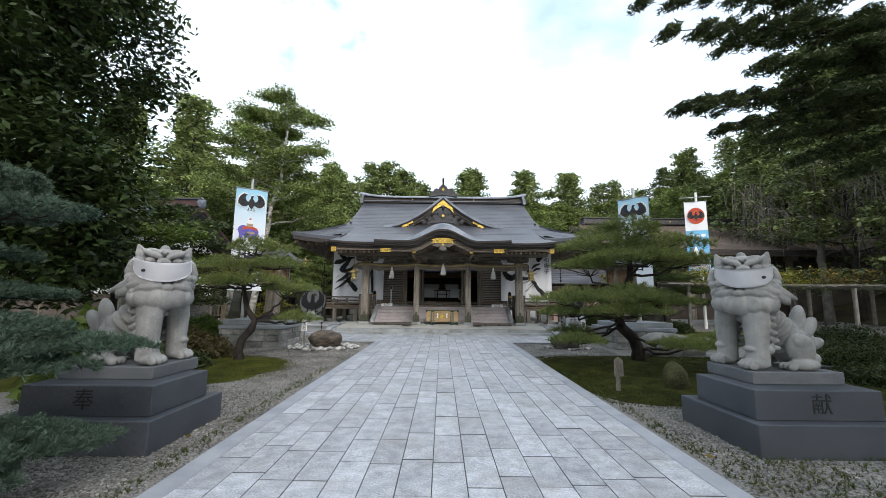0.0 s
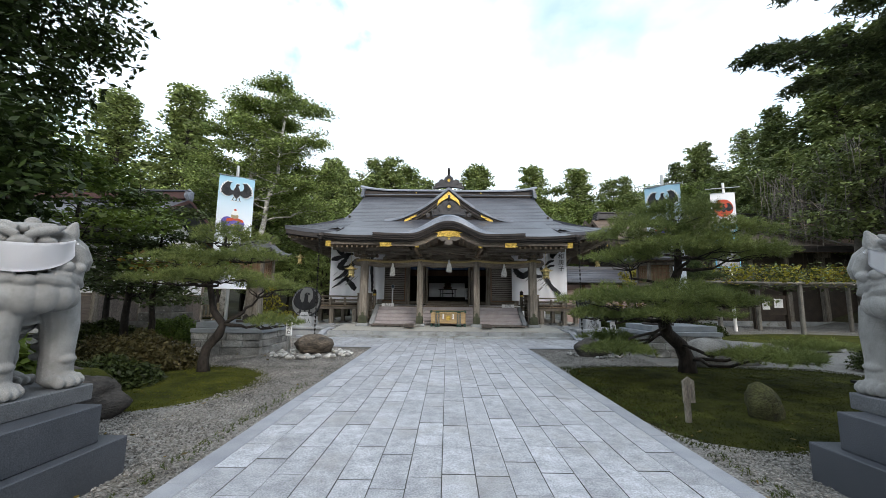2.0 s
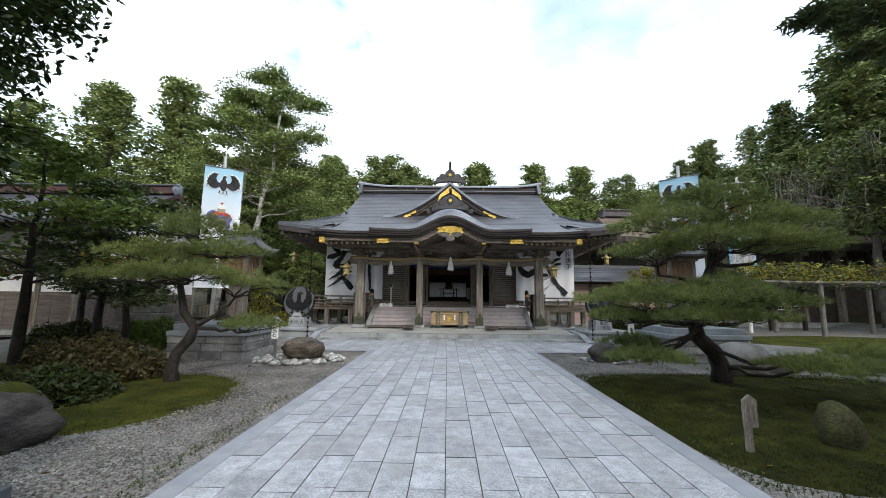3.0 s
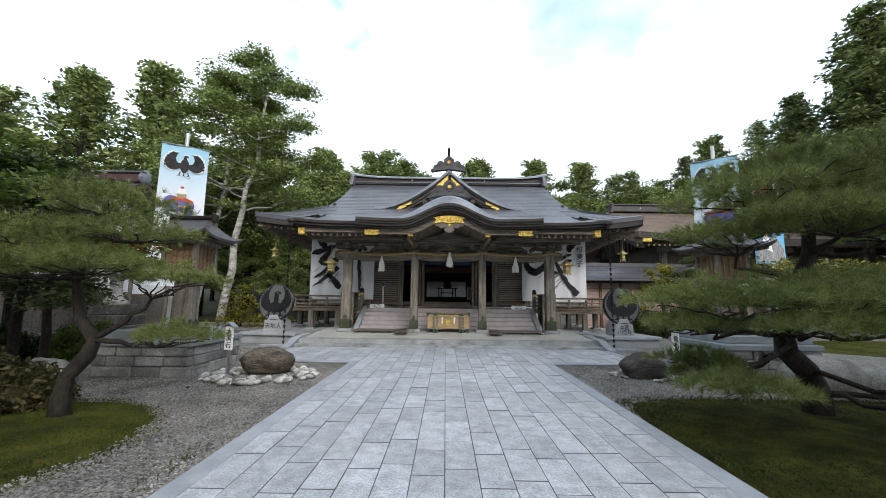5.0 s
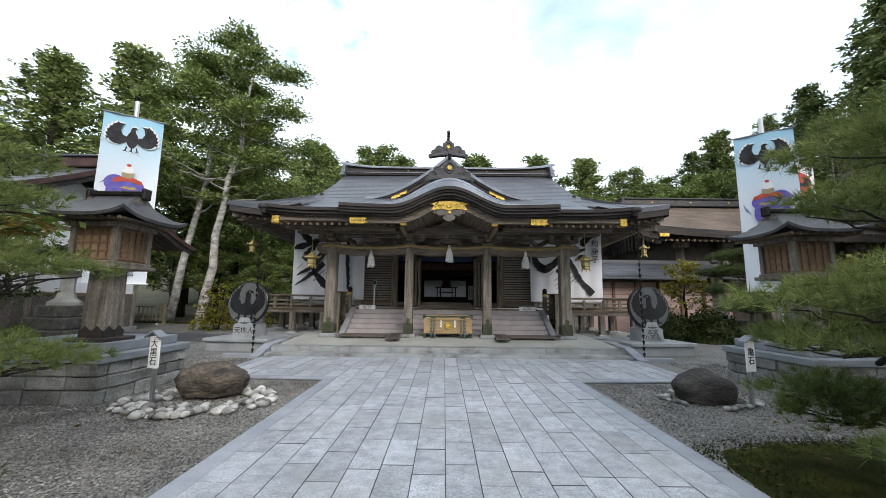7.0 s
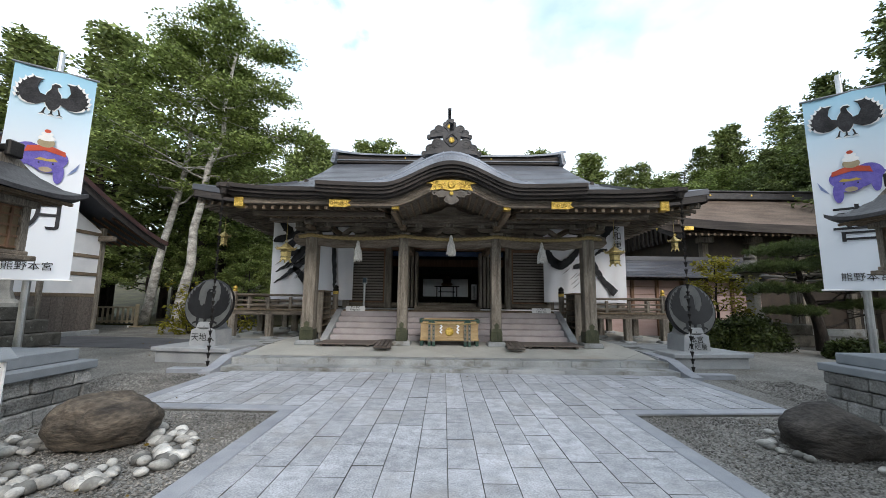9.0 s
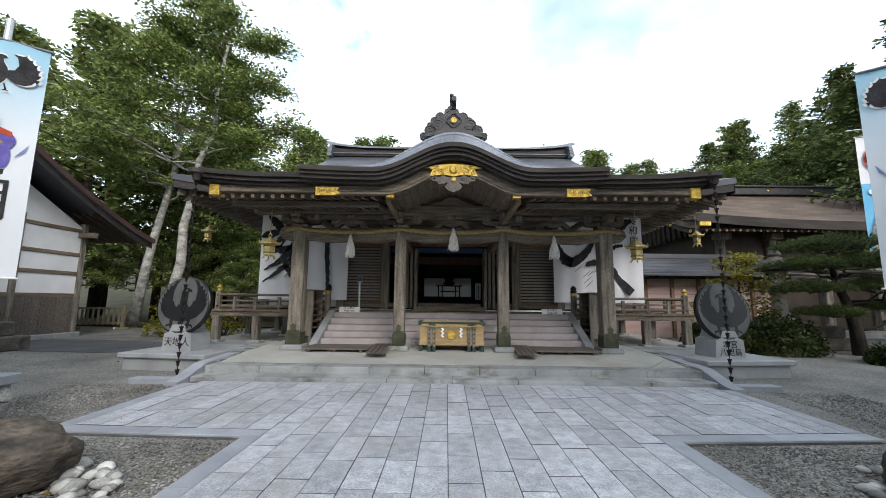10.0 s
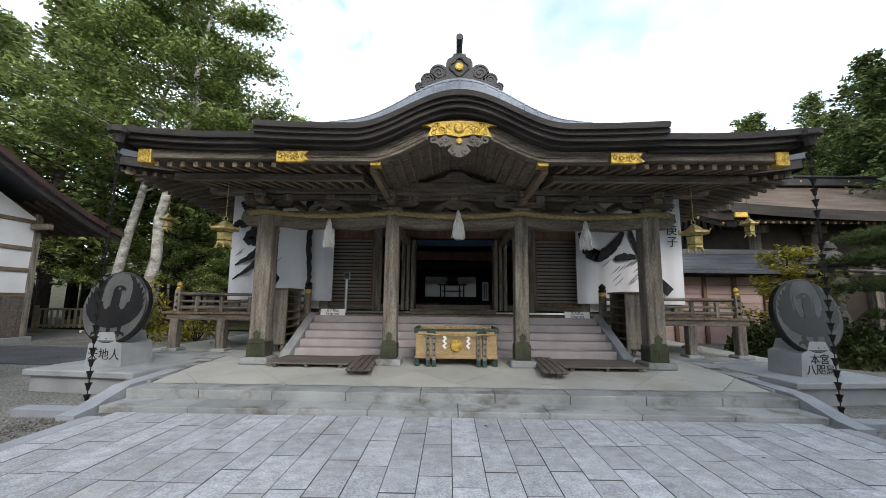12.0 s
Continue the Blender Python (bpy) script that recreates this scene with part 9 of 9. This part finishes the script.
moss_bed("moss_bed", "yellow-green moss bed under the small pine", (-5.3, 9.35), (2.05, 1.8), 1, 0.07)
moss_bed("moss_bed", "olive moss bed under the large pine, coloured darker for its shade", (5.45, 9.2), (3.12, 2.5), 2, 0.07, 6.0, 0.05, M_MOSSD)
moss_bed("moss_bed", "mossy lawn of the east garden", (16.0, 18.6), (5.6, 3.0), 3, 0.04)
moss_bed("moss_bed", "mossy ground behind the plinth", (6.8, 5.6), (2.4, 2.2), 6, 0.04)
moss_bed("moss_bed", "mossy ground under the evergreens", (-8.6, 9.5), (2.6, 3.2), 4, 0.04)
moss_bed("moss_bed", "mossy bank under the western wood", (-14, 32), (8, 3.0), 5, 0.05)
tagged(part("boulder", blob((-4.75, 7.55, 0.15), (0.62, 0.45, 0.42), 15, 0.25, 4, 0.5), M_ROCKD, smooth=True), "dark garden boulder with mossy top", "boulder")
tagged(part("moss_cap", blob((-4.85, 7.62, 0.43), (0.46, 0.33, 0.15), 15, 0.2, 3, 0.3), M_MOSS, smooth=True), "moss growing over a dark boulder", "moss")
# one solid dark blob stands in for a low clump of shrubs
tagged(part("mossy_stump", blob((3.98, 7.75, 0.13), (0.19, 0.18, 0.33), 6, 0.3, 3, 0.5), M_CLUMP, smooth=True), "dark rounded blob standing in for shrubs under a pine branch", "stump")
for c, sz, sd in (((6.1, 11.9, 0.2), (0.6, 0.4, 0.45), 21), ((7.0, 12.3, 0.15), (0.5, 0.4, 0.35), 22), ((-6.9, 12.2, 0.1), (0.4, 0.3, 0.3), 23)):
    tagged(part("garden_rock", blob(c, sz, sd, 0.3, 3, 0.5), M_WALLSTONE, smooth=True), "grey upright garden rock beside the pine", "rock")


# loose gravel, grass tufts, fallen leaves
def scatter(n, areas):
    out = []
    per = [max(1, int(n * (a[1] - a[0]) * (a[3] - a[2]) / sum((b[1] - b[0]) * (b[3] - b[2]) for b in areas))) for a in areas]
    for a, k in zip(areas, per):
        out.append(np.stack([R.uniform(a[0], a[1], k), R.uniform(a[2], a[3], k), np.zeros(k)], 1))
    return np.concatenate(out)


g = scatter(48000, [(-4.9, -2.3, 1.8, 7.8), (-3.6, -2.3, 7.8, 10.4), (-6.2, -2.3, 10.4, 14.3), (2.5, 3.8, 1.8, 6.8), (2.5, 5.0, 11.4, 14.4), (-6.4, -4.4, 14.2, 16.8), (5.2, 6.5, 14.6, 16.8)])
n = len(g)
oct_v = np.array([(1, 0, 0), (-1, 0, 0), (0, 1, 0), (0, -1, 0), (0, 0, 1), (0, 0, -1)], float)
oct_f = np.array([(0, 2, 4), (2, 1, 4), (1, 3, 4), (3, 0, 4), (2, 0, 5), (1, 2, 5), (3, 1, 5), (0, 3, 5)])
sc = R.uniform(0.007, 0.02, size=(n, 1, 3)) * np.array((1, 1, 0.65))
ang = R.uniform(0, 6.283, n)
v = oct_v[None] * sc + R.normal(size=(n, 6, 3)) * 0.002
x = v[:, :, 0] * np.cos(ang)[:, None] - v[:, :, 1] * np.sin(ang)[:, None]
y = v[:, :, 0] * np.sin(ang)[:, None] + v[:, :, 1] * np.cos(ang)[:, None]
v = np.stack([x, y, v[:, :, 2]], 2) + g[:, None, :] - np.array((0, 0, 0.004))
v[:, :, 2] += rises(g[:, 1])[:, None]
f = (oct_f[None] + (np.arange(n) * 6)[:, None, None]).reshape(-1, 3)
tagged(raw("gravel", v.reshape(-1, 3), f, M_PEBBLE), "loose grey and buff gravel beside the path", "gravel", kind="stuff")
gr = np.concatenate([scatter(900, [(-2.58, -2.41, 1.5, 9.5), (2.48, 2.68, 1.5, 11.5)]), scatter(1500, [(2.7, 3.6, 3.0, 5.2), (3.0, 7.5, 3.6, 5.0)]), scatter(2600, [(3.2, 7.6, 7.2, 10.8)]), scatter(1400, [(-6.4, -4.0, 8.0, 10.6)])])
gr[:, 2] = rises(gr[:, 1])
def on_moss(n, c, r, square):
    """Points over a moss bed, thinning out at its rim."""
    a, q = R.uniform(0, 6.283, n), np.sqrt(R.uniform(0, 1.08, n))
    k = q * (np.abs(np.cos(a)) ** square + np.abs(np.sin(a)) ** square) ** (-1 / square)
    x, y = c[0] + r[0] * k * np.cos(a), c[1] + r[1] * k * np.sin(a)
    return np.stack([x, y, rises(y) + 0.07 * np.clip(1 - q ** 3, 0, 1) - 0.006], 1)


# the east bed takes the shoots with shade in their colour
for pts, m in ((on_moss(26000, (5.45, 9.2), (3.12, 2.5), 6.0), M_SHOOTD), (on_moss(9000, (-5.3, 9.35), (2.05, 1.8), 2.0), M_SHOOT)):
    pts = pts[(pts[:, 0] > 2.36) | (pts[:, 0] < -2.3)]
    tagged(needle_tufts("moss_shoots", pts, np.tile((0, 0, 1.0), (len(pts), 1)), 4, 0.024, 0.0042, m, None, 1.1), "short springy moss shoots over the garden bed", "moss", kind="stuff")
grass = needle_tufts("grass_tufts", gr, np.tile((0, 0, 1.0), (len(gr), 1)), 7, 0.045, 0.003, M_GRASS, None, 0.7)
tagged(grass, "short grass and moss shoots along the path edge", "grass", kind="stuff")
fl = np.concatenate([scatter(360, [(-6.5, -2.3, 5, 14), (2.4, 7.5, 4, 14), (-12, -7, 18, 26)]), scatter(9, [(-4.4, 4.6, 14.6, 16.9)])])
fl[:, 2] = np.where(np.abs(fl[:, 0]) < 3.3, 0.035, 0.05) + rises(fl[:, 1])
leaves = leaf_cloud("fallen_leaves", fl, 1, (0.1, 0.1, 0.003), 0.03, L_AUTUMN, None, flat=0.06, aspect=0.5)
tagged(leaves, "scattered fallen yellow and brown leaves", "leaves", kind="stuff")


# the garden things stand on the rising ground
RAISED = ("statue_plinth", "guardian_statue", "cloth_mask", "retaining_wall", "wooden_lantern", "stone_name_sign", "boulder", "cobble_bed", "garden_sign", "garden_pine", "azalea", "clipped", "leafy_shrub", "moss_cap", "mossy_stump", "garden_rock", "garden_bench", "stone_lantern", "bamboo_trellis", "roofed_notice", "evergreen_tree", "maple_tree", "garden_evergreen", "hemlock", "disc_monument", "rain_chain")
for ob in list(scene.collection.objects):
    if ob.parent is None and ob.name.startswith(RAISED):
        if ob.type == "MESH" and not ob.name.startswith("guardian"):
            y = sum(c[1] for c in ob.bound_box) / 8
        else:
            y = ob.matrix_basis.translation.y
        ob.matrix_basis = Matrix.Translation((0, 0, rise(y) * (0.4 if ob.name.startswith(("disc", "rain")) else 1.0))) @ ob.matrix_basis
